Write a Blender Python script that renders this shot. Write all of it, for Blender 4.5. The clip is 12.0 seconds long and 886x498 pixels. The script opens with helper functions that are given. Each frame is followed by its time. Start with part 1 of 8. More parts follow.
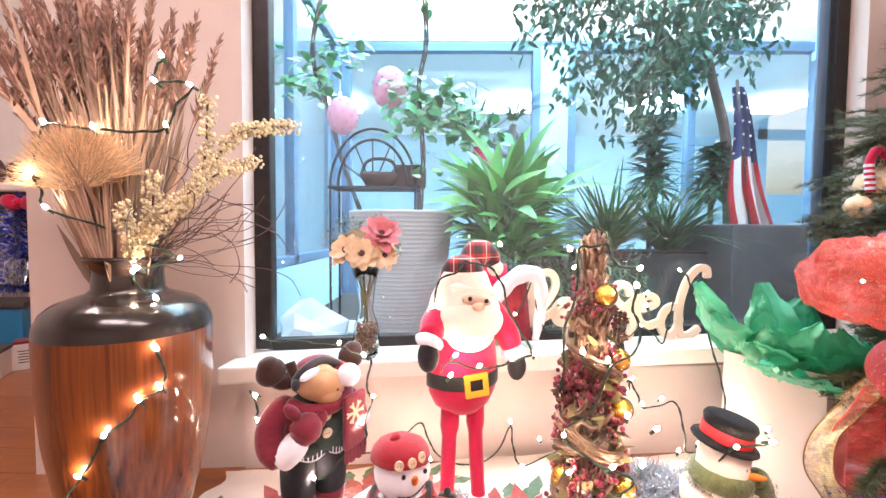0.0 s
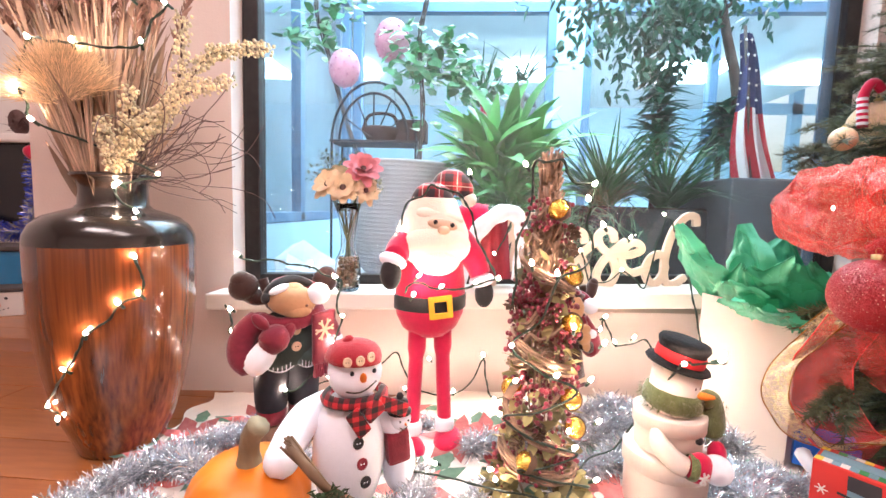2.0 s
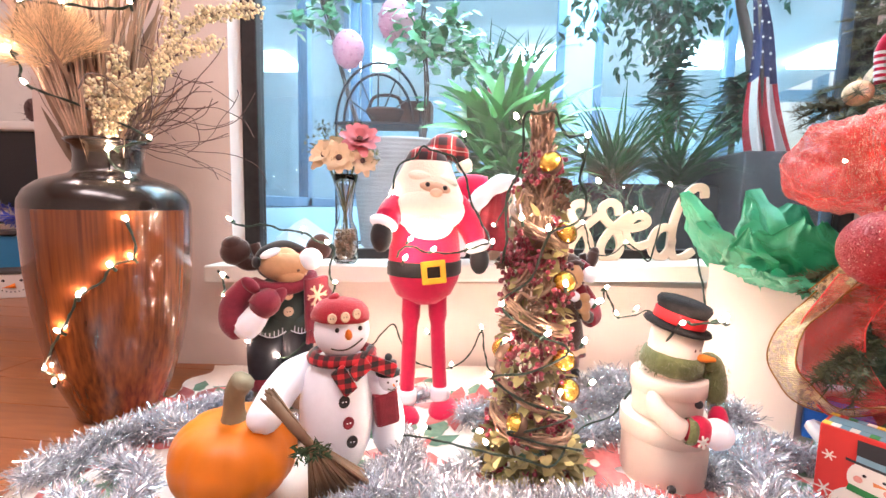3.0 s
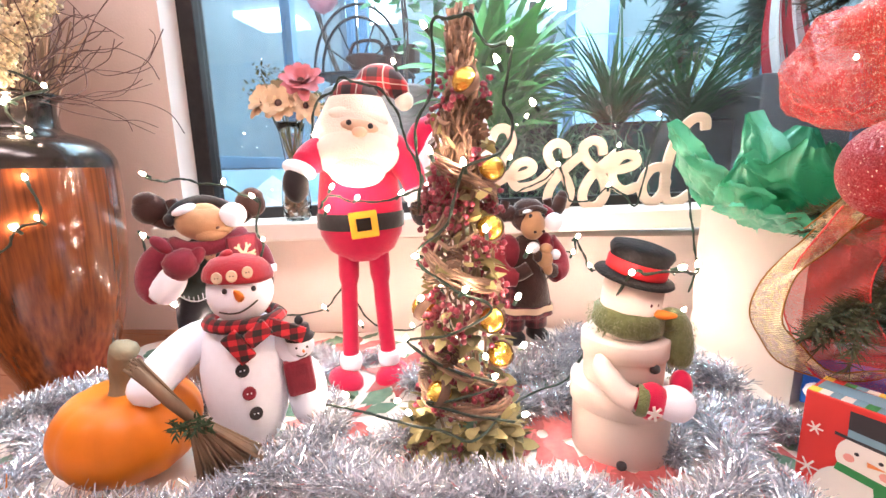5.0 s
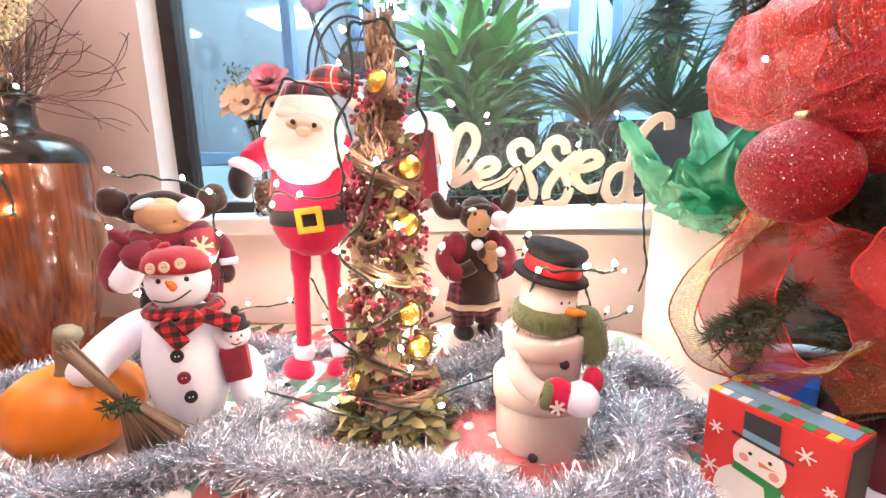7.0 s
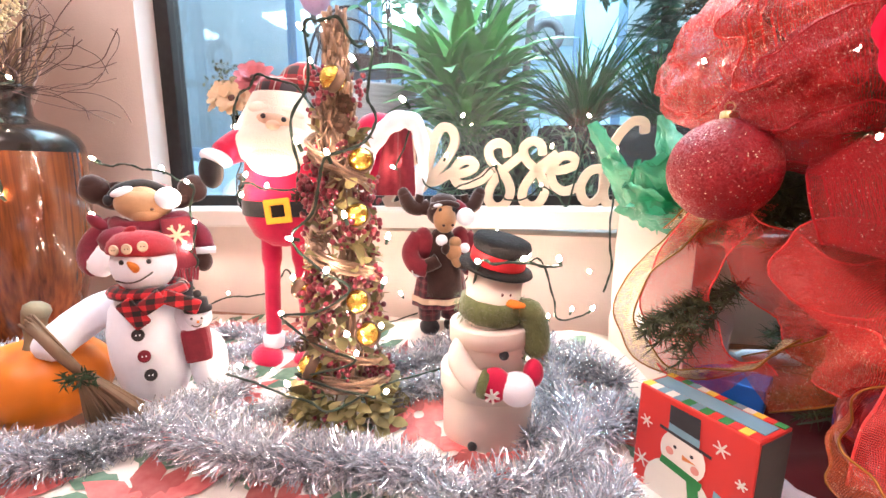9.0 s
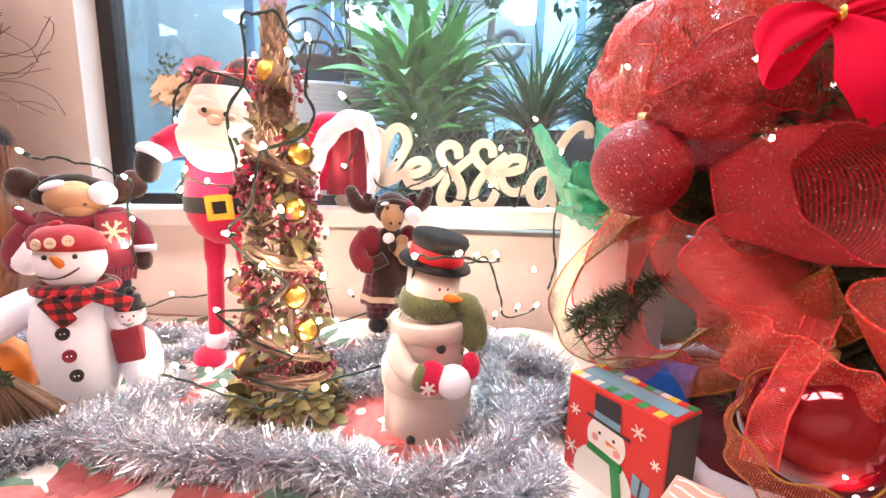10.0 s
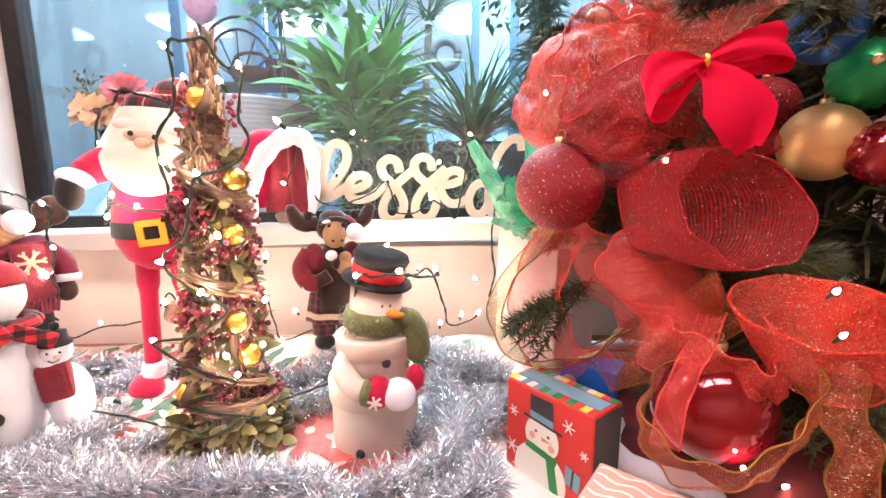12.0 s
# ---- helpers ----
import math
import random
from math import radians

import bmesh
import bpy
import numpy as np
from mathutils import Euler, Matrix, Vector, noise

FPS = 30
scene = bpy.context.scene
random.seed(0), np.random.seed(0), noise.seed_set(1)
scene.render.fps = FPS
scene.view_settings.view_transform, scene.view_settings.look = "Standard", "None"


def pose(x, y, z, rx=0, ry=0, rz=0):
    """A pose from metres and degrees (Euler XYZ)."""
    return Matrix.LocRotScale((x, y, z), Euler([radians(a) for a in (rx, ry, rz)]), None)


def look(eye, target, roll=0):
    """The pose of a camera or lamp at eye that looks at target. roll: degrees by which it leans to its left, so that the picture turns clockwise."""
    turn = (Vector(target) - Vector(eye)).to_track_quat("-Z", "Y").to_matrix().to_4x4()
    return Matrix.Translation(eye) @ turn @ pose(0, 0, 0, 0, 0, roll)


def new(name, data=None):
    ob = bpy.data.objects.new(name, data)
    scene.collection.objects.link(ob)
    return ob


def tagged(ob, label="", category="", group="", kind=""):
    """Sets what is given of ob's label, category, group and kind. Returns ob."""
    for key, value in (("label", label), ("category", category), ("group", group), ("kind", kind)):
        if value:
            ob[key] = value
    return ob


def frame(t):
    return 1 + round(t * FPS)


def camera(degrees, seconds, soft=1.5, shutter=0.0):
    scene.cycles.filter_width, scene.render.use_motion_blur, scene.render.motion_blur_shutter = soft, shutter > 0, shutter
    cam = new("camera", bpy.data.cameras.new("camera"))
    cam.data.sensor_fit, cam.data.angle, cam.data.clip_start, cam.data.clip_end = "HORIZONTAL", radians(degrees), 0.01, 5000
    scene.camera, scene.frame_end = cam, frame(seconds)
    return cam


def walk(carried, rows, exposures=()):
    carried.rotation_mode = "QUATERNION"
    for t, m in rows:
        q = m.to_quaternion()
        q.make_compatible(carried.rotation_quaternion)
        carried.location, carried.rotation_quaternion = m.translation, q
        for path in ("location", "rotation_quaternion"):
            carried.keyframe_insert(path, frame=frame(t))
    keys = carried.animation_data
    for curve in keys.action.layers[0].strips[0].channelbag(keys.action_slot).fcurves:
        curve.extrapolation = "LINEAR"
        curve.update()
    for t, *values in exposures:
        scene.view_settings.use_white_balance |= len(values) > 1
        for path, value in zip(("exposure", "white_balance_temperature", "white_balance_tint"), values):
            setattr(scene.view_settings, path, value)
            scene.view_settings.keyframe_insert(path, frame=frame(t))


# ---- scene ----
cam = camera(91.3, 12.0)
PATH = [
    (0, (0.184, 0.123, 0.615), (0.152, 2.121, 0.525), 0.4),
    (0.5, (0.191, 0.122, 0.579), (0.148, 2.117, 0.46), 1.1),
    (1, (0.215, 0.113, 0.556), (0.157, 2.107, 0.414), 1.5),
    (1.5, (0.265, 0.107, 0.542), (0.174, 2.098, 0.375), 1.8),
    (2, (0.291, 0.106, 0.513), (0.162, 2.093, 0.325), 1.7),
    (2.5, (0.312, 0.108, 0.487), (0.146, 2.092, 0.295), 1.7),
    (2.7, (0.318, 0.109, 0.472), (0.143, 2.091, 0.277), 1.7),
    (4.3, (0.43, 0.23, 0.405), (0.132, 2.182, 0.085), -0.8),
    (4.5, (0.441, 0.234, 0.407), (0.142, 2.182, 0.065), -0.6),
    (5, (0.489, 0.242, 0.416), (0.154, 2.177, 0.036), -1.2),
    (5.5, (0.527, 0.242, 0.418), (0.154, 2.169, 0.03), -1.6),
    (6, (0.551, 0.241, 0.416), (0.161, 2.162, 0.021), -1.5),
    (6.5, (0.592, 0.246, 0.422), (0.184, 2.163, 0.027), -1.4),
    (7, (0.623, 0.246, 0.417), (0.205, 2.162, 0.024), -0.8),
    (8.8, (0.7, 0.237, 0.413), (0.243, 2.147, 0.035), 0.1),
    (9, (0.714, 0.245, 0.402), (0.241, 2.152, 0.031), 0.6),
    (9.5, (0.73, 0.247, 0.393), (0.316, 2.17, 0.035), 1.1),
    (9.8, (0.759, 0.241, 0.39), (0.347, 2.166, 0.035), 1.5),
    (10, (0.757, 0.243, 0.391), (0.423, 2.185, 0.046), 1.5),
    (10.5, (0.769, 0.24, 0.393), (0.471, 2.189, 0.057), 1.4),
    (11, (0.778, 0.232, 0.4), (0.57, 2.193, 0.068), 1.0),
    (11.5, (0.778, 0.219, 0.412), (0.65, 2.188, 0.086), 0.4),
    (12, (0.774, 0.22, 0.413), (0.67, 2.191, 0.091), -0.0),
]
walk(cam, [(t, look(eye, target, roll)) for t, eye, target, roll in PATH])

# ---------------------------------------------------------------- light
scene.view_settings.exposure = 0.40
world = bpy.data.worlds.new("sky")
scene.world = world
world.use_nodes = True
wn = world.node_tree
sky = wn.nodes.new("ShaderNodeTexSky")
sky.sky_type, sky.sun_disc = "NISHITA", False
sky.sun_elevation, sky.sun_rotation = radians(48), radians(10)
sky.air_density, sky.dust_density, sky.ozone_density = 1.0, 6.0, 1.5
wn.nodes["Background"].inputs["Strength"].default_value = 0.12
wn.links.new(sky.outputs["Color"], wn.nodes["Background"].inputs["Color"])
sun = new("sun", bpy.data.lights.new("sun", "SUN"))
sun.data.energy, sun.data.angle, sun.data.color = 1.2, radians(12), (1.0, 0.97, 0.93)
sun.matrix_world = look((0.0, 8.0, 7.0), (0.8, 2.0, 0.0))


def area_lamp(name, at, size, power, colour, target=None):
    ob = new(name, bpy.data.lights.new(name, "AREA"))
    ob.data.shape, ob.data.size, ob.data.size_y = "RECTANGLE", size[0], size[1]
    ob.data.energy, ob.data.color = power, colour
    ob.matrix_world = look(at, target or (at[0], at[1] + 0.001, 0))
    return ob


WARM = (1.0, 0.79, 0.85)
# fill lamps out of view, added to brighten the room and the passage
area_lamp("room_fill_light", (-0.2, -0.35, 2.38), (1.1, 0.5), 23.5, WARM)
area_lamp("room_fill_light", (1.1, -0.35, 2.38), (1.1, 0.5), 16.5, WARM)
area_lamp("room_fill_light", (-1.5, 1.2, 2.38), (0.5, 0.5), 13, WARM)
# blue fill lamp added over the atrium to boost the sky's light
area_lamp("atrium_sky_fill", (0.9, 2.4, 2.9), (3.0, 2.0), 262, (0.50, 0.80, 1.0))

# ---------------------------------------------------------------- mesh builder


class MB:
    """Collects vertices, faces, material slots and texture coordinates for one mesh."""

    def __init__(self):
        self.v, self.f, self.m, self.s, self.uv = [], [], [], [], []

    def add(self, verts, faces, mi=0, smooth=True, uvs=None):
        k = len(self.v)
        self.v.extend([tuple(p) for p in verts])
        for i, f in enumerate(faces):
            self.f.append([a + k for a in f])
            self.m.append(mi)
            self.s.append(smooth)
            self.uv.append([uvs[a] for a in f] if uvs else [(0, 0)] * len(f))

    def ell(self, c, r, mi=0, rot=None, n=(14, 9)):
        c, r = Vector(c), Vector(r if isinstance(r, (tuple, list)) else (r, r, r))
        rot = rot or Matrix.Identity(3)
        vs, fs = [], []
        for j in range(n[1] + 1):
            a = math.pi * j / n[1]
            for i in range(n[0]):
                b = 2 * math.pi * i / n[0]
                p = Vector((math.sin(a) * math.cos(b) * r.x, math.sin(a) * math.sin(b) * r.y, -math.cos(a) * r.z))
                vs.append(c + rot @ p)
        for j in range(n[1]):
            for i in range(n[0]):
                i2 = (i + 1) % n[0]
                fs.append([j * n[0] + i, j * n[0] + i2, (j + 1) * n[0] + i2, (j + 1) * n[0] + i])
        self.add(vs, fs, mi)

    def lathe(self, prof, at=(0, 0, 0), mi=0, seg=32, rot=None, smooth=True, wob=None):
        rot = rot or Matrix.Identity(3)
        at = Vector(at)
        vs, fs, uv = [], [], []
        for j, (r, z) in enumerate(prof):
            for i in range(seg):
                b = 2 * math.pi * i / seg
                k = wob(b, z) if wob else 1.0
                vs.append(at + rot @ Vector((r * k * math.cos(b), r * k * math.sin(b), z)))
                uv.append((i / seg, z))
        for j in range(len(prof) - 1):
            for i in range(seg):
                i2 = (i + 1) % seg
                fs.append([j * seg + i, j * seg + i2, (j + 1) * seg + i2, (j + 1) * seg + i])
        self.add(vs, fs, mi, smooth, uv)

    def tube(self, pts, r, mi=0, seg=6, cap=True):
        pts = [Vector(p) for p in pts]
        if not isinstance(r, (list, tuple)):
            r = [r] * len(pts)
        n = len(pts)
        vs, fs = [], []
        t0 = (pts[1] - pts[0]).normalized()
        nrm = t0.orthogonal().normalized()
        for j in range(n):
            t = (pts[min(j + 1, n - 1)] - pts[max(j - 1, 0)])
            t = t.normalized() if t.length > 1e-9 else t0
            nrm = nrm - t * nrm.dot(t)
            nrm = nrm.normalized() if nrm.length > 1e-6 else t.orthogonal().normalized()
            bi = t.cross(nrm)
            for i in range(seg):
                b = 2 * math.pi * i / seg
                vs.append(pts[j] + (nrm * math.cos(b) + bi * math.sin(b)) * r[j])
        for j in range(n - 1):
            for i in range(seg):
                i2 = (i + 1) % seg
                fs.append([j * seg + i, j * seg + i2, (j + 1) * seg + i2, (j + 1) * seg + i])
        if cap:
            fs.append(list(range(seg))[::-1])
            fs.append([(n - 1) * seg + i for i in range(seg)])
        self.add(vs, fs, mi)

    def box(self, c, s, mi=0, rot=None, bev=0.0):
        c = Vector(c)
        rot = rot or Matrix.Identity(3)
        bm = bmesh.new()
        bmesh.ops.create_cube(bm, size=1.0)
        bmesh.ops.scale(bm, vec=s, verts=bm.verts)
        if bev:
            bmesh.ops.bevel(bm, geom=bm.edges[:], offset=bev, segments=2, profile=0.6, affect="EDGES")
        bm.verts.index_update()
        self.add([c + rot @ v.co for v in bm.verts], [[v.index for v in f.verts] for f in bm.faces], mi, False)
        bm.free()

    def sheet(self, rows, mi=0, smooth=True, scale=(1.0, 1.0)):
        """rows of equally many points become a grid with coordinates along it in metres."""
        nr, nc = len(rows), len(rows[0])
        vs, uv, fs = [], [], []
        u = 0.0
        for j, row in enumerate(rows):
            if j:
                u += (Vector(row[nc // 2]) - Vector(rows[j - 1][nc // 2])).length
            w = 0.0
            for i, p in enumerate(row):
                if i:
                    w += (Vector(p) - Vector(row[i - 1])).length
                vs.append(p)
                uv.append((u * scale[0], w * scale[1]))
        for j in range(nr - 1):
            for i in range(nc - 1):
                fs.append([j * nc + i, j * nc + i + 1, (j + 1) * nc + i + 1, (j + 1) * nc + i])
        self.add(vs, fs, mi, smooth, uv)

    def leaf(self, base, way, up, length, width, mi=0, bend=0.2, n=4, prof=None, fold=0.15):
        base, way, up = Vector(base), Vector(way).normalized(), Vector(up)
        side = way.cross(up)
        side = side.normalized() if side.length > 1e-6 else way.orthogonal().normalized()
        nor = side.cross(way)
        rows = []
        for j in range(n + 1):
            k = j / n
            w = width * 0.5 * (prof(k) if prof else math.sin(math.pi * (0.08 + 0.9 * k) ** 0.8))
            p = base + way * length * k - nor * bend * length * k * k
            rows.append([p - side * w + nor * w * fold, p, p + side * w + nor * w * fold])
        self.sheet(rows, mi)

    def mesh(self, name, mats):
        me = bpy.data.meshes.new(name)
        me.from_pydata(self.v, [], self.f)
        me.polygons.foreach_set("material_index", self.m)
        me.polygons.foreach_set("use_smooth", self.s)
        layer = me.uv_layers.new(name="UVMap")
        flat = np.array([c for f in self.uv for p in f for c in p], dtype=np.float32)
        layer.data.foreach_set("uv", flat)
        for m in mats if isinstance(mats, (list, tuple)) else [mats]:
            me.materials.append(m)
        me.update()
        return me


def part(name, mb, mats, parent, label=""):
    ob = new(name, mb.mesh(name, mats) if isinstance(mb, MB) else mb)
    ob.parent = parent
    if label:
        ob["label"] = label
    return ob


def thing(name, at, label, category, group="", kind="", rz=0):
    ob = new(name)
    ob.empty_display_size = 0.05
    ob.matrix_basis = pose(*at, 0, 0, rz)
    return tagged(ob, label, category, group, kind)


def solid(name, mb, mats, label, category, group="", kind="", at=None):
    ob = new(name, mb.mesh(name, mats))
    if at:
        ob.location = at
    return tagged(ob, label, category, group, kind)


def spline(pts, n=8):
    """A smooth line through the points."""
    p = [Vector(q) for q in pts]
    p = [p[0] * 2 - p[1]] + p + [p[-1] * 2 - p[-2]]
    out = []
    for i in range(1, len(p) - 2):
        for j in range(n):
            t = j / n
            a, b, c, d = p[i - 1], p[i], p[i + 1], p[i + 2]
            out.append(0.5 * (2 * b + (c - a) * t + (2 * a - 5 * b + 4 * c - d) * t * t + (3 * b - a - 3 * c + d) * t ** 3))
    out.append(p[-2])
    return out


def rot3(rx=0, ry=0, rz=0):
    return Euler([radians(a) for a in (rx, ry, rz)]).to_matrix()


def aim3(way):
    """A turn that carries z to the given way."""
    return Vector(way).to_track_quat("Z", "Y").to_matrix()


def rnd(a, b):
    return random.uniform(a, b)


# ---------------------------------------------------------------- materials


def mat(name, colour, rough=0.6, metal=0.0, vary=0.18, scale=30.0, bump=0.15, bscale=None, second=None, stretch=(1, 1, 1), sheen=0.0,
        trans=0.0, coat=0.0, emit=None, power=0.0, sub=0.0, island=False, glitter=0.0, mixsharp=0.0, two_scale=True, spec=0.5, alpha=1.0, flake=0.0):
    m = bpy.data.materials.new(name)
    m.use_nodes = True
    t = m.node_tree
    b = t.nodes["Principled BSDF"]
    b.inputs["Roughness"].default_value = rough
    b.inputs["Metallic"].default_value = metal
    b.inputs["Specular IOR Level"].default_value = spec
    b.inputs["Alpha"].default_value = alpha
    if sheen:
        b.inputs["Sheen Weight"].default_value = sheen
        b.inputs["Sheen Roughness"].default_value = 0.4
    if trans:
        b.inputs["Transmission Weight"].default_value = trans
    if coat:
        b.inputs["Coat Weight"].default_value = coat
        b.inputs["Coat Roughness"].default_value = 0.06
    if sub:
        b.inputs["Subsurface Weight"].default_value = sub
        b.inputs["Subsurface Radius"].default_value = (0.01, 0.006, 0.004)
    if emit:
        b.inputs["Emission Color"].default_value = (*emit, 1)
        b.inputs["Emission Strength"].default_value = power
    tc = t.nodes.new("ShaderNodeTexCoord")
    mp = t.nodes.new("ShaderNodeMapping")
    mp.inputs["Scale"].default_value = stretch
    t.links.new(tc.outputs["Object"], mp.inputs["Vector"])
    n1 = t.nodes.new("ShaderNodeTexNoise")
    n1.inputs["Scale"].default_value, n1.inputs["Detail"].default_value = scale, 6
    t.links.new(mp.outputs["Vector"], n1.inputs["Vector"])
    fac = n1.outputs["Fac"]
    if two_scale:
        n2 = t.nodes.new("ShaderNodeTexNoise")
        n2.inputs["Scale"].default_value, n2.inputs["Detail"].default_value = scale * 0.13, 3
        t.links.new(mp.outputs["Vector"], n2.inputs["Vector"])
        ad = t.nodes.new("ShaderNodeMath")
        ad.operation = "ADD"
        t.links.new(n1.outputs["Fac"], ad.inputs[0])
        t.links.new(n2.outputs["Fac"], ad.inputs[1])
        hf = t.nodes.new("ShaderNodeMath")
        hf.operation = "MULTIPLY"
        hf.inputs[1].default_value = 0.5
        t.links.new(ad.outputs[0], hf.inputs[0])
        fac = hf.outputs[0]
    ramp = t.nodes.new("ShaderNodeValToRGB")
    lo = tuple(max(0.0, c * (1 - vary)) for c in colour) if second is None else second
    hi = tuple(min(1.0, c * (1 + vary)) for c in colour) if second is None else colour
    w = 0.18 * (1 - mixsharp) + 0.01
    ramp.color_ramp.elements[0].position, ramp.color_ramp.elements[1].position = 0.5 - w, 0.5 + w
    ramp.color_ramp.elements[0].color, ramp.color_ramp.elements[1].color = (*lo, 1), (*hi, 1)
    t.links.new(fac, ramp.inputs["Fac"])
    out = ramp.outputs["Color"]
    if island:
        geo = t.nodes.new("ShaderNodeNewGeometry")
        hsv = t.nodes.new("ShaderNodeHueSaturation")
        rg = t.nodes.new("ShaderNodeMapRange")
        rg.inputs["To Min"].default_value, rg.inputs["To Max"].default_value = 0.55, 1.45
        t.links.new(geo.outputs["Random Per Island"], rg.inputs["Value"])
        t.links.new(rg.outputs["Result"], hsv.inputs["Value"])
        t.links.new(out, hsv.inputs["Color"])
        out = hsv.outputs["Color"]
    t.links.new(out, b.inputs["Base Color"])
    if bump or glitter:
        bp = t.nodes.new("ShaderNodeBump")
        bp.inputs["Strength"].default_value = bump
        bp.inputs["Distance"].default_value = 0.002
        n3 = t.nodes.new("ShaderNodeTexNoise")
        n3.inputs["Scale"].default_value, n3.inputs["Detail"].default_value = bscale or scale * 3, 4
        t.links.new(mp.outputs["Vector"], n3.inputs["Vector"])
        t.links.new(n3.outputs["Fac"], bp.inputs["Height"])
        if glitter:
            vo = t.nodes.new("ShaderNodeTexVoronoi")
            vo.inputs["Scale"].default_value = glitter
            t.links.new(tc.outputs["Object"], vo.inputs["Vector"])
            t.links.new(vo.outputs["Color"], bp.inputs["Height"])
            bp.inputs["Strength"].default_value = 0.9
        t.links.new(bp.outputs["Normal"], b.inputs["Normal"])
    if flake:
        flakes(t, b, out, flake)
    return m


def flakes(t, b, colour, share, scale=900.0):
    """Small bright metal flecks, each turned its own way."""
    tc = t.nodes.new("ShaderNodeTexCoord")
    vo = t.nodes.new("ShaderNodeTexVoronoi")
    vo.inputs["Scale"].default_value = scale
    t.links.new(tc.outputs["Object"], vo.inputs["Vector"])
    sep = t.nodes.new("ShaderNodeSeparateColor")
    t.links.new(vo.outputs["Color"], sep.inputs[0])
    ls = t.nodes.new("ShaderNodeMath")
    ls.operation = "LESS_THAN"
    ls.inputs[1].default_value = share
    t.links.new(sep.outputs[0], ls.inputs[0])
    mx = t.nodes.new("ShaderNodeMixRGB")
    mx.inputs["Color2"].default_value = (1.0, 0.72, 0.55, 1)
    t.links.new(ls.outputs[0], mx.inputs["Fac"])
    t.links.new(colour, mx.inputs["Color1"])
    t.links.new(mx.outputs["Color"], b.inputs["Base Color"])
    t.links.new(ls.outputs[0], b.inputs["Metallic"])
    geo = t.nodes.new("ShaderNodeNewGeometry")
    off = t.nodes.new("ShaderNodeVectorMath")
    off.operation = "SUBTRACT"
    off.inputs[1].default_value = (0.5, 0.5, 0.5)
    t.links.new(vo.outputs["Color"], off.inputs[0])
    sc = t.nodes.new("ShaderNodeVectorMath")
    sc.operation = "SCALE"
    sc.inputs["Scale"].default_value = 1.1
    t.links.new(off.outputs["Vector"], sc.inputs[0])
    ad = t.nodes.new("ShaderNodeVectorMath")
    ad.operation = "ADD"
    t.links.new(geo.outputs["Normal"], ad.inputs[0])
    t.links.new(sc.outputs["Vector"], ad.inputs[1])
    nz = t.nodes.new("ShaderNodeVectorMath")
    nz.operation = "NORMALIZE"
    t.links.new(ad.outputs["Vector"], nz.inputs[0])
    t.links.new(nz.outputs["Vector"], b.inputs["Normal"])


def mesh_fabric(name, colour, rough, metal, cells, cover, tint=(1, 1, 1), glitter=False, film=0.16, flake=0.012, vary=0.35, scale=40):
    """Open net: threads along both directions of the sheet, with clear gaps between."""
    m = mat(name, colour, rough, metal, vary=vary, scale=scale, mixsharp=0.6 if vary > 0.5 else 0.0, bump=0.0, flake=flake if glitter else 0.0)
    t = m.node_tree
    b = t.nodes["Principled BSDF"]
    uv = t.nodes.new("ShaderNodeUVMap")
    sep = t.nodes.new("ShaderNodeSeparateXYZ")
    t.links.new(uv.outputs["UV"], sep.inputs[0])
    tests = []
    for axis in ("X", "Y"):
        mul = t.nodes.new("ShaderNodeMath")
        mul.operation = "MULTIPLY"
        mul.inputs[1].default_value = cells if axis == "X" else cells * 1.2
        t.links.new(sep.outputs[axis], mul.inputs[0])
        fr = t.nodes.new("ShaderNodeMath")
        fr.operation = "FRACT"
        t.links.new(mul.outputs[0], fr.inputs[0])
        ls = t.nodes.new("ShaderNodeMath")
        ls.operation = "LESS_THAN"
        ls.inputs[1].default_value = cover
        t.links.new(fr.outputs[0], ls.inputs[0])
        tests.append(ls)
    mx = t.nodes.new("ShaderNodeMath")
    mx.operation = "MAXIMUM"
    t.links.new(tests[0].outputs[0], mx.inputs[0])
    t.links.new(tests[1].outputs[0], mx.inputs[1])
    # a thin film lies between the threads
    between = t.nodes.new("ShaderNodeMath")
    between.operation = "MAXIMUM"
    between.inputs[1].default_value = film
    t.links.new(mx.outputs[0], between.inputs[0])
    t.links.new(between.outputs[0], b.inputs["Alpha"])
    return m


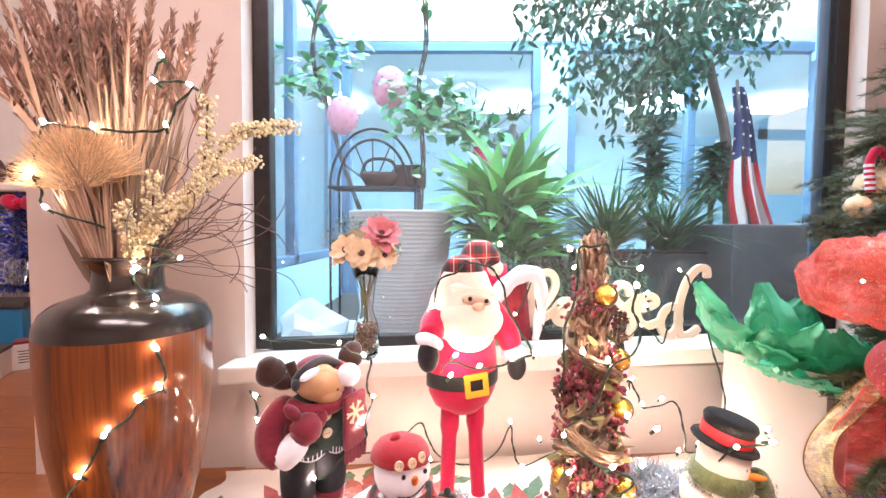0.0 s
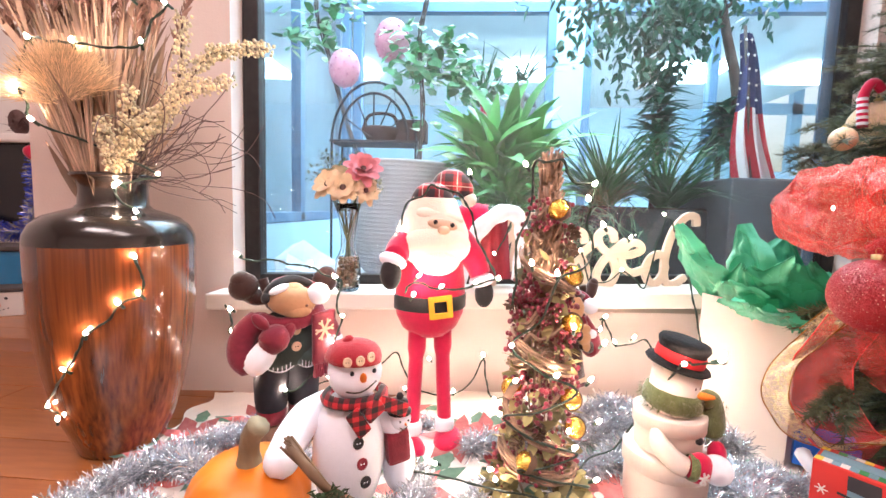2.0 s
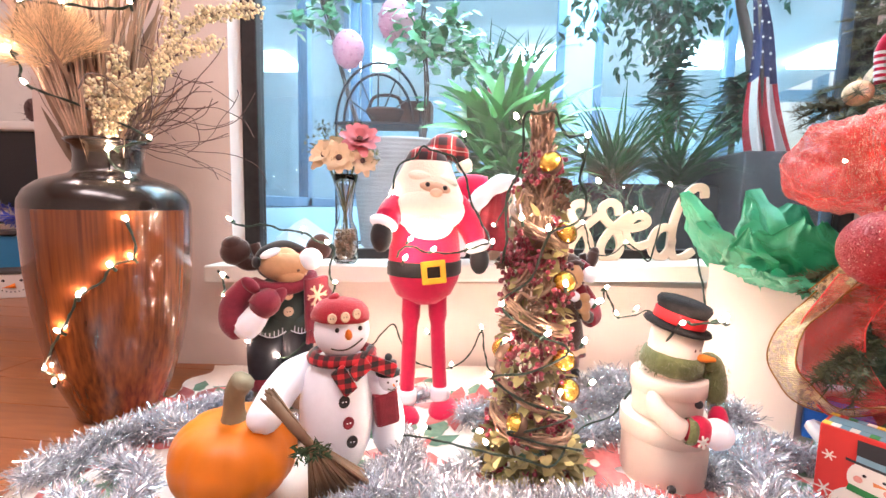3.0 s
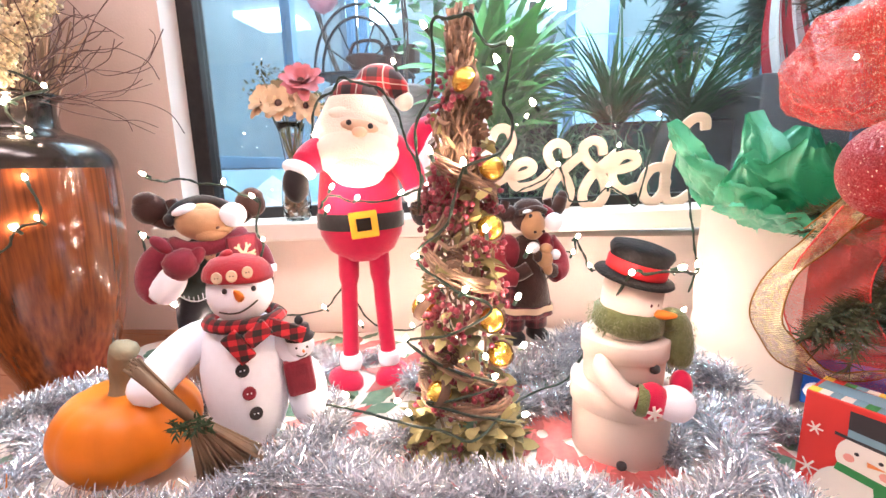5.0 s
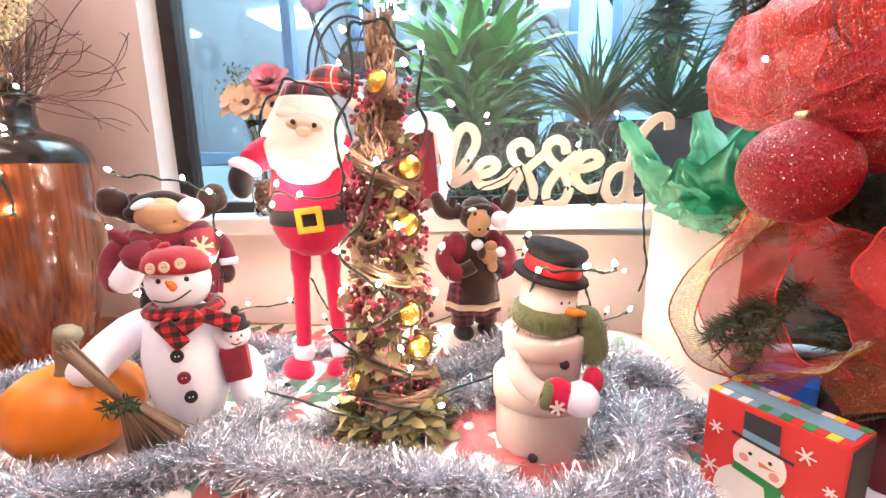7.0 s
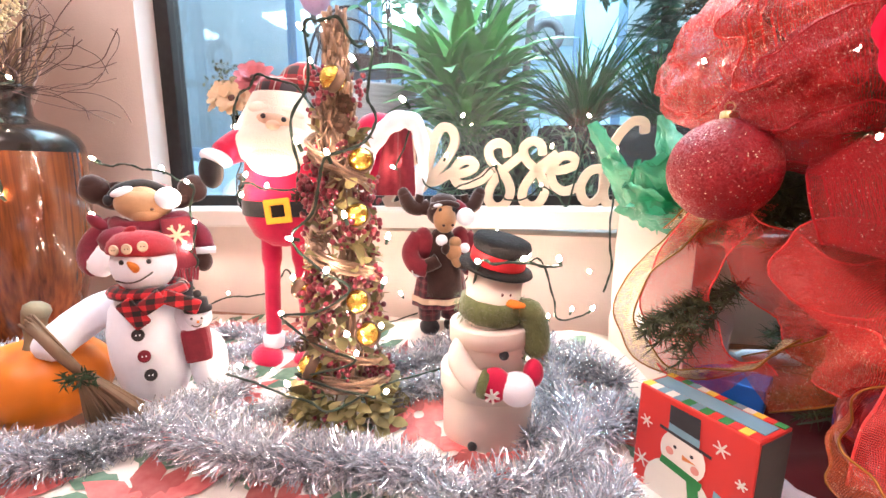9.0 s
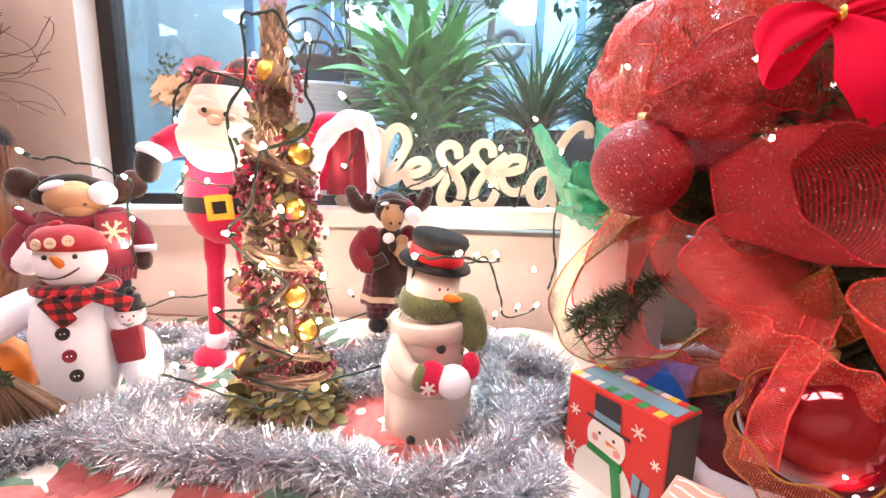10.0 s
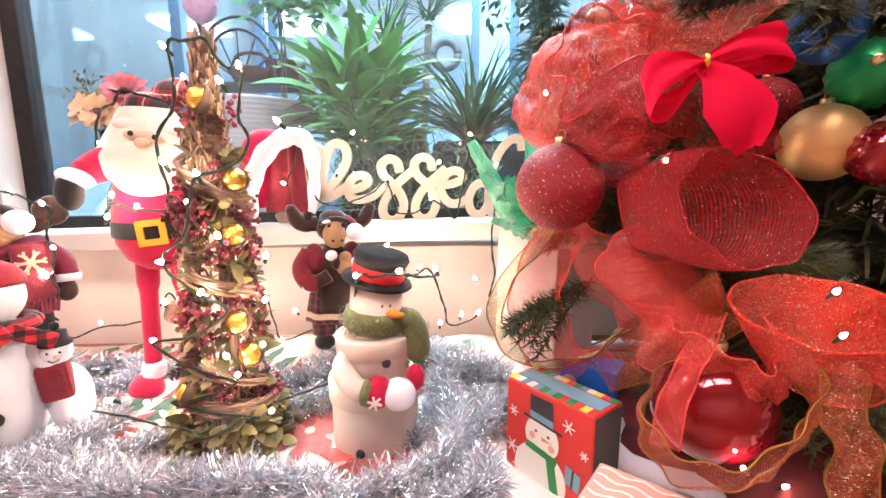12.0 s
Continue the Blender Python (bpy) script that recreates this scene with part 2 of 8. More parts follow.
def glass_mat(name, tint, rough=0.0, ior=1.45, veil=0.0):
    m = bpy.data.materials.new(name)
    m.use_nodes = True
    b = m.node_tree.nodes["Principled BSDF"]
    b.inputs["Base Color"].default_value = (*tint, 1)
    b.inputs["Transmission Weight"].default_value = 1
    b.inputs["Roughness"].default_value = rough
    b.inputs["IOR"].default_value = ior
    # a thin diffuse film imitates the milky veil of glare on the pane
    if veil:
        t = m.node_tree
        film = t.nodes.new("ShaderNodeBsdfDiffuse")
        film.inputs["Color"].default_value = (0.80, 0.86, 0.92, 1)
        tc = t.nodes.new("ShaderNodeTexCoord")
        nz = t.nodes.new("ShaderNodeTexNoise")
        nz.inputs["Scale"].default_value, nz.inputs["Detail"].default_value = 3.0, 5
        t.links.new(tc.outputs["Object"], nz.inputs["Vector"])
        rg = t.nodes.new("ShaderNodeMapRange")
        rg.inputs["From Min"].default_value, rg.inputs["From Max"].default_value = 0.3, 0.7
        rg.inputs["To Min"].default_value, rg.inputs["To Max"].default_value = veil * 0.6, veil * 1.4
        t.links.new(nz.outputs["Fac"], rg.inputs["Value"])
        mx = t.nodes.new("ShaderNodeMixShader")
        t.links.new(rg.outputs["Result"], mx.inputs["Fac"])
        t.links.new(b.outputs["BSDF"], mx.inputs[1])
        t.links.new(film.outputs["BSDF"], mx.inputs[2])
        t.links.new(mx.outputs["Shader"], t.nodes["Material Output"].inputs["Surface"])
    return m


def checked(name, a, b_, c, cells, line=None):
    """Woven check from two crossing stripes, with a fine light line."""
    m = mat(name, a, 0.9, vary=0.1, sheen=0.3)
    t = m.node_tree
    bs = t.nodes["Principled BSDF"]
    tc = t.nodes.new("ShaderNodeTexCoord")
    sep = t.nodes.new("ShaderNodeSeparateXYZ")
    t.links.new(tc.outputs["Object"], sep.inputs[0])
    facs, lines = [], []
    for ax in ("X", "Z"):
        mu = t.nodes.new("ShaderNodeMath")
        mu.operation = "MULTIPLY"
        mu.inputs[1].default_value = cells
        t.links.new(sep.outputs[ax], mu.inputs[0])
        fr = t.nodes.new("ShaderNodeMath")
        fr.operation = "FRACT"
        t.links.new(mu.outputs[0], fr.inputs[0])
        ls = t.nodes.new("ShaderNodeMath")
        ls.operation = "LESS_THAN"
        ls.inputs[1].default_value = 0.5
        t.links.new(fr.outputs[0], ls.inputs[0])
        facs.append(ls)
        cp = t.nodes.new("ShaderNodeMath")
        cp.operation = "COMPARE"
        cp.inputs[1].default_value, cp.inputs[2].default_value = 0.75, 0.03
        t.links.new(fr.outputs[0], cp.inputs[0])
        lines.append(cp)
    ad = t.nodes.new("ShaderNodeMath")
    ad.operation = "ADD"
    t.links.new(facs[0].outputs[0], ad.inputs[0])
    t.links.new(facs[1].outputs[0], ad.inputs[1])
    hf = t.nodes.new("ShaderNodeMath")
    hf.operation = "MULTIPLY"
    hf.inputs[1].default_value = 0.5
    t.links.new(ad.outputs[0], hf.inputs[0])
    rp = t.nodes.new("ShaderNodeValToRGB")
    rp.color_ramp.interpolation = "CONSTANT"
    rp.color_ramp.elements[0].color = (*a, 1)
    rp.color_ramp.elements[1].color = (*c, 1)
    rp.color_ramp.elements[1].position = 0.8
    e = rp.color_ramp.elements.new(0.3)
    e.color = (*b_, 1)
    t.links.new(hf.outputs[0], rp.inputs["Fac"])
    out = rp.outputs["Color"]
    if line:
        mxl = t.nodes.new("ShaderNodeMath")
        mxl.operation = "MAXIMUM"
        t.links.new(lines[0].outputs[0], mxl.inputs[0])
        t.links.new(lines[1].outputs[0], mxl.inputs[1])
        mx = t.nodes.new("ShaderNodeMixRGB")
        mx.inputs["Color2"].default_value = (*line, 1)
        t.links.new(mxl.outputs[0], mx.inputs["Fac"])
        t.links.new(out, mx.inputs["Color1"])
        out = mx.outputs["Color"]
    t.links.new(out, bs.inputs["Base Color"])
    return m


PLASTER = mat("cream_plaster", (0.76, 0.65, 0.60), 0.85, vary=0.05, scale=14, bump=0.25, bscale=220)
PLASTER_W = mat("white_plaster", (0.78, 0.74, 0.70), 0.85, vary=0.04, scale=12, bump=0.2, bscale=200)
SILLP = mat("sill_paint", (0.82, 0.77, 0.70), 0.5, vary=0.05, scale=18, bump=0.08)
CEIL = mat("ceiling_white", (0.8, 0.78, 0.74), 0.9, vary=0.03, scale=10, bump=0.2)
BRONZE = mat("dark_bronze_frame", (0.035, 0.030, 0.030), 0.42, metal=0.6, vary=0.3, scale=40, bump=0.06)
STEELBLUE = mat("grey_blue_frame", (0.13, 0.22, 0.33), 0.5, metal=0.3, vary=0.2, scale=20, bump=0.05)
GLASS = glass_mat("window_glass", (0.86, 0.95, 1.0))
# pane glass with the glare haze mixed into its shader
VEILED = glass_mat("veiled_window_glass", (0.86, 0.95, 1.0), veil=0.022)
CLEAR = glass_mat("clear_glass", (0.97, 0.96, 0.94), 0.02, 1.45)
WOOD = mat("orange_floor_wood", (0.36, 0.125, 0.035), 0.28, vary=0.3, scale=9, bump=0.05, second=(0.22, 0.065, 0.018), stretch=(1.2, 9, 9), coat=0.3)
FAR_FLOOR = mat("pale_tile", (0.42, 0.46, 0.48), 0.4, vary=0.1, scale=6)

# ---------------------------------------------------------------- the room


def skew(mb, rise=0.0):
    """The window wall stands slightly askew to the floor's boards."""
    mb.v = [(x, y + 0.10 * (x + 0.34), z + rise * (x + 0.34)) for x, y, z in mb.v]
    return mb


def wall_piece(name, boxes, material, label="", rise=0.0, askew=True, bev=0.0):
    mb = MB()
    for lo, hi in boxes:
        mb.box([(a + b) / 2 for a, b in zip(lo, hi)], [b - a for a, b in zip(lo, hi)], 0, bev=bev)
    if askew:
        skew(mb, rise)
    return solid(name, mb, material, label or "cream plastered wall", "wall", kind="structure")


WX0, WX1, WZ1 = -0.335, 1.345, 1.62
WXM = (WX0 + WX1) / 2
wall_piece("wall_window", [((-0.838, 1.205, 0), (WX0, 1.345, 2.45)), ((WX1, 1.205, 0), (2.6, 1.345, 2.45)),
                           ((WX0, 1.196, 0), (WX1, 1.345, 0.243)), ((WX0, 1.205, WZ1), (WX1, 1.345, 2.45))], PLASTER,
           "cream plastered wall with a low window opening")
wall_piece("wall_behind", [((-2.8, -2.3, 0), (2.7, -2.2, 2.45))], PLASTER_W, askew=False)
wall_piece("wall_right", [((2.6, -2.3, 0), (2.72, 1.5, 2.45))], PLASTER_W, askew=False)
wall_piece("wall_left", [((-2.8, -2.2, 0), (-2.7, 2.6, 2.45))], PLASTER_W, askew=False)
wall_piece("wall_far_left", [((-2.7, 2.5, 0), (-0.87, 2.6, 2.45))], PLASTER_W, askew=False)
wall_piece("wall_passage", [((-0.92, 1.33, 0), (-0.84, 2.5, 2.45))], PLASTER, askew=False)
wall_piece("ceiling", [((-2.8, -2.3, 2.45), (2.72, 1.50, 2.55)), ((-2.8, 1.50, 2.45), (-0.87, 2.6, 2.55))], CEIL, "white plastered ceiling", askew=False)

sill = MB()
sill.box((WXM, 1.2, 0.264), (WX1 - WX0 + 0.06, 0.15, 0.042), 0, bev=0.006)
skew(sill, 0.024)
solid("window_sill", sill, SILLP, "broad cream painted window sill", "sill", kind="structure")
win = thing("window_1", (0, 0, 0), "large fixed window in a dark bronze metal frame", "window", kind="structure")
fr = MB()
for lo, hi in (((WX0, 1.262, 0.29), (WX0 + 0.042, 1.305, WZ1)), ((WX1 - 0.042, 1.262, 0.29), (WX1, 1.305, WZ1)),
               ((WX0, 1.262, WZ1 - 0.042), (WX1, 1.305, WZ1))):
    fr.box([(a + b) / 2 for a, b in zip(lo, hi)], [b - a for a, b in zip(lo, hi)], 0, bev=0.004)
low = MB()
low.box((WXM, 1.2835, 0.297), (WX1 - WX0 - 0.086, 0.041, 0.034), 0, bev=0.004)
skew(low, 0.02)
skew(fr)
part("window_frame", fr, BRONZE, win)
part("bottom_rail", low, BRONZE, win)
# solid blue strip that imitates the reflection beside the right frame
edge_strip = MB()
edge_strip.box((WX1 - 0.06, 1.293, 0.95), (0.034, 0.008, 1.27), 0, bev=0.002)
part("reflection_strip", skew(edge_strip), STEELBLUE, win, "grey-blue strip in place of the reflection at the glass edge")
pane = MB()
pane.box((WXM, 1.285, 0.96), (WX1 - WX0 - 0.08, 0.006, 1.27))
pane = part("pane", skew(pane), VEILED, win, "clear glass pane")
pane.visible_shadow = False

# glowing ceiling panels out of view, added to go with the room's fill lamps
LAMP = mat("lamp_panel", (0.9, 0.85, 0.75), 0.5, emit=(1.0, 0.85, 0.68), power=4.0, bump=0)
RIM = mat("lamp_rim", (0.7, 0.7, 0.7), 0.4, metal=0.4)
for i, (lx, ly, sx, sy) in enumerate(((-0.2, -0.35, 1.1, 0.5), (1.1, -0.35, 1.1, 0.5), (-1.5, 1.2, 0.5, 0.5))):
    lamp = thing("unseen_ceiling_light", (lx, ly, 2.45), "flat white glowing ceiling panel, added out of view to light the room", "lamp", "ceiling lights")
    a, b = MB(), MB()
    a.box((0, 0, -0.025), (sx + 0.08, sy + 0.08, 0.05), 0, bev=0.01)
    b.box((0, 0, -0.055), (sx, sy, 0.008))
    part("frame", a, RIM, lamp)
    part("diffuser", b, LAMP, lamp)

# ---------------------------------------------------------------- the atrium behind the glass
wall_piece("ground", [((-60, -60, -0.35), (60, 60, -0.30))], FAR_FLOOR, "pale tiled ground", askew=False)
SOIL = mat("dark_soil", (0.05, 0.04, 0.035), 0.95, vary=0.4, scale=60, bump=0.8)
CONC = mat("pale_ribbed_planter", (0.46, 0.43, 0.42), 0.7, vary=0.1, scale=25, bump=0.2)
GREYP = mat("grey_planter", (0.12, 0.12, 0.13), 0.6, vary=0.2, scale=18, bump=0.15)
BEDSTONE = mat("pale_stone", (0.55, 0.62, 0.66), 0.8, vary=0.15, scale=10, bump=0.4)
bed = MB()
bed.box((1.2, 2.2, -0.05), (3.4, 1.4, 0.5), 0, bev=0.01)
solid("planting_bed", bed, SOIL, "raised bed of dark soil behind the window", "planter", kind="structure")

FARW = mat("pale_blue_wall", (0.48, 0.68, 0.79), 0.8, vary=0.06, scale=4, bump=0.1)
wall_piece("atrium_wall_left", [((-0.72, 1.36, -0.3), (-0.66, 3.5, 0.42))], FARW, "low pale wall under glazing", askew=False)
# added backing that darkens the side view; its upright streaks are painted reflections
STREAKED = mat("reflection_streaked_grey", (0.235, 0.215, 0.215), 0.40, vary=0.40, scale=9, bump=0.1, stretch=(1, 1, 0.10), second=(0.12, 0.115, 0.12))
wall_piece("atrium_backing", [((-0.836, 1.36, 0.2), (-0.80, 2.52, 2.3)), ((-0.86, 2.52, -0.3), (-0.80, 3.6, 2.1))], STREAKED, "added grey backing wall beyond the side glazing, with painted reflection streaks", askew=False)
wall_piece("atrium_wall_right", [((2.9, 1.55, -0.3), (3.0, 3.5, 0.55)), ((2.9, 1.55, 1.9), (3.0, 3.5, 2.1)), ((2.9, 2.5, 0.55), (3.0, 2.6, 1.9))],
           FARW, "pale wall with window openings", askew=False)
FY = 3.5
glaz = thing("window_2", (0, 0, 0), "far row of tall windows in grey-blue metal frames", "window", kind="structure")
posts = [(-0.62, 0.07), (0.83, 0.06), (1.10, 0.06), (2.0, 0.06), (2.95, 0.08)]
for xx, ww in posts:
    p = MB()
    p.box((xx, FY, 0.85), (ww, 0.08, 2.3), 0, bev=0.006)
    part("post", p, STEELBLUE, glaz)
for zz, hh in ((2.0, 0.07), (0.1, 0.4)):
    p = MB()
    p.box((1.17, FY + 0.003, zz), (3.6, 0.07, hh), 0, bev=0.006)
    part("beam", p, STEELBLUE, glaz)
p = MB()
p.box((0.965, FY - 0.01, 1.0), (0.21, 0.05, 2.0), 0)
part("panel", p, FARW, glaz, "pale blue panel between two posts")
for a, b in ((-0.585, 0.80), (1.13, 1.97), (2.03, 2.91)):
    p = MB()
    p.box(((a + b) / 2, FY + 0.01, 1.13), (b - a, 0.006, 1.66))
    q = part("pane", p, GLASS, glaz)
    q.visible_shadow = False
side = thing("window_3", (0, 0, 0), "receding side glazing in grey-blue metal frames", "window", kind="structure")
for yy in (1.55, 2.5, 3.42):
    p = MB()
    p.box((-0.69, yy, 1.2), (0.06, 0.06, 1.56), 0, bev=0.005)
    part("post", p, STEELBLUE, side)
for zz in (0.44, 2.0):
    p = MB()
    p.box((-0.69, 2.45, zz), (0.06, 2.0, 0.06), 0, bev=0.005)
    part("beam", p, STEELBLUE, side)
for y0, y1 in ((1.58, 2.47), (2.53, 3.39)):
    p = MB()
    p.box((-0.69, (y0 + y1) / 2, 1.22), (0.006, y1 - y0, 1.5))
    q = part("pane", p, GLASS, side)
    q.visible_shadow = False
# room beyond the far glazing
wall_piece("far_room", [((-3, 7.0, -0.3), (4.3, 7.1, 2.1)), ((4.3, 7.0, -0.3), (6, 7.1, 1.2)), ((-3.1, 3.6, -0.3), (-3, 7, 2.1)), ((6, 3.6, -0.3), (6.1, 7, 1.2)), ((4.95, 7.0, 1.2), (5.1, 7.1, 3.0)), ((4.3, 7.0, 2.05), (6, 7.1, 2.2))], FARW,
           "pale far walls across the courtyard", askew=False)
wall_piece("far_roof", [((-3.1, 3.6, 2.1), (4.3, 7.1, 2.2))], CEIL, "flat white roof across the courtyard", askew=False)
for lx in (-1.2, 0.9, 2.6, 3.9):
    lamp = thing("far_ceiling_light", (lx, 5.2, 2.1), "bright ceiling lamp in the far room", "lamp", "far lamps")
    a = MB()
    a.box((0, 0, -0.03), (0.6, 0.6, 0.06), 0, bev=0.01)
    part("diffuser", a, mat("far_lamp", (0.9, 0.95, 1), 0.5, emit=(0.72, 0.90, 1.0), power=26.0, bump=0), lamp)

# ---------------------------------------------------------------- floor cloth and display
CLOTH = mat("white_printed_cloth", (0.76, 0.70, 0.64), 0.9, vary=0.06, scale=40, bump=0.3, bscale=500)


def cloth_z(x, y):
    z = 0.012 + 0.010 * noise.noise(Vector((x * 7, y * 7, 1.3))) + 0.004 * noise.noise(Vector((x * 19, y * 19, 4.0)))
    for cx, cy, r, h in ((0.52, 1.09, 0.17, 0.065), (0.79, 1.10, 0.13, 0.055), (0.25, 1.12, 0.2, 0.02)):
        d = math.hypot(x - cx, y - cy) / r
        z += h * math.exp(-d * d * 1.2)
    return max(z, 0.003)


cl = MB()
NX, NY = 76, 46
rows = []
for j in range(NY + 1):
    row = []
    for i in range(NX + 1):
        x = -0.36 + 1.62 * i / NX
        y = 0.36 + (0.80 + 0.08 * (x + 0.36)) * j / NY
        if i in (0, NX):
            x += 0.012 * math.sin(j * 0.9)
        if j == 0:
            y += 0.014 * math.sin(i * 0.8)
        row.append((x, y, cloth_z(x, y)))
    rows.append(row)
cl.sheet(rows)
cloth = solid("tablecloth", cl, CLOTH, "white cloth printed with red poinsettias, spread on the floor", "tablecloth")
RED_PRINT = mat("red_print", (0.38, 0.045, 0.05), 0.85, vary=0.4, scale=60, second=(0.60, 0.20, 0.18), bump=0.1, island=True)
GREEN_PRINT = mat("green_print", (0.05, 0.13, 0.08), 0.85, vary=0.4, scale=60, second=(0.18, 0.28, 0.2), bump=0.1)


def print_petal(mb, cx, cy, a, length, width, mi):
    rows = []
    for j in range(7):
        k = j / 6
        w = width * 0.5 * math.sin(math.pi * (0.12 + 0.88 * k) ** 0.9) * (1 + 0.2 * math.sin(k * 14))
        ux, uy = math.cos(a), math.sin(a)
        row = []
        for s in (-1, 0, 1):
            x, y = cx + ux * length * k - uy * w * s, cy + uy * length * k + ux * w * s
            row.append((x, y, cloth_z(x, y) + (0.003 if mi == 0 else 0.0018)))
        rows.append(row)
    mb.sheet(rows, mi)


random.seed(5)
spots = [(-0.24, 0.60), (-0.02, 0.50), (0.10, 0.55), (0.275, 0.585), (0.53, 0.84), (0.40, 0.47), (-0.29, 0.95), (-0.18, 1.03), (-0.05, 1.06), (0.14, 1.07), (-0.30, 0.87), (0.34, 0.98), (0.57, 0.55), (0.685, 0.665), (0.84, 0.53), (0.28, 1.0),
         (0.37, 0.755), (0.64, 0.775), (0.43, 0.60),
         (0.06, 0.93), (0.72, 0.99), (0.45, 0.93), (0.80, 0.90), (-0.15, 0.9), (-0.28, 0.80), (0.2, 0.82), (0.75, 0.42), (0.18, 0.42), (0.95, 0.40), (0.0, 1.08), (-0.12, 0.44), (0.06, 0.40), (0.30, 0.41), (0.52, 0.42), (0.48, 0.56), (0.64, 0.43)]
for cx, cy in spots:
    pf = MB()
    for k in range(8):
        print_petal(pf, cx + 0.008 * math.cos(k * 0.785), cy + 0.008 * math.sin(k * 0.785), k * 0.785 + rnd(-0.2, 0.2), rnd(0.060, 0.095), rnd(0.026, 0.038), 0)
    for k in range(5):
        b = rnd(0, 6.28)
        print_petal(pf, cx + 0.06 * math.cos(b), cy + 0.06 * math.sin(b), b + rnd(-0.5, 0.5), rnd(0.05, 0.075), rnd(0.024, 0.036), 1)
    part("printed_flower", pf, [RED_PRINT, GREEN_PRINT], cloth)

# ---------------------------------------------------------------- vase with dried grasses
VASEWOOD = mat("streaked_vase_glaze", (0.30, 0.080, 0.020), 0.24, vary=0.4, scale=120, second=(0.050, 0.012, 0.006), stretch=(1, 1, 0.016), bump=0.12, coat=0.8, mixsharp=0.25)
VASEDARK = mat("dark_vase_glaze", (0.020, 0.015, 0.013), 0.22, vary=0.4, scale=12, bump=0.04, coat=0.4)
VX, VY = -0.427, 0.935
vase = thing("floor_vase", (VX, VY, 0), "tall glazed vase with red-brown wood streaks and a black shoulder", "vase")
body = MB()
body.lathe([(0, 0.0), (0.070, 0.0), (0.076, 0.005), (0.080, 0.02), (0.090, 0.045), (0.099, 0.07), (0.113, 0.12), (0.123, 0.17), (0.132, 0.23), (0.1385, 0.31), (0.1404, 0.37), (0.1408, 0.410), (0.1408, 0.425)], seg=64)
part("body", body, VASEWOOD, vase)
body = MB()
body.lathe([(0.141, 0.425), (0.139, 0.442), (0.130, 0.461), (0.112, 0.477), (0.085, 0.487), (0.066, 0.493), (0.059, 0.501), (0.0575, 0.530), (0.060, 0.546), (0.068, 0.553), (0.071, 0.557),
            (0.068, 0.561), (0.057, 0.554), (0.054, 0.530), (0.054, 0.50), (0.044, 0.40)], seg=64)
part("neck", body, VASEDARK, vase, "glossy black shoulder and rim")

STRAW = mat("dry_straw", (0.52, 0.36, 0.26), 0.85, vary=0.3, scale=40, island=True, stretch=(1, 1, 0.1))
PLUME = mat("brown_plume", (0.39, 0.235, 0.185), 0.9, vary=0.3, scale=60, island=True)
FLUFF = mat("pale_fluffy_grass", (0.80, 0.57, 0.34), 0.9, vary=0.2, scale=60, island=True)
CREAM = mat("cream_berries", (0.80, 0.69, 0.46), 0.7, vary=0.2, scale=60, island=True)
TWIG = mat("dark_twig", (0.11, 0.06, 0.055), 0.8, vary=0.3, scale=60)
random.seed(11)
grass = thing("dried_grass_bundle", (VX, VY, 0.40), "dried straw, brown plumes and pale fluffy grass in the vase", "dried grass")
st, pl, fl = MB(), MB(), MB()
for i in range(270):
    a, r0 = rnd(0, 6.28), 0.034 * math.sqrt(rnd(0, 1))
    u = rnd(-1, 1)
    if rnd(0, 1) < 0.45:
        u = rnd(-0.45, 0.45)
    plumed = i < 58
    h = rnd(0.53, 0.66) - 0.05 * u * u if plumed else rnd(0.22, 0.46)
    bx, by = 0.6 * r0 * math.cos(a) + 0.018 * u, r0 * math.sin(a)
    wide = (0.185 if plumed else 0.13) * h / 0.6
    tip = Vector((bx - 0.045 * h / 0.6 + wide * u, by + rnd(-0.07, 0.06), h))
    mid = Vector((bx + (tip.x - bx) * 0.36, by + (tip.y - by) * 0.4, h * 0.5))
    line = spline([(bx, by, 0.0), mid, tip], 6)
    st.tube(line, rnd(0.0014, 0.0028), 0, 4, cap=False)
    for _ in range(2):
        k0 = random.randrange(2, 9)
        st.leaf(line[k0], (line[k0 + 1] - line[k0]).normalized() + Vector((rnd(-0.3, 0.3), rnd(-0.3, 0.3), 0)), (rnd(-1, 1), -1, 0), rnd(0.10, 0.24), rnd(0.006, 0.014), 0, rnd(-0.1, 0.25), 4)
    if plumed:
        way = (tip - mid).normalized()
        ln = rnd(0.11, 0.18)
        for k in range(90):
            f = k / 90
            q = tip + way * ln * (f - 0.78)
            fan = 0.42 + 0.30 * (1 - f)
            pl.leaf(q, way + Vector((rnd(-1, 1), rnd(-1, 1), rnd(-0.3, 0.4))) * fan, (rnd(-1, 1), rnd(-1, 1), 0.2), rnd(0.018, 0.032) * (1.15 - 0.5 * f), 0.0058, 0, 0.15, 2)
for i in range(3400):
    a, k = rnd(-1.5, 1.3), rnd(0.0, 1.0) ** 0.55
    c = Vector((-0.012, -0.085, 0.275))
    way = Vector((math.sin(a), rnd(-0.35, 0.15), math.cos(a) * 1.15)).normalized()
    q = c + way * (0.010 + 0.088 * k)
    fl.leaf(q, way + Vector((rnd(-1, 1), rnd(-1, 1), rnd(-1, 1))) * 0.25, (0, -1, 0.2), rnd(0.012, 0.028), 0.0011, 0, 0.1, 1, lambda t: 1 - 0.7 * t)
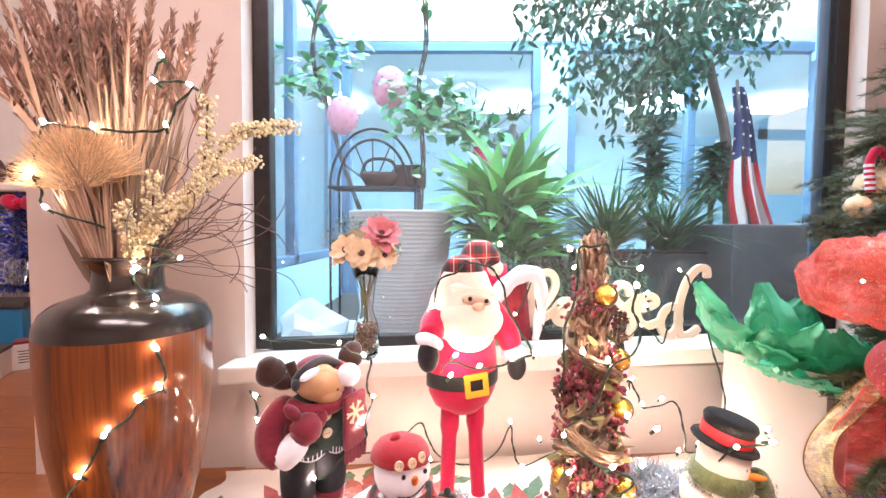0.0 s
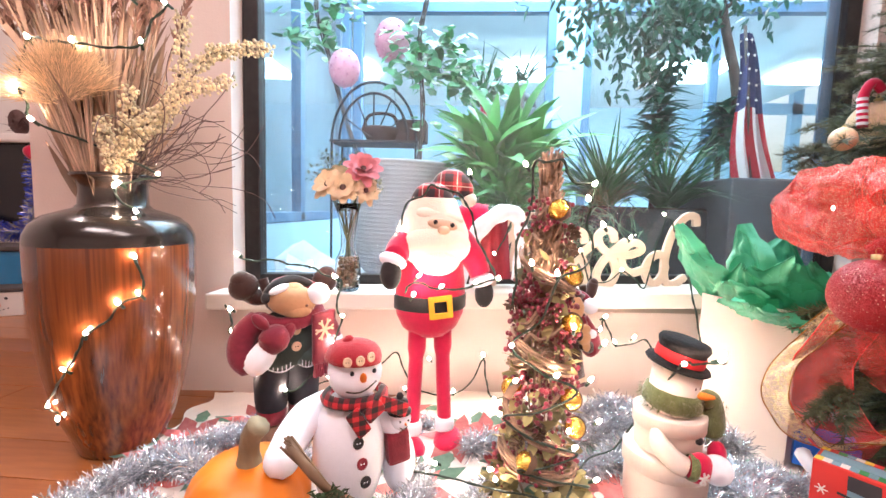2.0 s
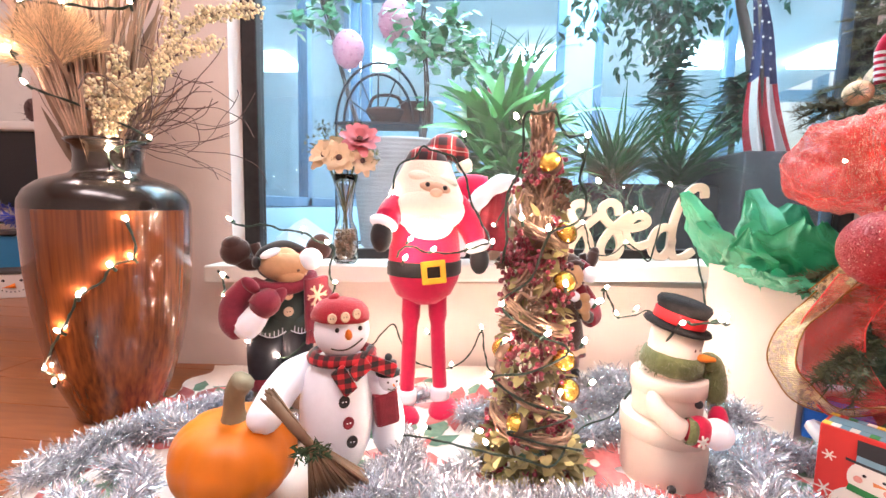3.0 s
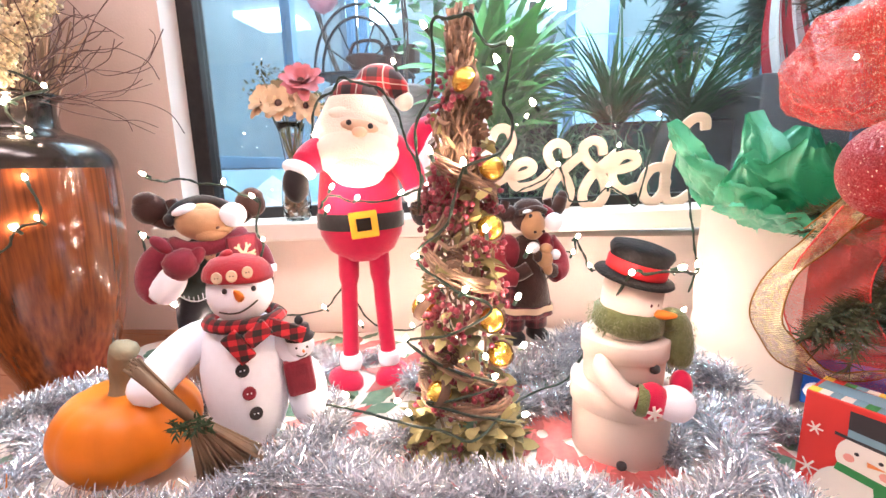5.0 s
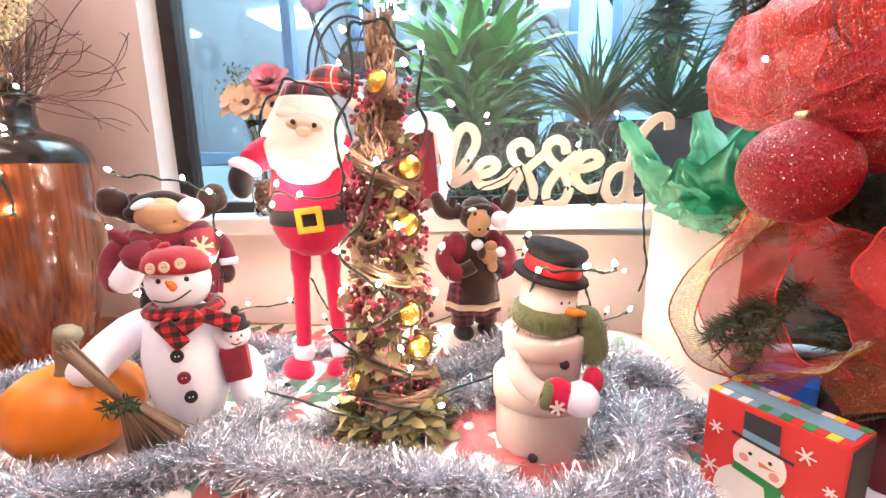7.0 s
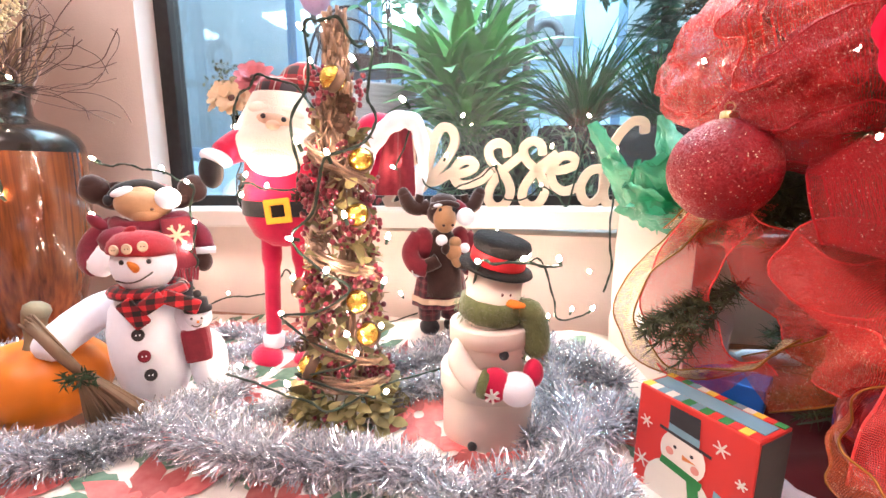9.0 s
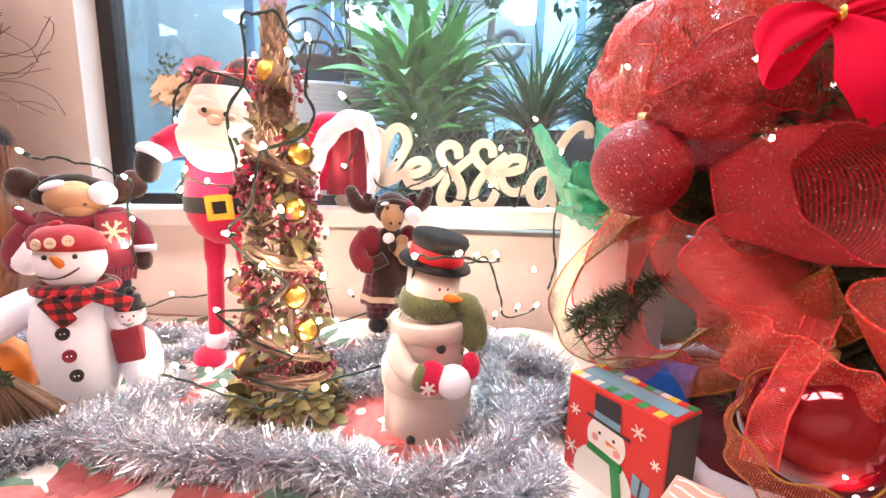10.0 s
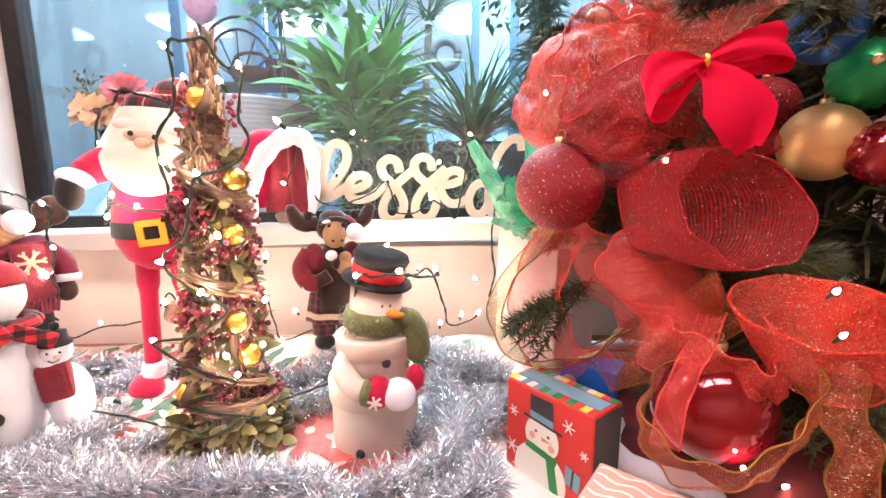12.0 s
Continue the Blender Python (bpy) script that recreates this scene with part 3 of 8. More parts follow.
for i in range(26):
    a = rnd(-0.9, 0.9)
    st.tube(spline([(rnd(-0.02, 0.02), -0.02, 0.05), (0.02 * a, -0.06, 0.16), (-0.012 + 0.07 * math.sin(a), -0.085, 0.25 + 0.06 * math.cos(a))], 5), 0.0017, 0, 4, cap=False)
part("straw", st, STRAW, grass)
part("plume", pl, PLUME, grass, "brown feathery plumes")
part("fluff", fl, FLUFF, grass, "pale fluffy grass heads")
spray = thing("berry_spray", (VX, VY, 0.40), "spray of cream berries on thin dark twigs in the vase", "dried branch")
be, tw = MB(), MB()
for pts in (((0.025, -0.02, 0.02), (0.040, -0.025, 0.155), (0.10, -0.05, 0.225), (0.155, -0.05, 0.27), (0.21, -0.03, 0.37), (0.24, 0.0, 0.40), (0.315, 0.0, 0.405)),
            ((0.025, -0.02, 0.02), (0.040, -0.025, 0.155), (0.08, -0.06, 0.205), (0.13, -0.08, 0.24), (0.19, -0.06, 0.30), (0.26, -0.03, 0.335)),
            ((0.025, -0.02, 0.02), (0.040, -0.025, 0.155), (0.09, -0.06, 0.215), (0.17, -0.05, 0.31), (0.18, -0.04, 0.44)),
            ((0.03, -0.02, 0.12), (0.045, -0.045, 0.165), (0.058, -0.07, 0.19), (0.052, -0.08, 0.25)),
            ((0.03, -0.02, 0.12), (0.05, -0.04, 0.175), (0.10, -0.08, 0.22), (0.115, -0.09, 0.30))):
    line = spline(pts, 8)
    tw.tube(line, 0.002, 0, 5)
    for p in line[len(line) * 2 // 5:]:
        for k in range(22):
            q = p + Vector((rnd(-1, 1), rnd(-1, 1), rnd(-1, 1))) * 0.0125
            be.ell(q, rnd(0.0022, 0.0037), 0, n=(6, 4))
for i in range(34):
    p = Vector((0.032, rnd(-0.02, 0.02), 0.15))
    pts = [p]
    way = Vector((1, rnd(-0.4, 0.3), rnd(0.3, 1.6))).normalized()
    for k in range(rnd(0, 1) > 0.5 and 9 or 6):
        way = (way + Vector((rnd(-1, 1), rnd(-1, 1), rnd(-1, 1))) * 0.62 + Vector((0.12, -max(0.0, p.y) * 2, 0))).normalized()
        p = p + way * 0.036
        p.y = min(p.y, 0.18)
        pts.append(p)
    tw.tube(spline(pts, 4), 0.0009, 0, 4)
tagged(part("berry_cluster", be, CREAM, spray), kind="stuff")
tagged(part("twig_tangle", tw, TWIG, spray, "thin dark wiry twigs"), kind="stuff")

# ---------------------------------------------------------------- dolls: one mesh each
FELT_RED = mat("red_felt", (0.58, 0.010, 0.065), 0.95, vary=0.12, scale=90, sheen=0.4, bump=0.4, bscale=700)
FUR_WHITE = mat("white_fleece", (0.86, 0.88, 0.96), 0.95, vary=0.03, scale=120, sheen=0.2, bump=0.35, bscale=600)
FELT_BLACK = mat("black_felt", (0.02, 0.018, 0.02), 0.9, vary=0.3, scale=80, sheen=0.3, bump=0.3)
FELT_YEL = mat("yellow_felt", (0.80, 0.42, 0.03), 0.8, vary=0.1, scale=80)
SKIN = mat("beige_felt", (0.72, 0.50, 0.36), 0.9, vary=0.08, scale=80)
TARTAN = checked("red_tartan", (0.42, 0.02, 0.03), (0.16, 0.015, 0.02), (0.03, 0.02, 0.025), 30, (0.45, 0.36, 0.32))
BUFFALO = checked("red_black_check", (0.55, 0.02, 0.03), (0.16, 0.01, 0.015), (0.015, 0.012, 0.012), 60)
BROWN_FELT = mat("brown_plush", (0.045, 0.018, 0.014), 0.95, vary=0.25, scale=90, sheen=0.5, bump=0.5, bscale=500)
TAN = mat("tan_plush", (0.46, 0.26, 0.135), 0.95, vary=0.12, scale=90, sheen=0.4, bump=0.5, bscale=500)
MAROON = mat("maroon_felt", (0.20, 0.015, 0.028), 0.95, vary=0.25, scale=90, sheen=0.3, bump=0.4)
DARKGREEN = mat("dark_green_felt", (0.035, 0.05, 0.045), 0.95, vary=0.2, scale=90, bump=0.3)
PLAIDDARK = checked("dark_plaid", (0.20, 0.035, 0.05), (0.11, 0.022, 0.035), (0.06, 0.02, 0.03), 60, (0.20, 0.09, 0.09))
ORANGE = mat("orange_felt", (0.75, 0.20, 0.02), 0.8, vary=0.15, scale=60)
BUTTON = mat("pale_button", (0.70, 0.52, 0.36), 0.5, vary=0.1, scale=50)
STRAWBROOM = mat("broom_straw", (0.20, 0.125, 0.075), 0.9, vary=0.4, scale=40, stretch=(1, 1, 0.08), bump=0.6)
SPRIG = mat("pine_sprig_green", (0.03, 0.06, 0.025), 0.8, vary=0.4, scale=60, island=True)


def spin(mb, cx, cy, deg):
    """Turns a finished doll on its feet."""
    c, s = math.cos(radians(deg)), math.sin(radians(deg))
    mb.v = [(cx + (x - cx) * c - (y - cy) * s, cy + (x - cx) * s + (y - cy) * c, z) for x, y, z in mb.v]
    return mb


def button(mb, c, r, way, mi, hole):
    q = aim3(way)
    mb.lathe([(0, -0.0015), (r, -0.0015), (r * 1.05, 0.0005), (r * 0.9, 0.002), (r * 0.7, 0.0012), (0, 0.0012)], c, mi, 14, q)
    for s in (-1, 1):
        mb.ell(Vector(c) + q @ Vector((s * r * 0.28, 0, 0.0012)), (r * 0.14, r * 0.14, 0.0008), hole, q, (6, 4))


# the red-suited bearded doll
d = MB()
R, W_, K, Y, S_, T_, C_ = range(7)
mats = [FELT_RED, FUR_WHITE, FELT_BLACK, FELT_YEL, SKIN, TARTAN, mat("cream_fleece", (0.88, 0.83, 0.72), 0.95, vary=0.04, scale=120, sheen=0.2, bump=0.8, bscale=380)]
cx, cy = 0.212, 0.985
d.lathe([(0, 0.235), (0.033, 0.240), (0.058, 0.258), (0.072, 0.285), (0.076, 0.315), (0.073, 0.35), (0.067, 0.39), (0.056, 0.425), (0.030, 0.445), (0, 0.45)], (cx, cy, 0), R, 28,
        wob=lambda b, z: 1 - 0.28 * abs(math.sin(b)))
for lx, bx in ((0.182, 0.178), (0.243, 0.250)):
    d.tube(spline([(lx + 0.004 * (1 if lx < cx else -1), cy, 0.265), (lx, cy, 0.16), (bx, cy, 0.05)], 6), [0.019] * 4 + [0.015] * 9, R, 12)
    d.lathe([(0.0, 0.036), (0.018, 0.037), (0.021, 0.046), (0.021, 0.058), (0.018, 0.066), (0, 0.067)], (bx, cy, 0), W_, 14)
    d.ell((bx + (0.004 if bx > cx else -0.012), cy - 0.012, 0.020), (0.030, 0.046, 0.021), R, rot3(0, 0, 25 if bx < cx else -30))
d.lathe([(0.0752, 0.296), (0.0775, 0.298), (0.0775, 0.322), (0.0752, 0.324)], (cx, cy, 0), K, 28, wob=lambda b, z: 1 - 0.27 * abs(math.sin(b)))
bq = rot3(0, -6, -8)
for o, s in (((0, 0, 0.016), (0.046, 0.006, 0.011)), ((0, 0, -0.016), (0.046, 0.006, 0.011)), ((-0.018, 0, 0), (0.011, 0.006, 0.042)), ((0.018, 0, 0), (0.011, 0.006, 0.042))):
    d.box(Vector((cx + 0.002, cy - 0.0605, 0.308)) + bq @ Vector(o), s, Y, bq, 0.002)
# arms
for pts, cuff, hand in (([(0.165, cy, 0.430), (0.138, cy - 0.03, 0.415), (0.124, cy - 0.052, 0.403)], (0.118, cy - 0.062, 0.397), (0.112, cy - 0.074, 0.375)),
                        ([(0.268, cy, 0.430), (0.298, cy - 0.015, 0.395), (0.310, cy - 0.025, 0.362)], (0.312, cy - 0.028, 0.352), (0.316, cy - 0.034, 0.326))):
    d.tube(spline(pts, 5), [0.030, 0.030, 0.029, 0.028, 0.027, 0.026, 0.025, 0.024, 0.023, 0.022, 0.021], R, 12)
    d.ell(cuff, (0.027, 0.026, 0.014), W_, rot3(0, 20 if hand[0] < cx else -15, 0))
    d.ell(hand, (0.020, 0.018, 0.028), K)
d.v = [(x, y, z * 1.042) for x, y, z in d.v]
body_end = len(d.v)
# pear-shaped fleece head with the beard, face patch, nose, eyes, moustache
hy = cy - 0.004
d.lathe([(0, 0.386), (0.016, 0.388), (0.036, 0.398), (0.056, 0.415), (0.071, 0.436), (0.0785, 0.458), (0.077, 0.478), (0.069, 0.500), (0.058, 0.522), (0.050, 0.538), (0.044, 0.548)], (cx, hy, 0), C_, 40,
        wob=lambda b, z: (1 - 0.28 * abs(math.sin(b))) * (1 + 0.025 * math.sin(b * 3 + z * 60) + 0.02 * noise.noise(Vector((math.cos(b) * 4, math.sin(b) * 4, z * 70)))))
d.ell((cx + 0.004, hy - 0.040, 0.460), (0.056, 0.020, 0.018), C_, rot3(0, 8, 0), n=(24, 14))
d.ell((cx + 0.036, hy - 0.046, 0.458), (0.024, 0.012, 0.012), C_, rot3(0, 18, 0), n=(20, 12))
d.ell((cx + 0.004, hy - 0.0475, 0.4955), (0.031, 0.009, 0.0115), S_, rot3(0, 9, 0))
d.ell((cx + 0.003, hy - 0.0585, 0.486), (0.0125, 0.009, 0.0085), S_)
d.ell((cx + 0.004, hy - 0.030, 0.512), (0.050, 0.015, 0.016), C_, rot3(0, 9, 0), n=(24, 12))
for s in (-1, 1):
    d.ell((cx + 0.004 + s * 0.017, hy - 0.0560, 0.4985 - s * 0.0028), (0.0045, 0.003, 0.0045), K)
# tartan hat that folds over, with its bobble
d.lathe([(0.040, 0.513), (0.0475, 0.514), (0.0485, 0.519), (0.0470, 0.535), (0.0430, 0.553), (0.035, 0.568), (0.020, 0.577), (0, 0.580)], (cx + 0.001, cy + 0.008, 0), T_, 28, wob=lambda b, z: 1 - 0.10 * abs(math.sin(b)) + 0.02 * math.sin(3 * b + z * 80))
d.tube(spline([(cx + 0.016, cy + 0.014, 0.556), (cx + 0.036, cy + 0.022, 0.579), (cx + 0.060, cy + 0.032, 0.583), (cx + 0.080, cy + 0.038, 0.568), (cx + 0.088, cy + 0.038, 0.552)], 4),
       [0.026, 0.027, 0.027, 0.028, 0.028, 0.028, 0.027, 0.026, 0.025, 0.024, 0.023, 0.022, 0.021, 0.019, 0.017, 0.015, 0.012], T_, 14)
d.ell((cx + 0.090, cy + 0.036, 0.548), 0.0175, C_)
d.v = d.v[:body_end] + [(x, y, z - 0.015) for x, y, z in d.v[body_end:]]
# full beard over the chest
d.ell((cx - 0.002, cy - 0.034, 0.438), (0.071, 0.036, 0.044), C_, n=(28, 16))
d.ell((cx - 0.004, cy - 0.040, 0.416), (0.050, 0.032, 0.036), C_, rot3(0, 6, 0), n=(24, 14))
solid("bearded_christmas_doll", spin(d, cx, cy, 22), mats, "long-legged plush doll in red suit, white beard and tartan hat", "doll")

# plush snowman with a broom
d = MB()
W_, H_, B_, O_, K, P_, ST, G_, R = range(9)
HATRED = mat("dark_red_knit", (0.36, 0.016, 0.028), 0.95, vary=0.2, scale=140, sheen=0.3, bump=0.8, bscale=500)
mats = [FUR_WHITE, HATRED, BUTTON, ORANGE, FELT_BLACK, BUFFALO, STRAWBROOM, SPRIG, MAROON]
cx, cy = 0.105, 0.768
d.lathe([(0, 0.006), (0.024, 0.010), (0.041, 0.028), (0.054, 0.058), (0.0625, 0.098), (0.0625, 0.135), (0.054, 0.172), (0.038, 0.198), (0, 0.205)], (cx, cy, 0), W_, 28,
        wob=lambda b, z: 1 - 0.14 * abs(math.sin(b)) + 0.02 * math.sin(b * 4 + z * 40))
hx = cx + 0.006
d.ell((hx, cy - 0.010, 0.238), (0.0475, 0.045, 0.042), W_, n=(20, 14))
d.lathe([(0.045, 0.0), (0.0495, 0.002), (0.050, 0.008), (0.046, 0.018), (0.037, 0.027), (0.024, 0.032), (0.009, 0.034), (0, 0.034)], (hx - 0.002, cy - 0.008, 0.252), H_, 24, rot3(-4, 3, 0),
        wob=lambda b, z: 1 + 0.025 * math.sin(b * 5 + z * 90))
d.ell((hx - 0.014, cy - 0.012, 0.287), (0.010, 0.008, 0.006), H_, rot3(0, -20, 0))
for k in (-1, 0, 1):
    button(d, (hx - 0.004 + k * 0.020, cy - 0.0590 + 0.006 * k * k, 0.267 + 0.002 * k), 0.0072, (0.3 * k, -1, 0.15), B_, K)
d.lathe([(0.0062, 0), (0.0055, 0.009), (0.0025, 0.020), (0, 0.023)], (hx + 0.003, cy - 0.052, 0.238), O_, 10, aim3((-0.25, -1, 0.75)))
for s in (-1, 1):
    d.ell((hx + 0.003 + s * 0.019, cy - 0.0525, 0.248), (0.0036, 0.0026, 0.0036), K)
d.tube([(hx - 0.026 + 0.0065 * k, cy - 0.055 + 0.0006 * abs(k - 4), 0.226 - 0.010 * math.sin(math.pi * (k / 8 * 0.86 + 0.1)) + 0.001 * k) for k in range(9)], 0.0012, K, 5)
d.tube(spline([(cx + 0.05 * math.cos(a) + 0.008, cy + 0.042 * math.sin(a) - 0.006, 0.200) for a in [k * 0.7 for k in range(10)]], 4), 0.009, P_, 8)
d.box((hx - 0.006, cy - 0.056, 0.176), (0.024, 0.008, 0.046), P_, rot3(8, -32, 0), 0.004)
d.box((hx + 0.020, cy - 0.054, 0.190), (0.034, 0.012, 0.022), P_, rot3(5, -30, 10), 0.004)
d.box((hx + 0.058, cy - 0.045, 0.186), (0.052, 0.010, 0.022), P_, rot3(0, 26, 10), 0.004)
for k, (z, col) in enumerate(((0.143, K), (0.112, R), (0.083, K))):
    button(d, (cx + 0.001 + 0.006 * k, cy - 0.0555 + (0.003 if k == 0 else 0), z + 0.001), 0.0088, (0.08, -1, 0.05), col, W_)
d.v = [(x, y, z * 1.06) for x, y, z in d.v]
# arm with the broom
figure, d = d, MB()
cx, cy = 0.098, 0.775
d.tube(spline([(cx - 0.015, cy + 0.012, 0.186), (cx - 0.045, cy - 0.005, 0.178), (cx - 0.066, cy - 0.04, 0.160), (cx - 0.078, cy - 0.075, 0.142), (cx - 0.082, cy - 0.092, 0.126)], 4),
       [0.021] * 4 + [0.023, 0.025, 0.026, 0.026, 0.026, 0.026, 0.025, 0.025, 0.025, 0.024, 0.022, 0.018, 0.010], W_, 16)
bx, by, bz = cx - 0.008, cy - 0.116, 0.116
d.tube([(bx - 0.052, by - 0.010, bz + 0.072), (bx - 0.022, by - 0.006, bz + 0.030), (bx, by, bz)], [0.0060, 0.0068, 0.006], ST, 10)
for k in range(14):
    a, b = rnd(-1, 1), rnd(-1, 1)
    d.tube([(bx - 0.056 + 0.008 * a, by - 0.010 + 0.006 * b, bz + 0.078 + 0.006 * b), (bx + 0.003 * a, by + 0.003 * b, bz)], 0.0016, ST, 4)
for k in range(150):
    a, b = rnd(-1, 1), rnd(-1, 1)
    d.tube([(bx + 0.005 * a, by + 0.005 * b, bz + 0.002), (bx + 0.036 + 0.040 * a, by + 0.004 + 0.010 * b, bz - 0.066 + 0.016 * a + 0.006 * b)], 0.0017, ST, 4)
for k in range(90):
    q = Vector((bx, by - 0.004, bz - 0.003)) + Vector((rnd(-0.020, 0.020), rnd(-0.008, 0.004), rnd(-0.008, 0.008)))
    d.leaf(q, (rnd(-1, 1), rnd(-1, 0.2), rnd(-1, 1)), (0, -1, 0.3), 0.014, 0.003, G_, 0.1, 2)
d.v = [(x - 0.010, y, z * 1.03) for x, y, z in d.v]
spin(d, cx, cy, 14)
broom_arm, d = d, figure
cx, cy = 0.105, 0.768
# arm with a tiny snowman in a red coat
d.tube(spline([(cx + 0.045, cy - 0.005, 0.172), (cx + 0.068, cy - 0.020, 0.155), (cx + 0.080, cy - 0.02, 0.12)], 5), 0.018, W_, 10)
d.ell((cx + 0.086, cy - 0.010, 0.085), (0.030, 0.030, 0.056), W_)
mx, my = cx + 0.080, cy - 0.028
d.box((mx - 0.004, my, 0.122), (0.042, 0.026, 0.056), R, rot3(0, -6, 0), 0.008)
d.ell((mx, my + 0.003, 0.166), (0.021, 0.020, 0.020), W_)
d.lathe([(0.021, 0), (0.0215, 0.005), (0.0165, 0.007), (0.0150, 0.020), (0, 0.023)], (mx, my + 0.004, 0.176), K, 14)
d.ell((mx + 0.001, my + 0.004, 0.203), 0.0065, K)
for s in (-1, 1):
    d.ell((mx + 0.002 + s * 0.0075, my - 0.0165, 0.169), 0.0019, K, n=(6, 4))
d.ell((mx + 0.004, my - 0.018, 0.164), (0.002, 0.005, 0.002), O_, n=(6, 4))
d.tube([(mx - 0.006 + 0.0036 * k, my - 0.0165, 0.159 - 0.0036 * math.sin(k * 0.8)) for k in range(5)], 0.0009, K, 4)
spin(d, cx, cy, 30)
d.v = [(cx + (x - cx) * (0.90 if z > 0.214 else 0.95), cy + (y - cy) * (0.92 if z > 0.214 else 0.96), z) for x, y, z in d.v]
start = len(d.v)
d.v += broom_arm.v
d.f += [[i + start for i in face] for face in broom_arm.f]
d.m += broom_arm.m
d.s += broom_arm.s
d.uv += broom_arm.uv
solid("snowman_doll", d, mats, "white plush snowman doll with red hat, checked scarf and straw broom", "doll")


def moose_lady(cx, cy, z0, h):
    """A standing plush moose in a long skirt with a toy in its arms."""
    d = MB()
    PL, MZ, CO, VE, TR, WH, BU, BK = range(8)

    def P(x, y, z):
        return (cx + x * h, cy + y * h, z0 + z * h)

    def L(*v):
        return tuple(q * h for q in v)
    for s in (-1, 1):
        d.tube([P(s * 0.080, 0, 0.40), P(s * 0.086, 0, 0.11)], [0.085 * h, 0.080 * h], TR, 14)
        d.ell(P(s * 0.088, -0.03, 0.055), L(0.070, 0.10, 0.056), BK)
    fold = lambda b, z: 1 + 0.05 * math.sin(b * 7) - 0.2 * abs(math.sin(b))
    d.lathe([(0.0, 0.62 * h), (0.10 * h, 0.58 * h), (0.165 * h, 0.42 * h), (0.205 * h, 0.215 * h), (0.20 * h, 0.21 * h), (0.1 * h, 0.22 * h)], (cx, cy, z0), TR, 42, wob=fold)
    d.lathe([(0.198 * h, 0.285 * h), (0.2035 * h, 0.245 * h)], (cx, cy, z0), BU, 42, wob=lambda b, z: fold(b, z) + 0.012)
    d.ell(P(0, -0.005, 0.56), L(0.145, 0.118, 0.19), VE)
    d.lathe([(0.075 * h, 0.60 * h), (0.125 * h, 0.46 * h), (0.150 * h, 0.30 * h), (0.13 * h, 0.295 * h)], P(0, -0.055, -0.0), VE, 30, wob=lambda b, z: 1 - 0.15 * abs(math.sin(b)))
    # head and muzzle
    d.ell(P(0.0, -0.03, 0.86), L(0.115, 0.105, 0.095), PL)
    d.ell(P(-0.005, -0.10, 0.825), L(0.078, 0.085, 0.098), MZ)
    for s in (-1, 1):
        d.ell(P(s * 0.030, -0.178, 0.790), L(0.011, 0.008, 0.009), PL)
        d.ell(P(s * 0.044, -0.145, 0.885), L(0.013, 0.01, 0.015), BK)
        d.ell(P(s * 0.13, -0.02, 0.875), L(0.055, 0.025, 0.032), PL, rot3(0, s * -20, 0))
        d.tube(spline([P(s * 0.09, 0.0, 0.91), P(s * 0.16, 0.0, 0.885), P(s * 0.225, -0.01, 0.91), P(s * 0.262, -0.01, 0.985)], 5), [0.040 * h + 0.012 * h * math.sin(k / 15 * 3.0) for k in range(16)], PL, 12)
        d.ell(P(s * 0.264, -0.01, 0.985), L(0.040, 0.034, 0.042), PL)
        d.tube(spline([P(s * 0.165, 0.0, 0.89), P(s * 0.160, -0.01, 0.94), P(s * 0.150, -0.01, 0.975)], 4), 0.030 * h, PL, 10)
        # sleeves, cuffs and mitts folded to the front
        d.ell(P(s * 0.125, -0.010, 0.64), L(0.075, 0.09, 0.12), CO, rot3(0, s * 5, 0))
        d.tube(spline([P(s * 0.16, -0.01, 0.70), P(s * 0.225, -0.04, 0.60), P(s * 0.20, -0.11, 0.52), P(s * 0.13, -0.14, 0.50)], 5), [0.060 * h] * 16, CO, 12)
        d.tube([P(s * 0.205, -0.10, 0.50), P(s * 0.150, -0.135, 0.505)], [0.060 * h, 0.056 * h], WH, 12)
        d.tube(spline([P(s * 0.16, -0.12, 0.51), P(s * 0.11, -0.150, 0.53), P(s * 0.06, -0.16, 0.56)], 4), 0.046 * h, PL, 10)
    # dark bonnet with its trim and bobble
    d.lathe([(0.10 * h, 0), (0.095 * h, 0.03 * h), (0.05 * h, 0.065 * h), (0, 0.07 * h)], P(0.01, -0.02, 0.915), PL, 18, rot3(-8, 8, 0))
    d.tube(spline([P(-0.095, -0.085, 0.905), P(0.0, -0.125, 0.930), P(0.10, -0.085, 0.905)], 4), 0.020 * h, PL, 8)
    d.ell(P(-0.055, -0.125, 0.915), L(0.035, 0.016, 0.012), WH, rot3(0, -10, 0))
    d.tube(spline([P(0.08, -0.06, 0.92), P(0.12, -0.09, 0.89), P(0.125, -0.11, 0.86)], 4), 0.032 * h, CO, 8)
    d.ell(P(0.128, -0.135, 0.838), L(0.062, 0.056, 0.060), WH)
    # toy held in the arms: tan body, white paws, maroon scarf
    d.ell(P(0.035, -0.19, 0.615), L(0.055, 0.042, 0.055), MZ)
    d.ell(P(0.045, -0.185, 0.68), L(0.042, 0.038, 0.036), MZ)
    d.ell(P(-0.045, -0.185, 0.695), L(0.040, 0.036, 0.036), WH)
    d.ell(P(0.110, -0.19, 0.640), L(0.034, 0.033, 0.034), WH)
    d.ell(P(-0.02, -0.195, 0.64), L(0.030, 0.03, 0.04), VE)
    d.ell(P(0.05, -0.20, 0.56), L(0.034, 0.02, 0.05), MZ, rot3(0, -20, 0))
    return spin(d, cx, cy, 28)


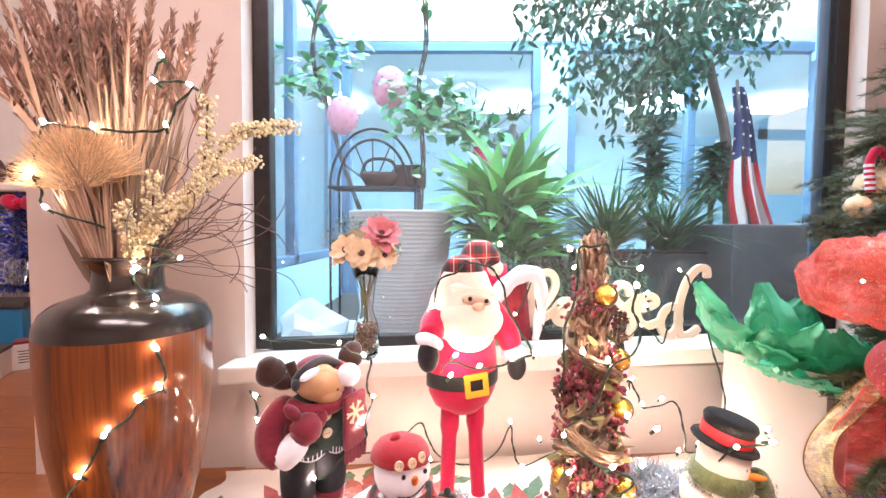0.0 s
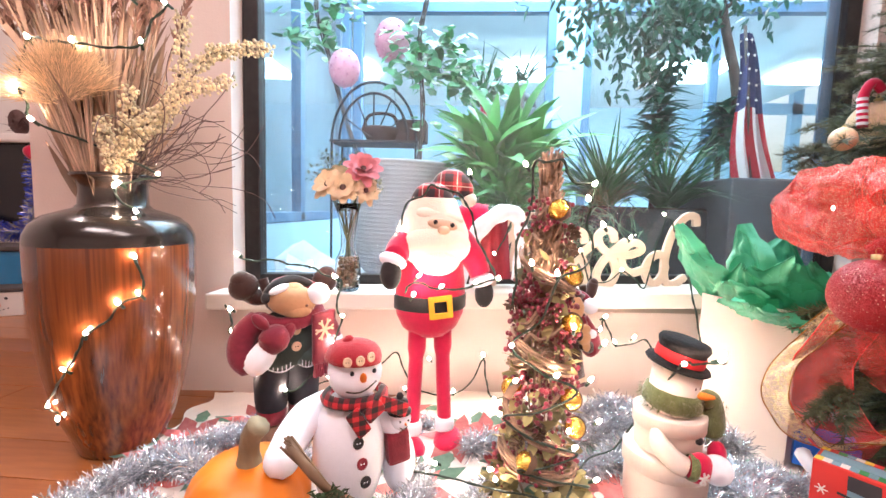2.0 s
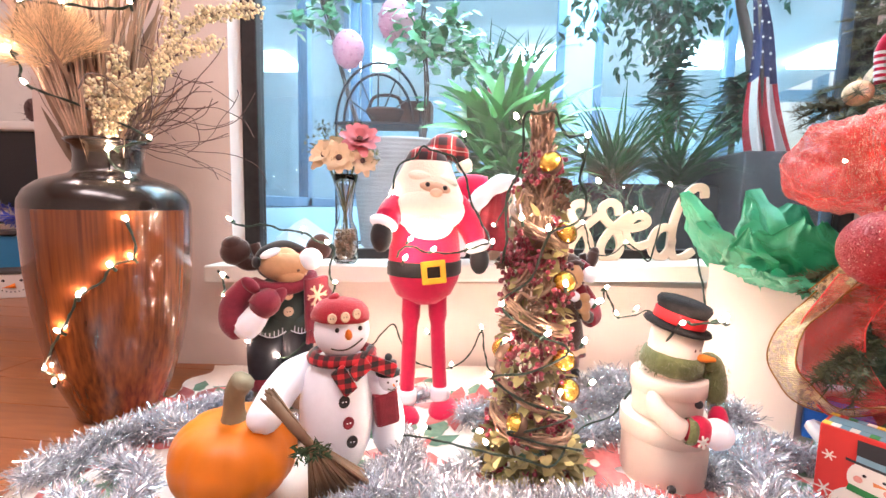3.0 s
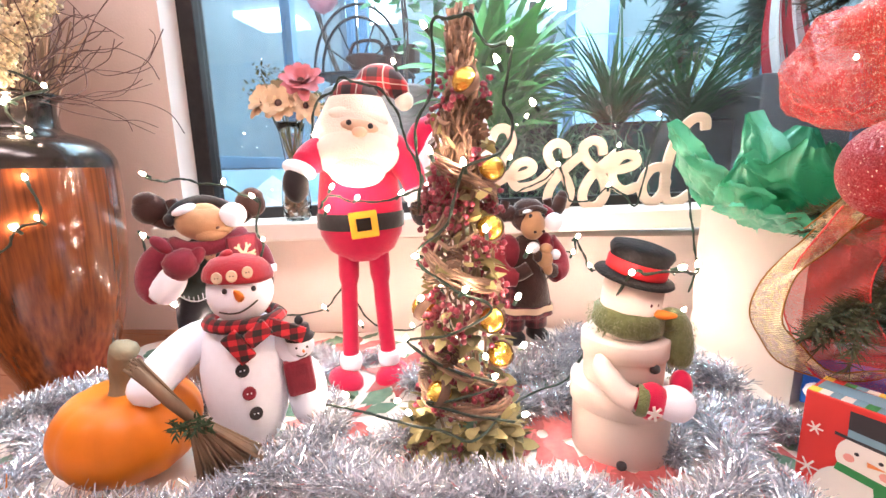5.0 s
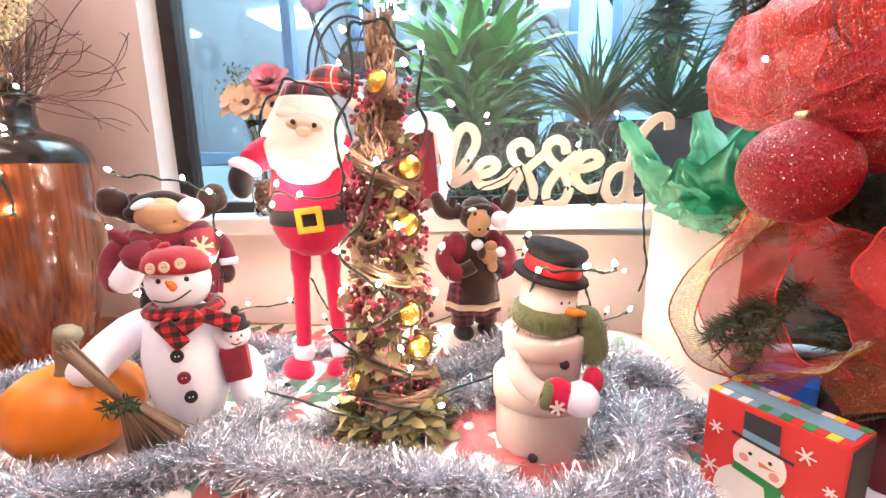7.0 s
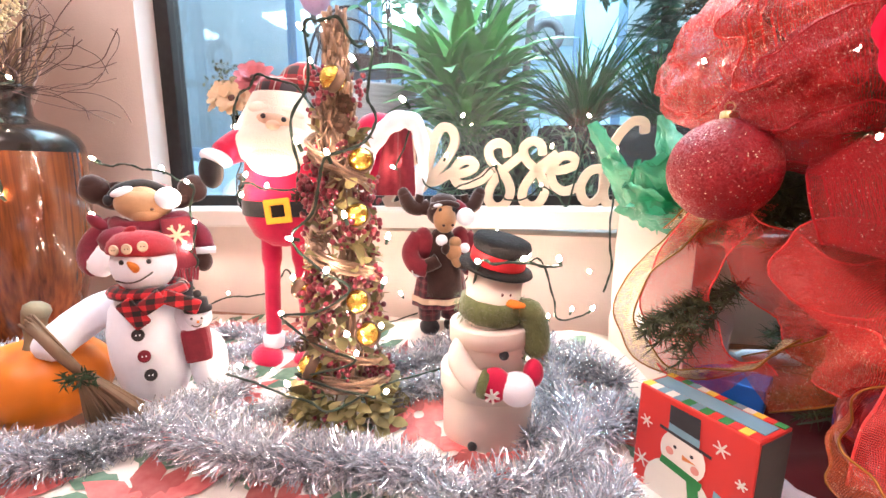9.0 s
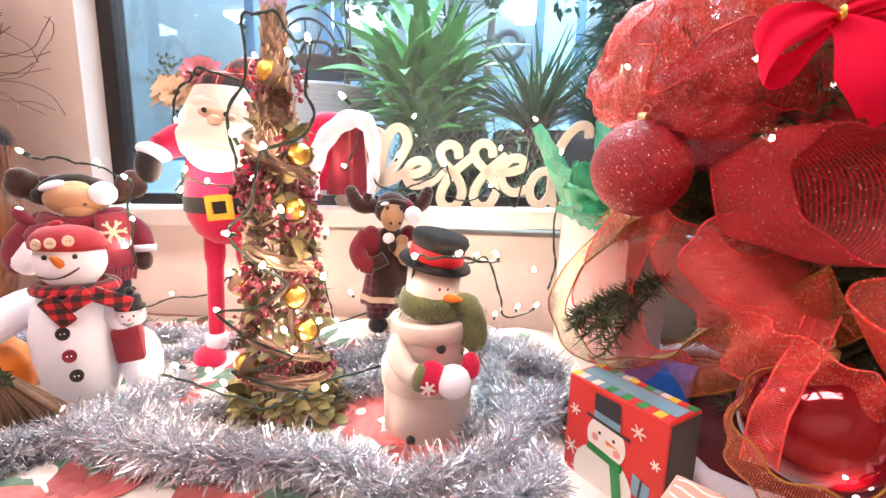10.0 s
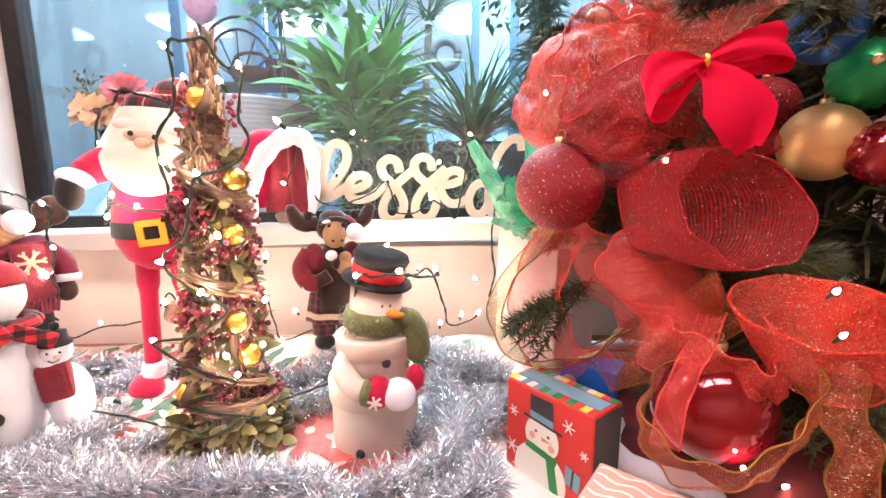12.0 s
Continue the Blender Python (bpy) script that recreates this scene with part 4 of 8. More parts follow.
def moose_gent(cx, cy, z0, h):
    """A standing plush moose in waistcoat and long scarf, one mitten raised."""
    d = MB()
    PL, MZ, CO, VE, TR, WH, BU, BK, SH = range(9)

    def P(x, y, z):
        return (cx + x * h, cy + y * h, z0 + z * h)

    def L(*v):
        return tuple(q * h for q in v)
    for s in (-1, 1):
        d.tube(spline([P(s * 0.075, 0.0, 0.52), P(s * 0.088, -0.01, 0.36), P(s * 0.088, -0.01, 0.20)], 4), [0.088 * h, 0.092 * h, 0.094 * h, 0.094 * h, 0.094 * h, 0.092 * h, 0.090 * h, 0.086 * h, 0.07 * h], TR, 16)
        d.lathe([(0.060 * h, 0.14 * h), (0.078 * h, 0.15 * h), (0.082 * h, 0.21 * h), (0.074 * h, 0.235 * h), (0.05 * h, 0.235 * h)], P(s * 0.088, -0.01, 0), CO, 16)
        d.ell(P(s * 0.092, -0.045, 0.068), L(0.078, 0.115, 0.068), SH)
        d.ell(P(s * 0.092, -0.01, 0.12), L(0.062, 0.062, 0.06), SH)
        d.ell(P(s * 0.135, 0.03, 0.64), L(0.085, 0.11, 0.13), CO, rot3(0, s * 5, 0))
    d.ell(P(0, 0.0, 0.61), L(0.165, 0.185, 0.165), VE, n=(22, 14))
    for s in (-1, 1):
        d.ell(P(s * 0.075, -0.03, 0.535), L(0.095, 0.155, 0.075), VE, rot3(0, s * -16, 0))
    # head with a broad muzzle
    d.ell(P(0, 0.0, 0.845), L(0.125, 0.12, 0.095), PL)
    d.ell(P(-0.005, -0.125, 0.850), L(0.132, 0.095, 0.086), MZ, rot3(0, 8, 0), n=(20, 14))
    d.ell(P(0.01, -0.145, 0.805), L(0.085, 0.075, 0.055), MZ, rot3(0, 10, 0))
    d.ell(P(-0.01, -0.11, 0.905), L(0.075, 0.07, 0.045), MZ)
    for s in (-1, 1):
        d.ell(P(s * 0.040 + 0.005, -0.208, 0.84 - s * 0.006), L(0.011, 0.008, 0.008), SH, n=(8, 6))
        d.ell(P(s * 0.135, 0.01, 0.865), L(0.065, 0.03, 0.035), PL, rot3(0, s * -20, 0))
        d.tube(spline([P(s * 0.09, 0.0, 0.86), P(s * 0.16, 0.0, 0.855), P(s * 0.21, -0.005, 0.885)], 4), [0.040 * h] * 9, PL, 10)
        d.ell(P(s * 0.225, -0.015 if s < 0 else 0.0, 0.925), L(0.078, 0.05, 0.072), PL, rot3(0, s * 28, 0))
        d.ell(P(s * 0.238, -0.015 if s < 0 else 0.0, 0.965), L(0.055, 0.045, 0.045), PL, rot3(0, s * 10, 0))
    d.tube(spline([P(-0.105, -0.055, 0.87), P(-0.125, -0.04, 0.925), P(-0.135, -0.03, 0.965)], 4), 0.028 * h, PL, 8)
    # slouched hat with pale fur trim and a bobble
    d.ell(P(0.02, -0.01, 0.915), L(0.115, 0.09, 0.055), CO)
    d.tube(spline([P(-0.15, -0.12, 0.875), P(-0.10, -0.13, 0.94), P(0.0, -0.10, 0.965), P(0.085, -0.09, 0.935), P(0.125, -0.11, 0.90)], 4), [0.016 * h] + [0.023 * h] * 15 + [0.015 * h], BK, 10)
    d.ell(P(-0.085, -0.165, 0.925), L(0.055, 0.022, 0.022), WH, rot3(0, -22, 0))
    d.ell(P(-0.15, -0.15, 0.88), L(0.022, 0.025, 0.030), BK)
    d.tube(spline([P(0.09, -0.06, 0.92), P(0.125, -0.11, 0.90), P(0.125, -0.15, 0.895)], 4), 0.036 * h, CO, 10)
    d.ell(P(0.120, -0.185, 0.888), L(0.062, 0.058, 0.060), WH, n=(18, 12))
    # scarf
    d.tube(spline([P(-0.15, -0.06, 0.755), P(-0.08, -0.16, 0.735), P(0.04, -0.18, 0.745), P(0.14, -0.11, 0.775), P(0.16, 0.0, 0.77)], 5), 0.038 * h, CO, 10)
    d.box(P(0.150, -0.185, 0.64), L(0.150, 0.034, 0.30), CO, rot3(4, -4, 18), 0.006)
    for k in range(9):
        d.box(P(0.096 + 0.0155 * k, -0.205 + 0.005 * k, 0.462 + 0.004 * math.sin(k * 2)), L(0.011, 0.022, 0.075), CO, rot3(0, rnd(-9, 9), 18))
    fl = rot3(4, -4, 18)
    for k in range(3):
        d.box(Vector(P(0.146, -0.207, 0.690)) + fl @ Vector((0, 0, 0)), L(0.105, 0.006, 0.015), BU, fl @ rot3(0, 60 * k, 0))
    for k in range(6):
        a = radians(60 * k)
        for b in (-0.5, 0.5):
            d.box(Vector(P(0.146, -0.207, 0.690)) + fl @ Vector((math.cos(a) * 0.038 * h + math.cos(a + b) * 0.012 * h, 0, math.sin(a) * 0.038 * h + math.sin(a + b) * 0.012 * h)), L(0.026, 0.006, 0.011), BU, fl @ rot3(0, -math.degrees(a + b), 0))
    # waistcoat buttons and stitches
    for z in (0.70, 0.612):
        button(d, P(-0.002, -0.178 - 0.01 * (z < 0.65), z), 0.026 * h, (0, -1, 0.15 if z > 0.65 else -0.05), BU, BK)
    for k in range(8):
        x, z = 0.012 + 0.013 * k, 0.705 + 0.0125 * k
        d.tube([P(x, -0.178 + 0.003 * k, z), P(x - 0.012, -0.180 + 0.003 * k, z + 0.03)], 0.0010, WH, 4)
    for s in (-1, 1):
        hem = [P(s * (0.012 + 0.020 * k), -0.178 + 0.0035 * k * k * 0.42, 0.505 - 0.030 * math.sin(k / 7 * 3.0)) for k in range(8)]
        d.tube(hem, 0.0011, WH, 4)
        for q in hem[1:]:
            d.tube([q, (q[0], q[1] - 0.002, q[2] + 0.035 * h)], 0.0009, WH, 4)
    # raised arm with cuff and mitten
    d.tube(spline([P(-0.15, 0.0, 0.74), P(-0.235, -0.04, 0.66), P(-0.255, -0.10, 0.575), P(-0.215, -0.15, 0.535)], 5), [0.058 * h, 0.062 * h, 0.066 * h, 0.068 * h] + [0.070 * h] * 11 + [0.058 * h], CO, 14)
    d.tube(spline([P(-0.225, -0.15, 0.53), P(-0.185, -0.18, 0.575), P(-0.150, -0.20, 0.635)], 3), [0.060 * h, 0.066 * h, 0.066 * h, 0.066 * h, 0.064 * h, 0.062 * h, 0.054 * h], WH, 14)
    d.tube(spline([P(-0.150, -0.20, 0.625), P(-0.125, -0.215, 0.685), P(-0.135, -0.215, 0.745)], 4), [0.052 * h, 0.060 * h, 0.070 * h, 0.078 * h, 0.080 * h, 0.078 * h, 0.070 * h, 0.058 * h, 0.035 * h], CO, 14)
    d.ell(P(-0.062, -0.225, 0.705), L(0.035, 0.03, 0.055), CO, rot3(0, 38, 0))
    d.ell(P(-0.190, -0.215, 0.775), L(0.030, 0.028, 0.055), CO, rot3(0, -42, 0))
    # hanging arm
    d.tube(spline([P(0.16, 0.0, 0.73), P(0.235, -0.01, 0.66), P(0.255, -0.03, 0.58)], 5), 0.060 * h, CO, 12)
    d.tube([P(0.255, -0.03, 0.59), P(0.255, -0.035, 0.55)], [0.066 * h, 0.064 * h], WH, 14)
    d.ell(P(0.25, -0.045, 0.505), L(0.05, 0.052, 0.062), PL)
    return spin(d, cx, cy, 40)


CRIMSON = mat("crimson_knit", (0.185, 0.015, 0.032), 0.95, vary=0.2, scale=110, sheen=0.3, bump=0.5)
mats = [BROWN_FELT, TAN, CRIMSON, DARKGREEN, mat("navy_cloth", (0.02, 0.02, 0.028), 0.9, vary=0.3, scale=70), FUR_WHITE, BUTTON, FELT_BLACK]
mats.append(mat("brown_suede", (0.16, 0.09, 0.06), 0.9, vary=0.25, scale=90, sheen=0.3, bump=0.3))
solid("moose_doll", moose_gent(-0.083, 0.957, 0.016, 0.362), mats, "plush moose doll in maroon scarf, green waistcoat and dark trousers", "doll", "moose dolls")
mats = [BROWN_FELT, TAN, MAROON, BROWN_FELT, PLAIDDARK, FUR_WHITE, BUTTON, FELT_BLACK]
solid("moose_doll", moose_lady(0.505, 1.075, 0.066, 0.290), mats, "plush moose doll in a dark plaid skirt holding a small toy", "doll", "moose dolls")

# ---------------------------------------------------------------- stacked round boxes painted as a snowman
PAPER = mat("cream_paper_box", (0.72, 0.62, 0.55), 0.75, vary=0.05, scale=30, bump=0.15, bscale=300)
KNIT = mat("green_knit", (0.13, 0.15, 0.06), 0.95, vary=0.3, scale=120, sheen=0.4, bump=1.0, bscale=380)
BLACKFUR = mat("black_fuzzy_felt", (0.012, 0.011, 0.012), 0.9, vary=0.4, scale=90, sheen=0.05, bump=1.0, bscale=350, spec=0.2)
REDSATIN = mat("red_band", (0.55, 0.01, 0.02), 0.5, vary=0.1, scale=60)
SX, SY = 0.637, 0.838
stack = thing("snowman_box_stack", (SX, SY, 0.014), "three stacked round cream boxes dressed as a snowman", "gift box")
b = MB()
b.lathe([(0, 0), (0.062, 0), (0.0645, 0.003), (0.0655, 0.085)], seg=48)
b1 = part("box", b, PAPER, stack, "large round cream box")
b = MB()
b.lathe([(0.0660, 0.0755), (0.0692, 0.076), (0.0695, 0.103), (0.0685, 0.1062), (0.05, 0.1065), (0, 0.1065)], seg=48)
part("lid", b, PAPER, b1)
b = MB()
b.lathe([(0, 0.107), (0.050, 0.107), (0.0525, 0.109), (0.0535, 0.155)], seg=48)
b2 = part("box", b, PAPER, stack, "middle round cream box")
b = MB()
b.lathe([(0.0540, 0.1465), (0.0568, 0.147), (0.0570, 0.1695), (0.0560, 0.1722), (0.04, 0.1725), (0, 0.1725)], seg=48)
part("lid", b, PAPER, b2)
tilt = rot3(2, 6, 0)
b = MB()
b.lathe([(0, 0.0), (0.037, 0.0), (0.0385, 0.002), (0.0385, 0.075), (0, 0.078)], (0, 0, 0.173), seg=40, rot=tilt)
b3 = part("head_box", b, PAPER, stack, "small round cream box for the head")
f = Vector((0.5, -0.86, 0)).normalized()
b = MB()
for k in (-0.18, 0.12):
    w = Vector((math.cos(-0.95 + k), math.sin(-0.95 + k), 0))
    b.ell(tilt @ (w * 0.0385) + Vector((0.004, 0, 0.225)), (0.003, 0.003, 0.004), 0, n=(8, 6))
part("eye", b, mat("dark_brown_paint", (0.12, 0.03, 0.03), 0.5), b3)
b = MB()
nw = Vector((math.cos(-0.85), math.sin(-0.85), 0))
b.lathe([(0.0065, 0), (0.006, 0.012), (0.003, 0.024), (0, 0.026)], tilt @ (nw * 0.037) + Vector((0.004, 0, 0.212)), 0, 12, aim3((0.95, -0.4, 0.05)))
part("nose", b, ORANGE, b3, "orange carrot nose")
b = MB()
b.lathe([(0.0395, 0.0), (0.046, 0.006), (0.047, 0.018), (0.045, 0.030), (0.040, 0.034)], (0.001, 0, 0.177), 0, 40, tilt, wob=lambda a, z: 1 + 0.03 * math.sin(a * 9 + z * 200))
b.tube(spline([(0.040, -0.020, 0.195), (0.056, -0.012, 0.195), (0.066, -0.008, 0.165), (0.068, -0.010, 0.130)], 5), [0.010, 0.013, 0.015, 0.016, 0.017, 0.018, 0.018, 0.019, 0.019, 0.019, 0.019, 0.019, 0.019, 0.018, 0.016, 0.010], 0, 12)
for k in range(900):
    if k % 3:
        a, z = rnd(0, 6.28), rnd(0.181, 0.207)
        p, w = Vector((0.047 * math.cos(a), 0.047 * math.sin(a), z)), Vector((math.cos(a), math.sin(a), rnd(-0.8, 0.3)))
    else:
        a, z = rnd(0, 6.28), rnd(0.120, 0.195)
        p, w = Vector((0.066 + 0.017 * math.cos(a), -0.010 + 0.017 * math.sin(a), z)), Vector((math.cos(a), math.sin(a), -0.8))
    b.leaf(p, w + Vector((rnd(-1, 1), rnd(-1, 1), rnd(-1, 1))) * 0.6, (0, 0, 1), rnd(0.004, 0.009), 0.0013, 0, 0.3, 2)
part("scarf", b, KNIT, stack, "fuzzy moss-green scarf")
hat = MB()
ht = rot3(4, 13, 0)
hat.lathe([(0, 0), (0.048, 0), (0.051, 0.003), (0.049, 0.007), (0.0375, 0.009), (0.037, 0.030), (0.039, 0.033), (0.041, 0.040), (0.038, 0.046), (0.026, 0.049), (0, 0.049)], (0.006, 0, 0.248), 0, 40, ht,
          wob=lambda a, z: 1 + 0.04 * math.sin(a * 2 + 1) * (1 if z < 0.02 else 0.4))
hat = part("hat", hat, BLACKFUR, stack, "fuzzy black top hat")
b = MB()
b.lathe([(0.0385, 0.010), (0.0393, 0.012), (0.0391, 0.026), (0.0381, 0.028)], (0.006, 0, 0.248), 0, 40, ht)
part("hat_band", b, REDSATIN, hat, "red hat band")
WHITEPOM = FUR_WHITE
b = MB()
b.tube(spline([(-0.036, -0.036, 0.152), (-0.034, -0.052, 0.134), (-0.016, -0.066, 0.116), (-0.002, -0.070, 0.110)], 5), [0.008, 0.010, 0.012, 0.013, 0.014, 0.015, 0.016, 0.016, 0.016, 0.016, 0.016, 0.016, 0.016, 0.016, 0.016, 0.016], 0, 14)
part("arm", b, PAPER, stack, "cream felt arm")
b = MB()
b.ell((0.018, -0.070, 0.110), (0.022, 0.017, 0.024), 0, rot3(0, 10, 15))
mit = part("mitten", b, FELT_RED, stack, "red felt mitten with a white snowflake")
b = MB()
for k in range(3):
    b.box((0.018, -0.0882, 0.103), (0.020, 0.0014, 0.0032), 0, rot3(0, 60 * k + 20, 15))
part("snowflake", b, PLASTER_W, mit)
b = MB()
b.lathe([(0.018, 0), (0.020, 0.003), (0.020, 0.010), (0.018, 0.013)], (0.000, -0.071, 0.112), 0, 16, aim3((1, -0.15, -0.15)))
part("mitten_cuff", b, KNIT, mit)
b = MB()
b.ell((0.047, -0.066, 0.106), (0.024, 0.022, 0.023), 0)
part("pompom", b, WHITEPOM, stack, "white fleece muff")
b = MB()
b.ell((0.066, -0.030, 0.114), (0.014, 0.014, 0.020), 0)
part("mitten", b, FELT_RED, stack)
for w, z, r in ((-1.05, 0.142, 0.0545), (-1.72, 0.012, 0.0655)):
    b = MB()
    b.ell((math.cos(w) * r, math.sin(w) * r, z), (0.0068, 0.0068, 0.0068), 0)
    part("button", b, FELT_BLACK, stack)

# ---------------------------------------------------------------- pumpkin
PUMP = mat("pumpkin_skin", (0.66, 0.18, 0.008), 0.42, vary=0.15, scale=22, bump=0.12)
STEMM = mat("dry_stem", (0.22, 0.17, 0.10), 0.8, vary=0.35, scale=40, stretch=(1, 1, 0.15), bump=0.6)
pk = thing("pumpkin", (-0.025, 0.695, 0.014), "smooth orange pumpkin with a dry grey-brown stalk", "pumpkin")
b = MB()
prof = []
for k in range(19):
    a = math.pi * k / 18
    prof.append((0.088 * math.sin(a) ** 0.72, 0.064 - 0.064 * math.cos(a) - 0.012 * (math.exp(-((a - math.pi) / 0.45) ** 2))))
prof[0], prof[-1] = (0, 0.004), (0.0, 0.114)
b.lathe(prof, (0, 0, 0), 0, 80, wob=lambda a, z: 1 - 0.035 * abs(math.cos(a * 5)) ** 6)
part("body", b, PUMP, pk)
b = MB()
b.tube(spline([(0, 0, 0.108), (0.0, 0.0, 0.134), (0.005, -0.003, 0.158), (0.018, -0.006, 0.178)], 5), [0.023, 0.020, 0.018, 0.0165, 0.0155, 0.015, 0.0145, 0.0145, 0.0145, 0.0145, 0.015, 0.0155, 0.016, 0.0165, 0.017, 0.0175], 0, 9)
part("stem", b, STEMM, pk, "dry ridged stalk")

# ---------------------------------------------------------------- cone of twigs, berries and gilt bells
random.seed(21)
VINE = mat("twig_bark", (0.25, 0.155, 0.105), 0.55, vary=0.45, scale=60, island=True)
BERRY = mat("dark_red_berry", (0.22, 0.030, 0.050), 0.40, vary=0.3, scale=60, island=True)
OLIVE = mat("olive_leaf", (0.235, 0.20, 0.085), 0.7, vary=0.3, scale=50, island=True)
GOLD = mat("gold_foil", (0.90, 0.60, 0.13), 0.27, metal=1.0, vary=0.2, scale=60, bump=1.0, bscale=190)
CONE = mat("pine_cone", (0.10, 0.055, 0.035), 0.8, vary=0.4, scale=60, island=True)
TX, TY = 0.415, 0.825


def cone_r(z):
    return 0.038 * max(0.0, 1 - z / 0.60) ** 0.8 + 0.013 + 0.022 * math.exp(-z / 0.035)


def outer_r(z):
    return 0.060 * (1 - z / 0.60) ** 0.9 + 0.017


def on_cone(a, z, out=0.0):
    r = cone_r(z) + out
    return Vector((r * math.cos(a), r * math.sin(a), z))


tree = thing("twig_cone_tree", (TX, TY, 0.01), "slim twig cone tree with berries, olive leaves and gilt baubles", "christmas decoration")
v = MB()
for i in range(24):
    a, z = rnd(0, 6.28), rnd(0.0, 0.45)
    pitch = rnd(0.03, 0.12) * random.choice((1, 1, -1))
    line = []
    for k in range(16):
        zz = min(max(z + pitch * k * 0.12 + rnd(-0.003, 0.003), 0.005), 0.575)
        line.append(on_cone(a + k * 0.28, zz, rnd(-0.012, 0.006)))
    v.tube(line, rnd(0.0011, 0.0026), 0, 4)
for i in range(10):
    a = rnd(0, 6.28)
    line = [on_cone(a + k * 0.12, 0.585 * k / 9, rnd(-0.022, -0.006)) for k in range(10)]
    v.tube(line, rnd(0.0015, 0.003), 0, 4)
for i in range(7):
    a, z = rnd(0, 6.28), rnd(0.04, 0.36)
    line = [on_cone(a + k * 0.30, z + 0.010 * k * rnd(0.8, 1.1), 0.006 + rnd(0, 0.006)) for k in range(14)]
    v.tube(spline(line, 2), rnd(0.0022, 0.0034), 0, 5)
for a0, z0, turn in ((2.7, 0.185, -0.085), (2.9, 0.300, -0.07), (2.7, 0.440, -0.075), (2.9, 0.105, -0.04), (0.2, 0.20, 0.06)):
    for i in range(13):
        da, dz = rnd(-0.15, 0.15), rnd(-0.008, 0.008)
        line = [on_cone(a0 + da + 0.36 * k, z0 + dz + turn * k / 10 + 0.004 * math.sin(k * 0.9 + i), 0.010 + rnd(0, 0.009)) for k in range(12)]
        v.tube(spline(line, 2), rnd(0.0010, 0.0024), 0, 5)
v.tube([(0, 0, 0.36), (0.002, 0, 0.48), (-0.001, 0.001, 0.585)], [0.016, 0.0135, 0.011], 0, 9)
for i in range(420):
    a, z = rnd(0, 6.28), rnd(0.40, 0.585)
    p = on_cone(a, z, -0.004)
    v.tube([p, p + Vector((rnd(-1, 1) * 0.007, rnd(-1, 1) * 0.007, rnd(0.008, 0.024)))], rnd(0.0014, 0.0030), 0, 4)
tagged(part("vines", v, VINE, tree, "bare brown twigs wound into a cone"), kind="stuff")
v = MB()
for i in range(84):
    a, z = rnd(0, 6.28), rnd(0.02, 0.55)
    if rnd(0, 1) < 0.55:
        z = random.choice((rnd(0.30, 0.40), rnd(0.30, 0.40), rnd(0.19, 0.25), rnd(0.05, 0.085), rnd(0.05, 0.085)))
    for k in range(13):
        q = on_cone(a, z, 0.008) + Vector((rnd(-1, 1), rnd(-1, 1), rnd(-1, 1))) * 0.016
        v.ell(q, rnd(0.0028, 0.0048), 0, n=(7, 5))
tagged(part("berry_cluster", v, BERRY, tree, "clusters of dark red berries"), kind="stuff")
v = MB()
for i in range(470):
    z = rnd(0.09, 0.30) if i > 330 else rnd(0.30, 0.46) if i > 270 else rnd(0.004, 0.062)
    a = rnd(0, 6.28)
    p = on_cone(a, z, rnd(-0.004, 0.016 if z < 0.07 else 0.004))
    w = Vector((math.cos(a), math.sin(a), rnd(-0.3, 0.9)))
    v.leaf(p, w + Vector((rnd(-1, 1), rnd(-1, 1), rnd(-1, 1))) * 0.8, (rnd(-1, 1), rnd(-1, 1), 1), rnd(0.020, 0.032), rnd(0.014, 0.022), 0, 0.25, 4, lambda t: math.sin(math.pi * (0.12 + 0.86 * t)) ** 0.65)
tagged(part("leaf_cluster", v, OLIVE, tree, "olive green leaves"), kind="stuff")
for a, z in ((-1.25, 0.505), (-0.62, 0.325), (-2.6, 0.215), (-0.75, 0.205), (-1.95, 0.108), (-0.55, 0.155), (-0.35, 0.40)):
    v = MB()
    p = on_cone(a, z, 0.008 + 0.6 * (outer_r(z) - cone_r(z)))
    v.ell(p, 0.017, 0, n=(16, 12))
    ball = part("bauble", v, GOLD, tree, "crinkled gold foil bauble")
    v = MB()
    q = Vector((-math.cos(a - 0.9), -math.sin(a - 0.9), -0.45)).normalized()
    v.lathe([(0.0145, 0.0), (0.018, 0.006), (0.0185, 0.014), (0.017, 0.0145), (0.015, 0.008), (0.008, -0.002)], p + q * 0.010, 0, 16, aim3(-q))
    part("bauble_cup", v, CONE, ball, "brown seed-pod cup")
for a, z in ((-1.0, 0.455), (-0.9, 0.48), (-1.6, 0.30), (-2.4, 0.02), (-1.1, 0.015), (-1.7, 0.17), (-2.8, 0.36), (-2.2, 0.145)):
    v = MB()
    p, w = on_cone(a, z, 0.012), Vector((math.cos(a), math.sin(a), -0.6)).normalized()
    q = aim3(w)
    for k in range(36):
        b, h = k * 2.4, k / 36
        r = 0.011 * math.sin(math.pi * (0.15 + 0.8 * h))
        v.leaf(p + q @ Vector((r * math.cos(b) * 0.5, r * math.sin(b) * 0.5, h * 0.026)), q @ Vector((math.cos(b), math.sin(b), 0.5)), q @ Vector((0, 0, 1)), 0.009, 0.008, 0, -0.1, 2)
    part("pine_cone", v, CONE, tree)

# ---------------------------------------------------------------- script word sign on the sill
PALEWOOD = mat("pale_cut_wood", (0.68, 0.55, 0.43), 0.7, vary=0.1, scale=30, stretch=(1, 8, 8), bump=0.1)


def sill_front(x):
    return 1.125 + 0.10 * (x + 0.34)


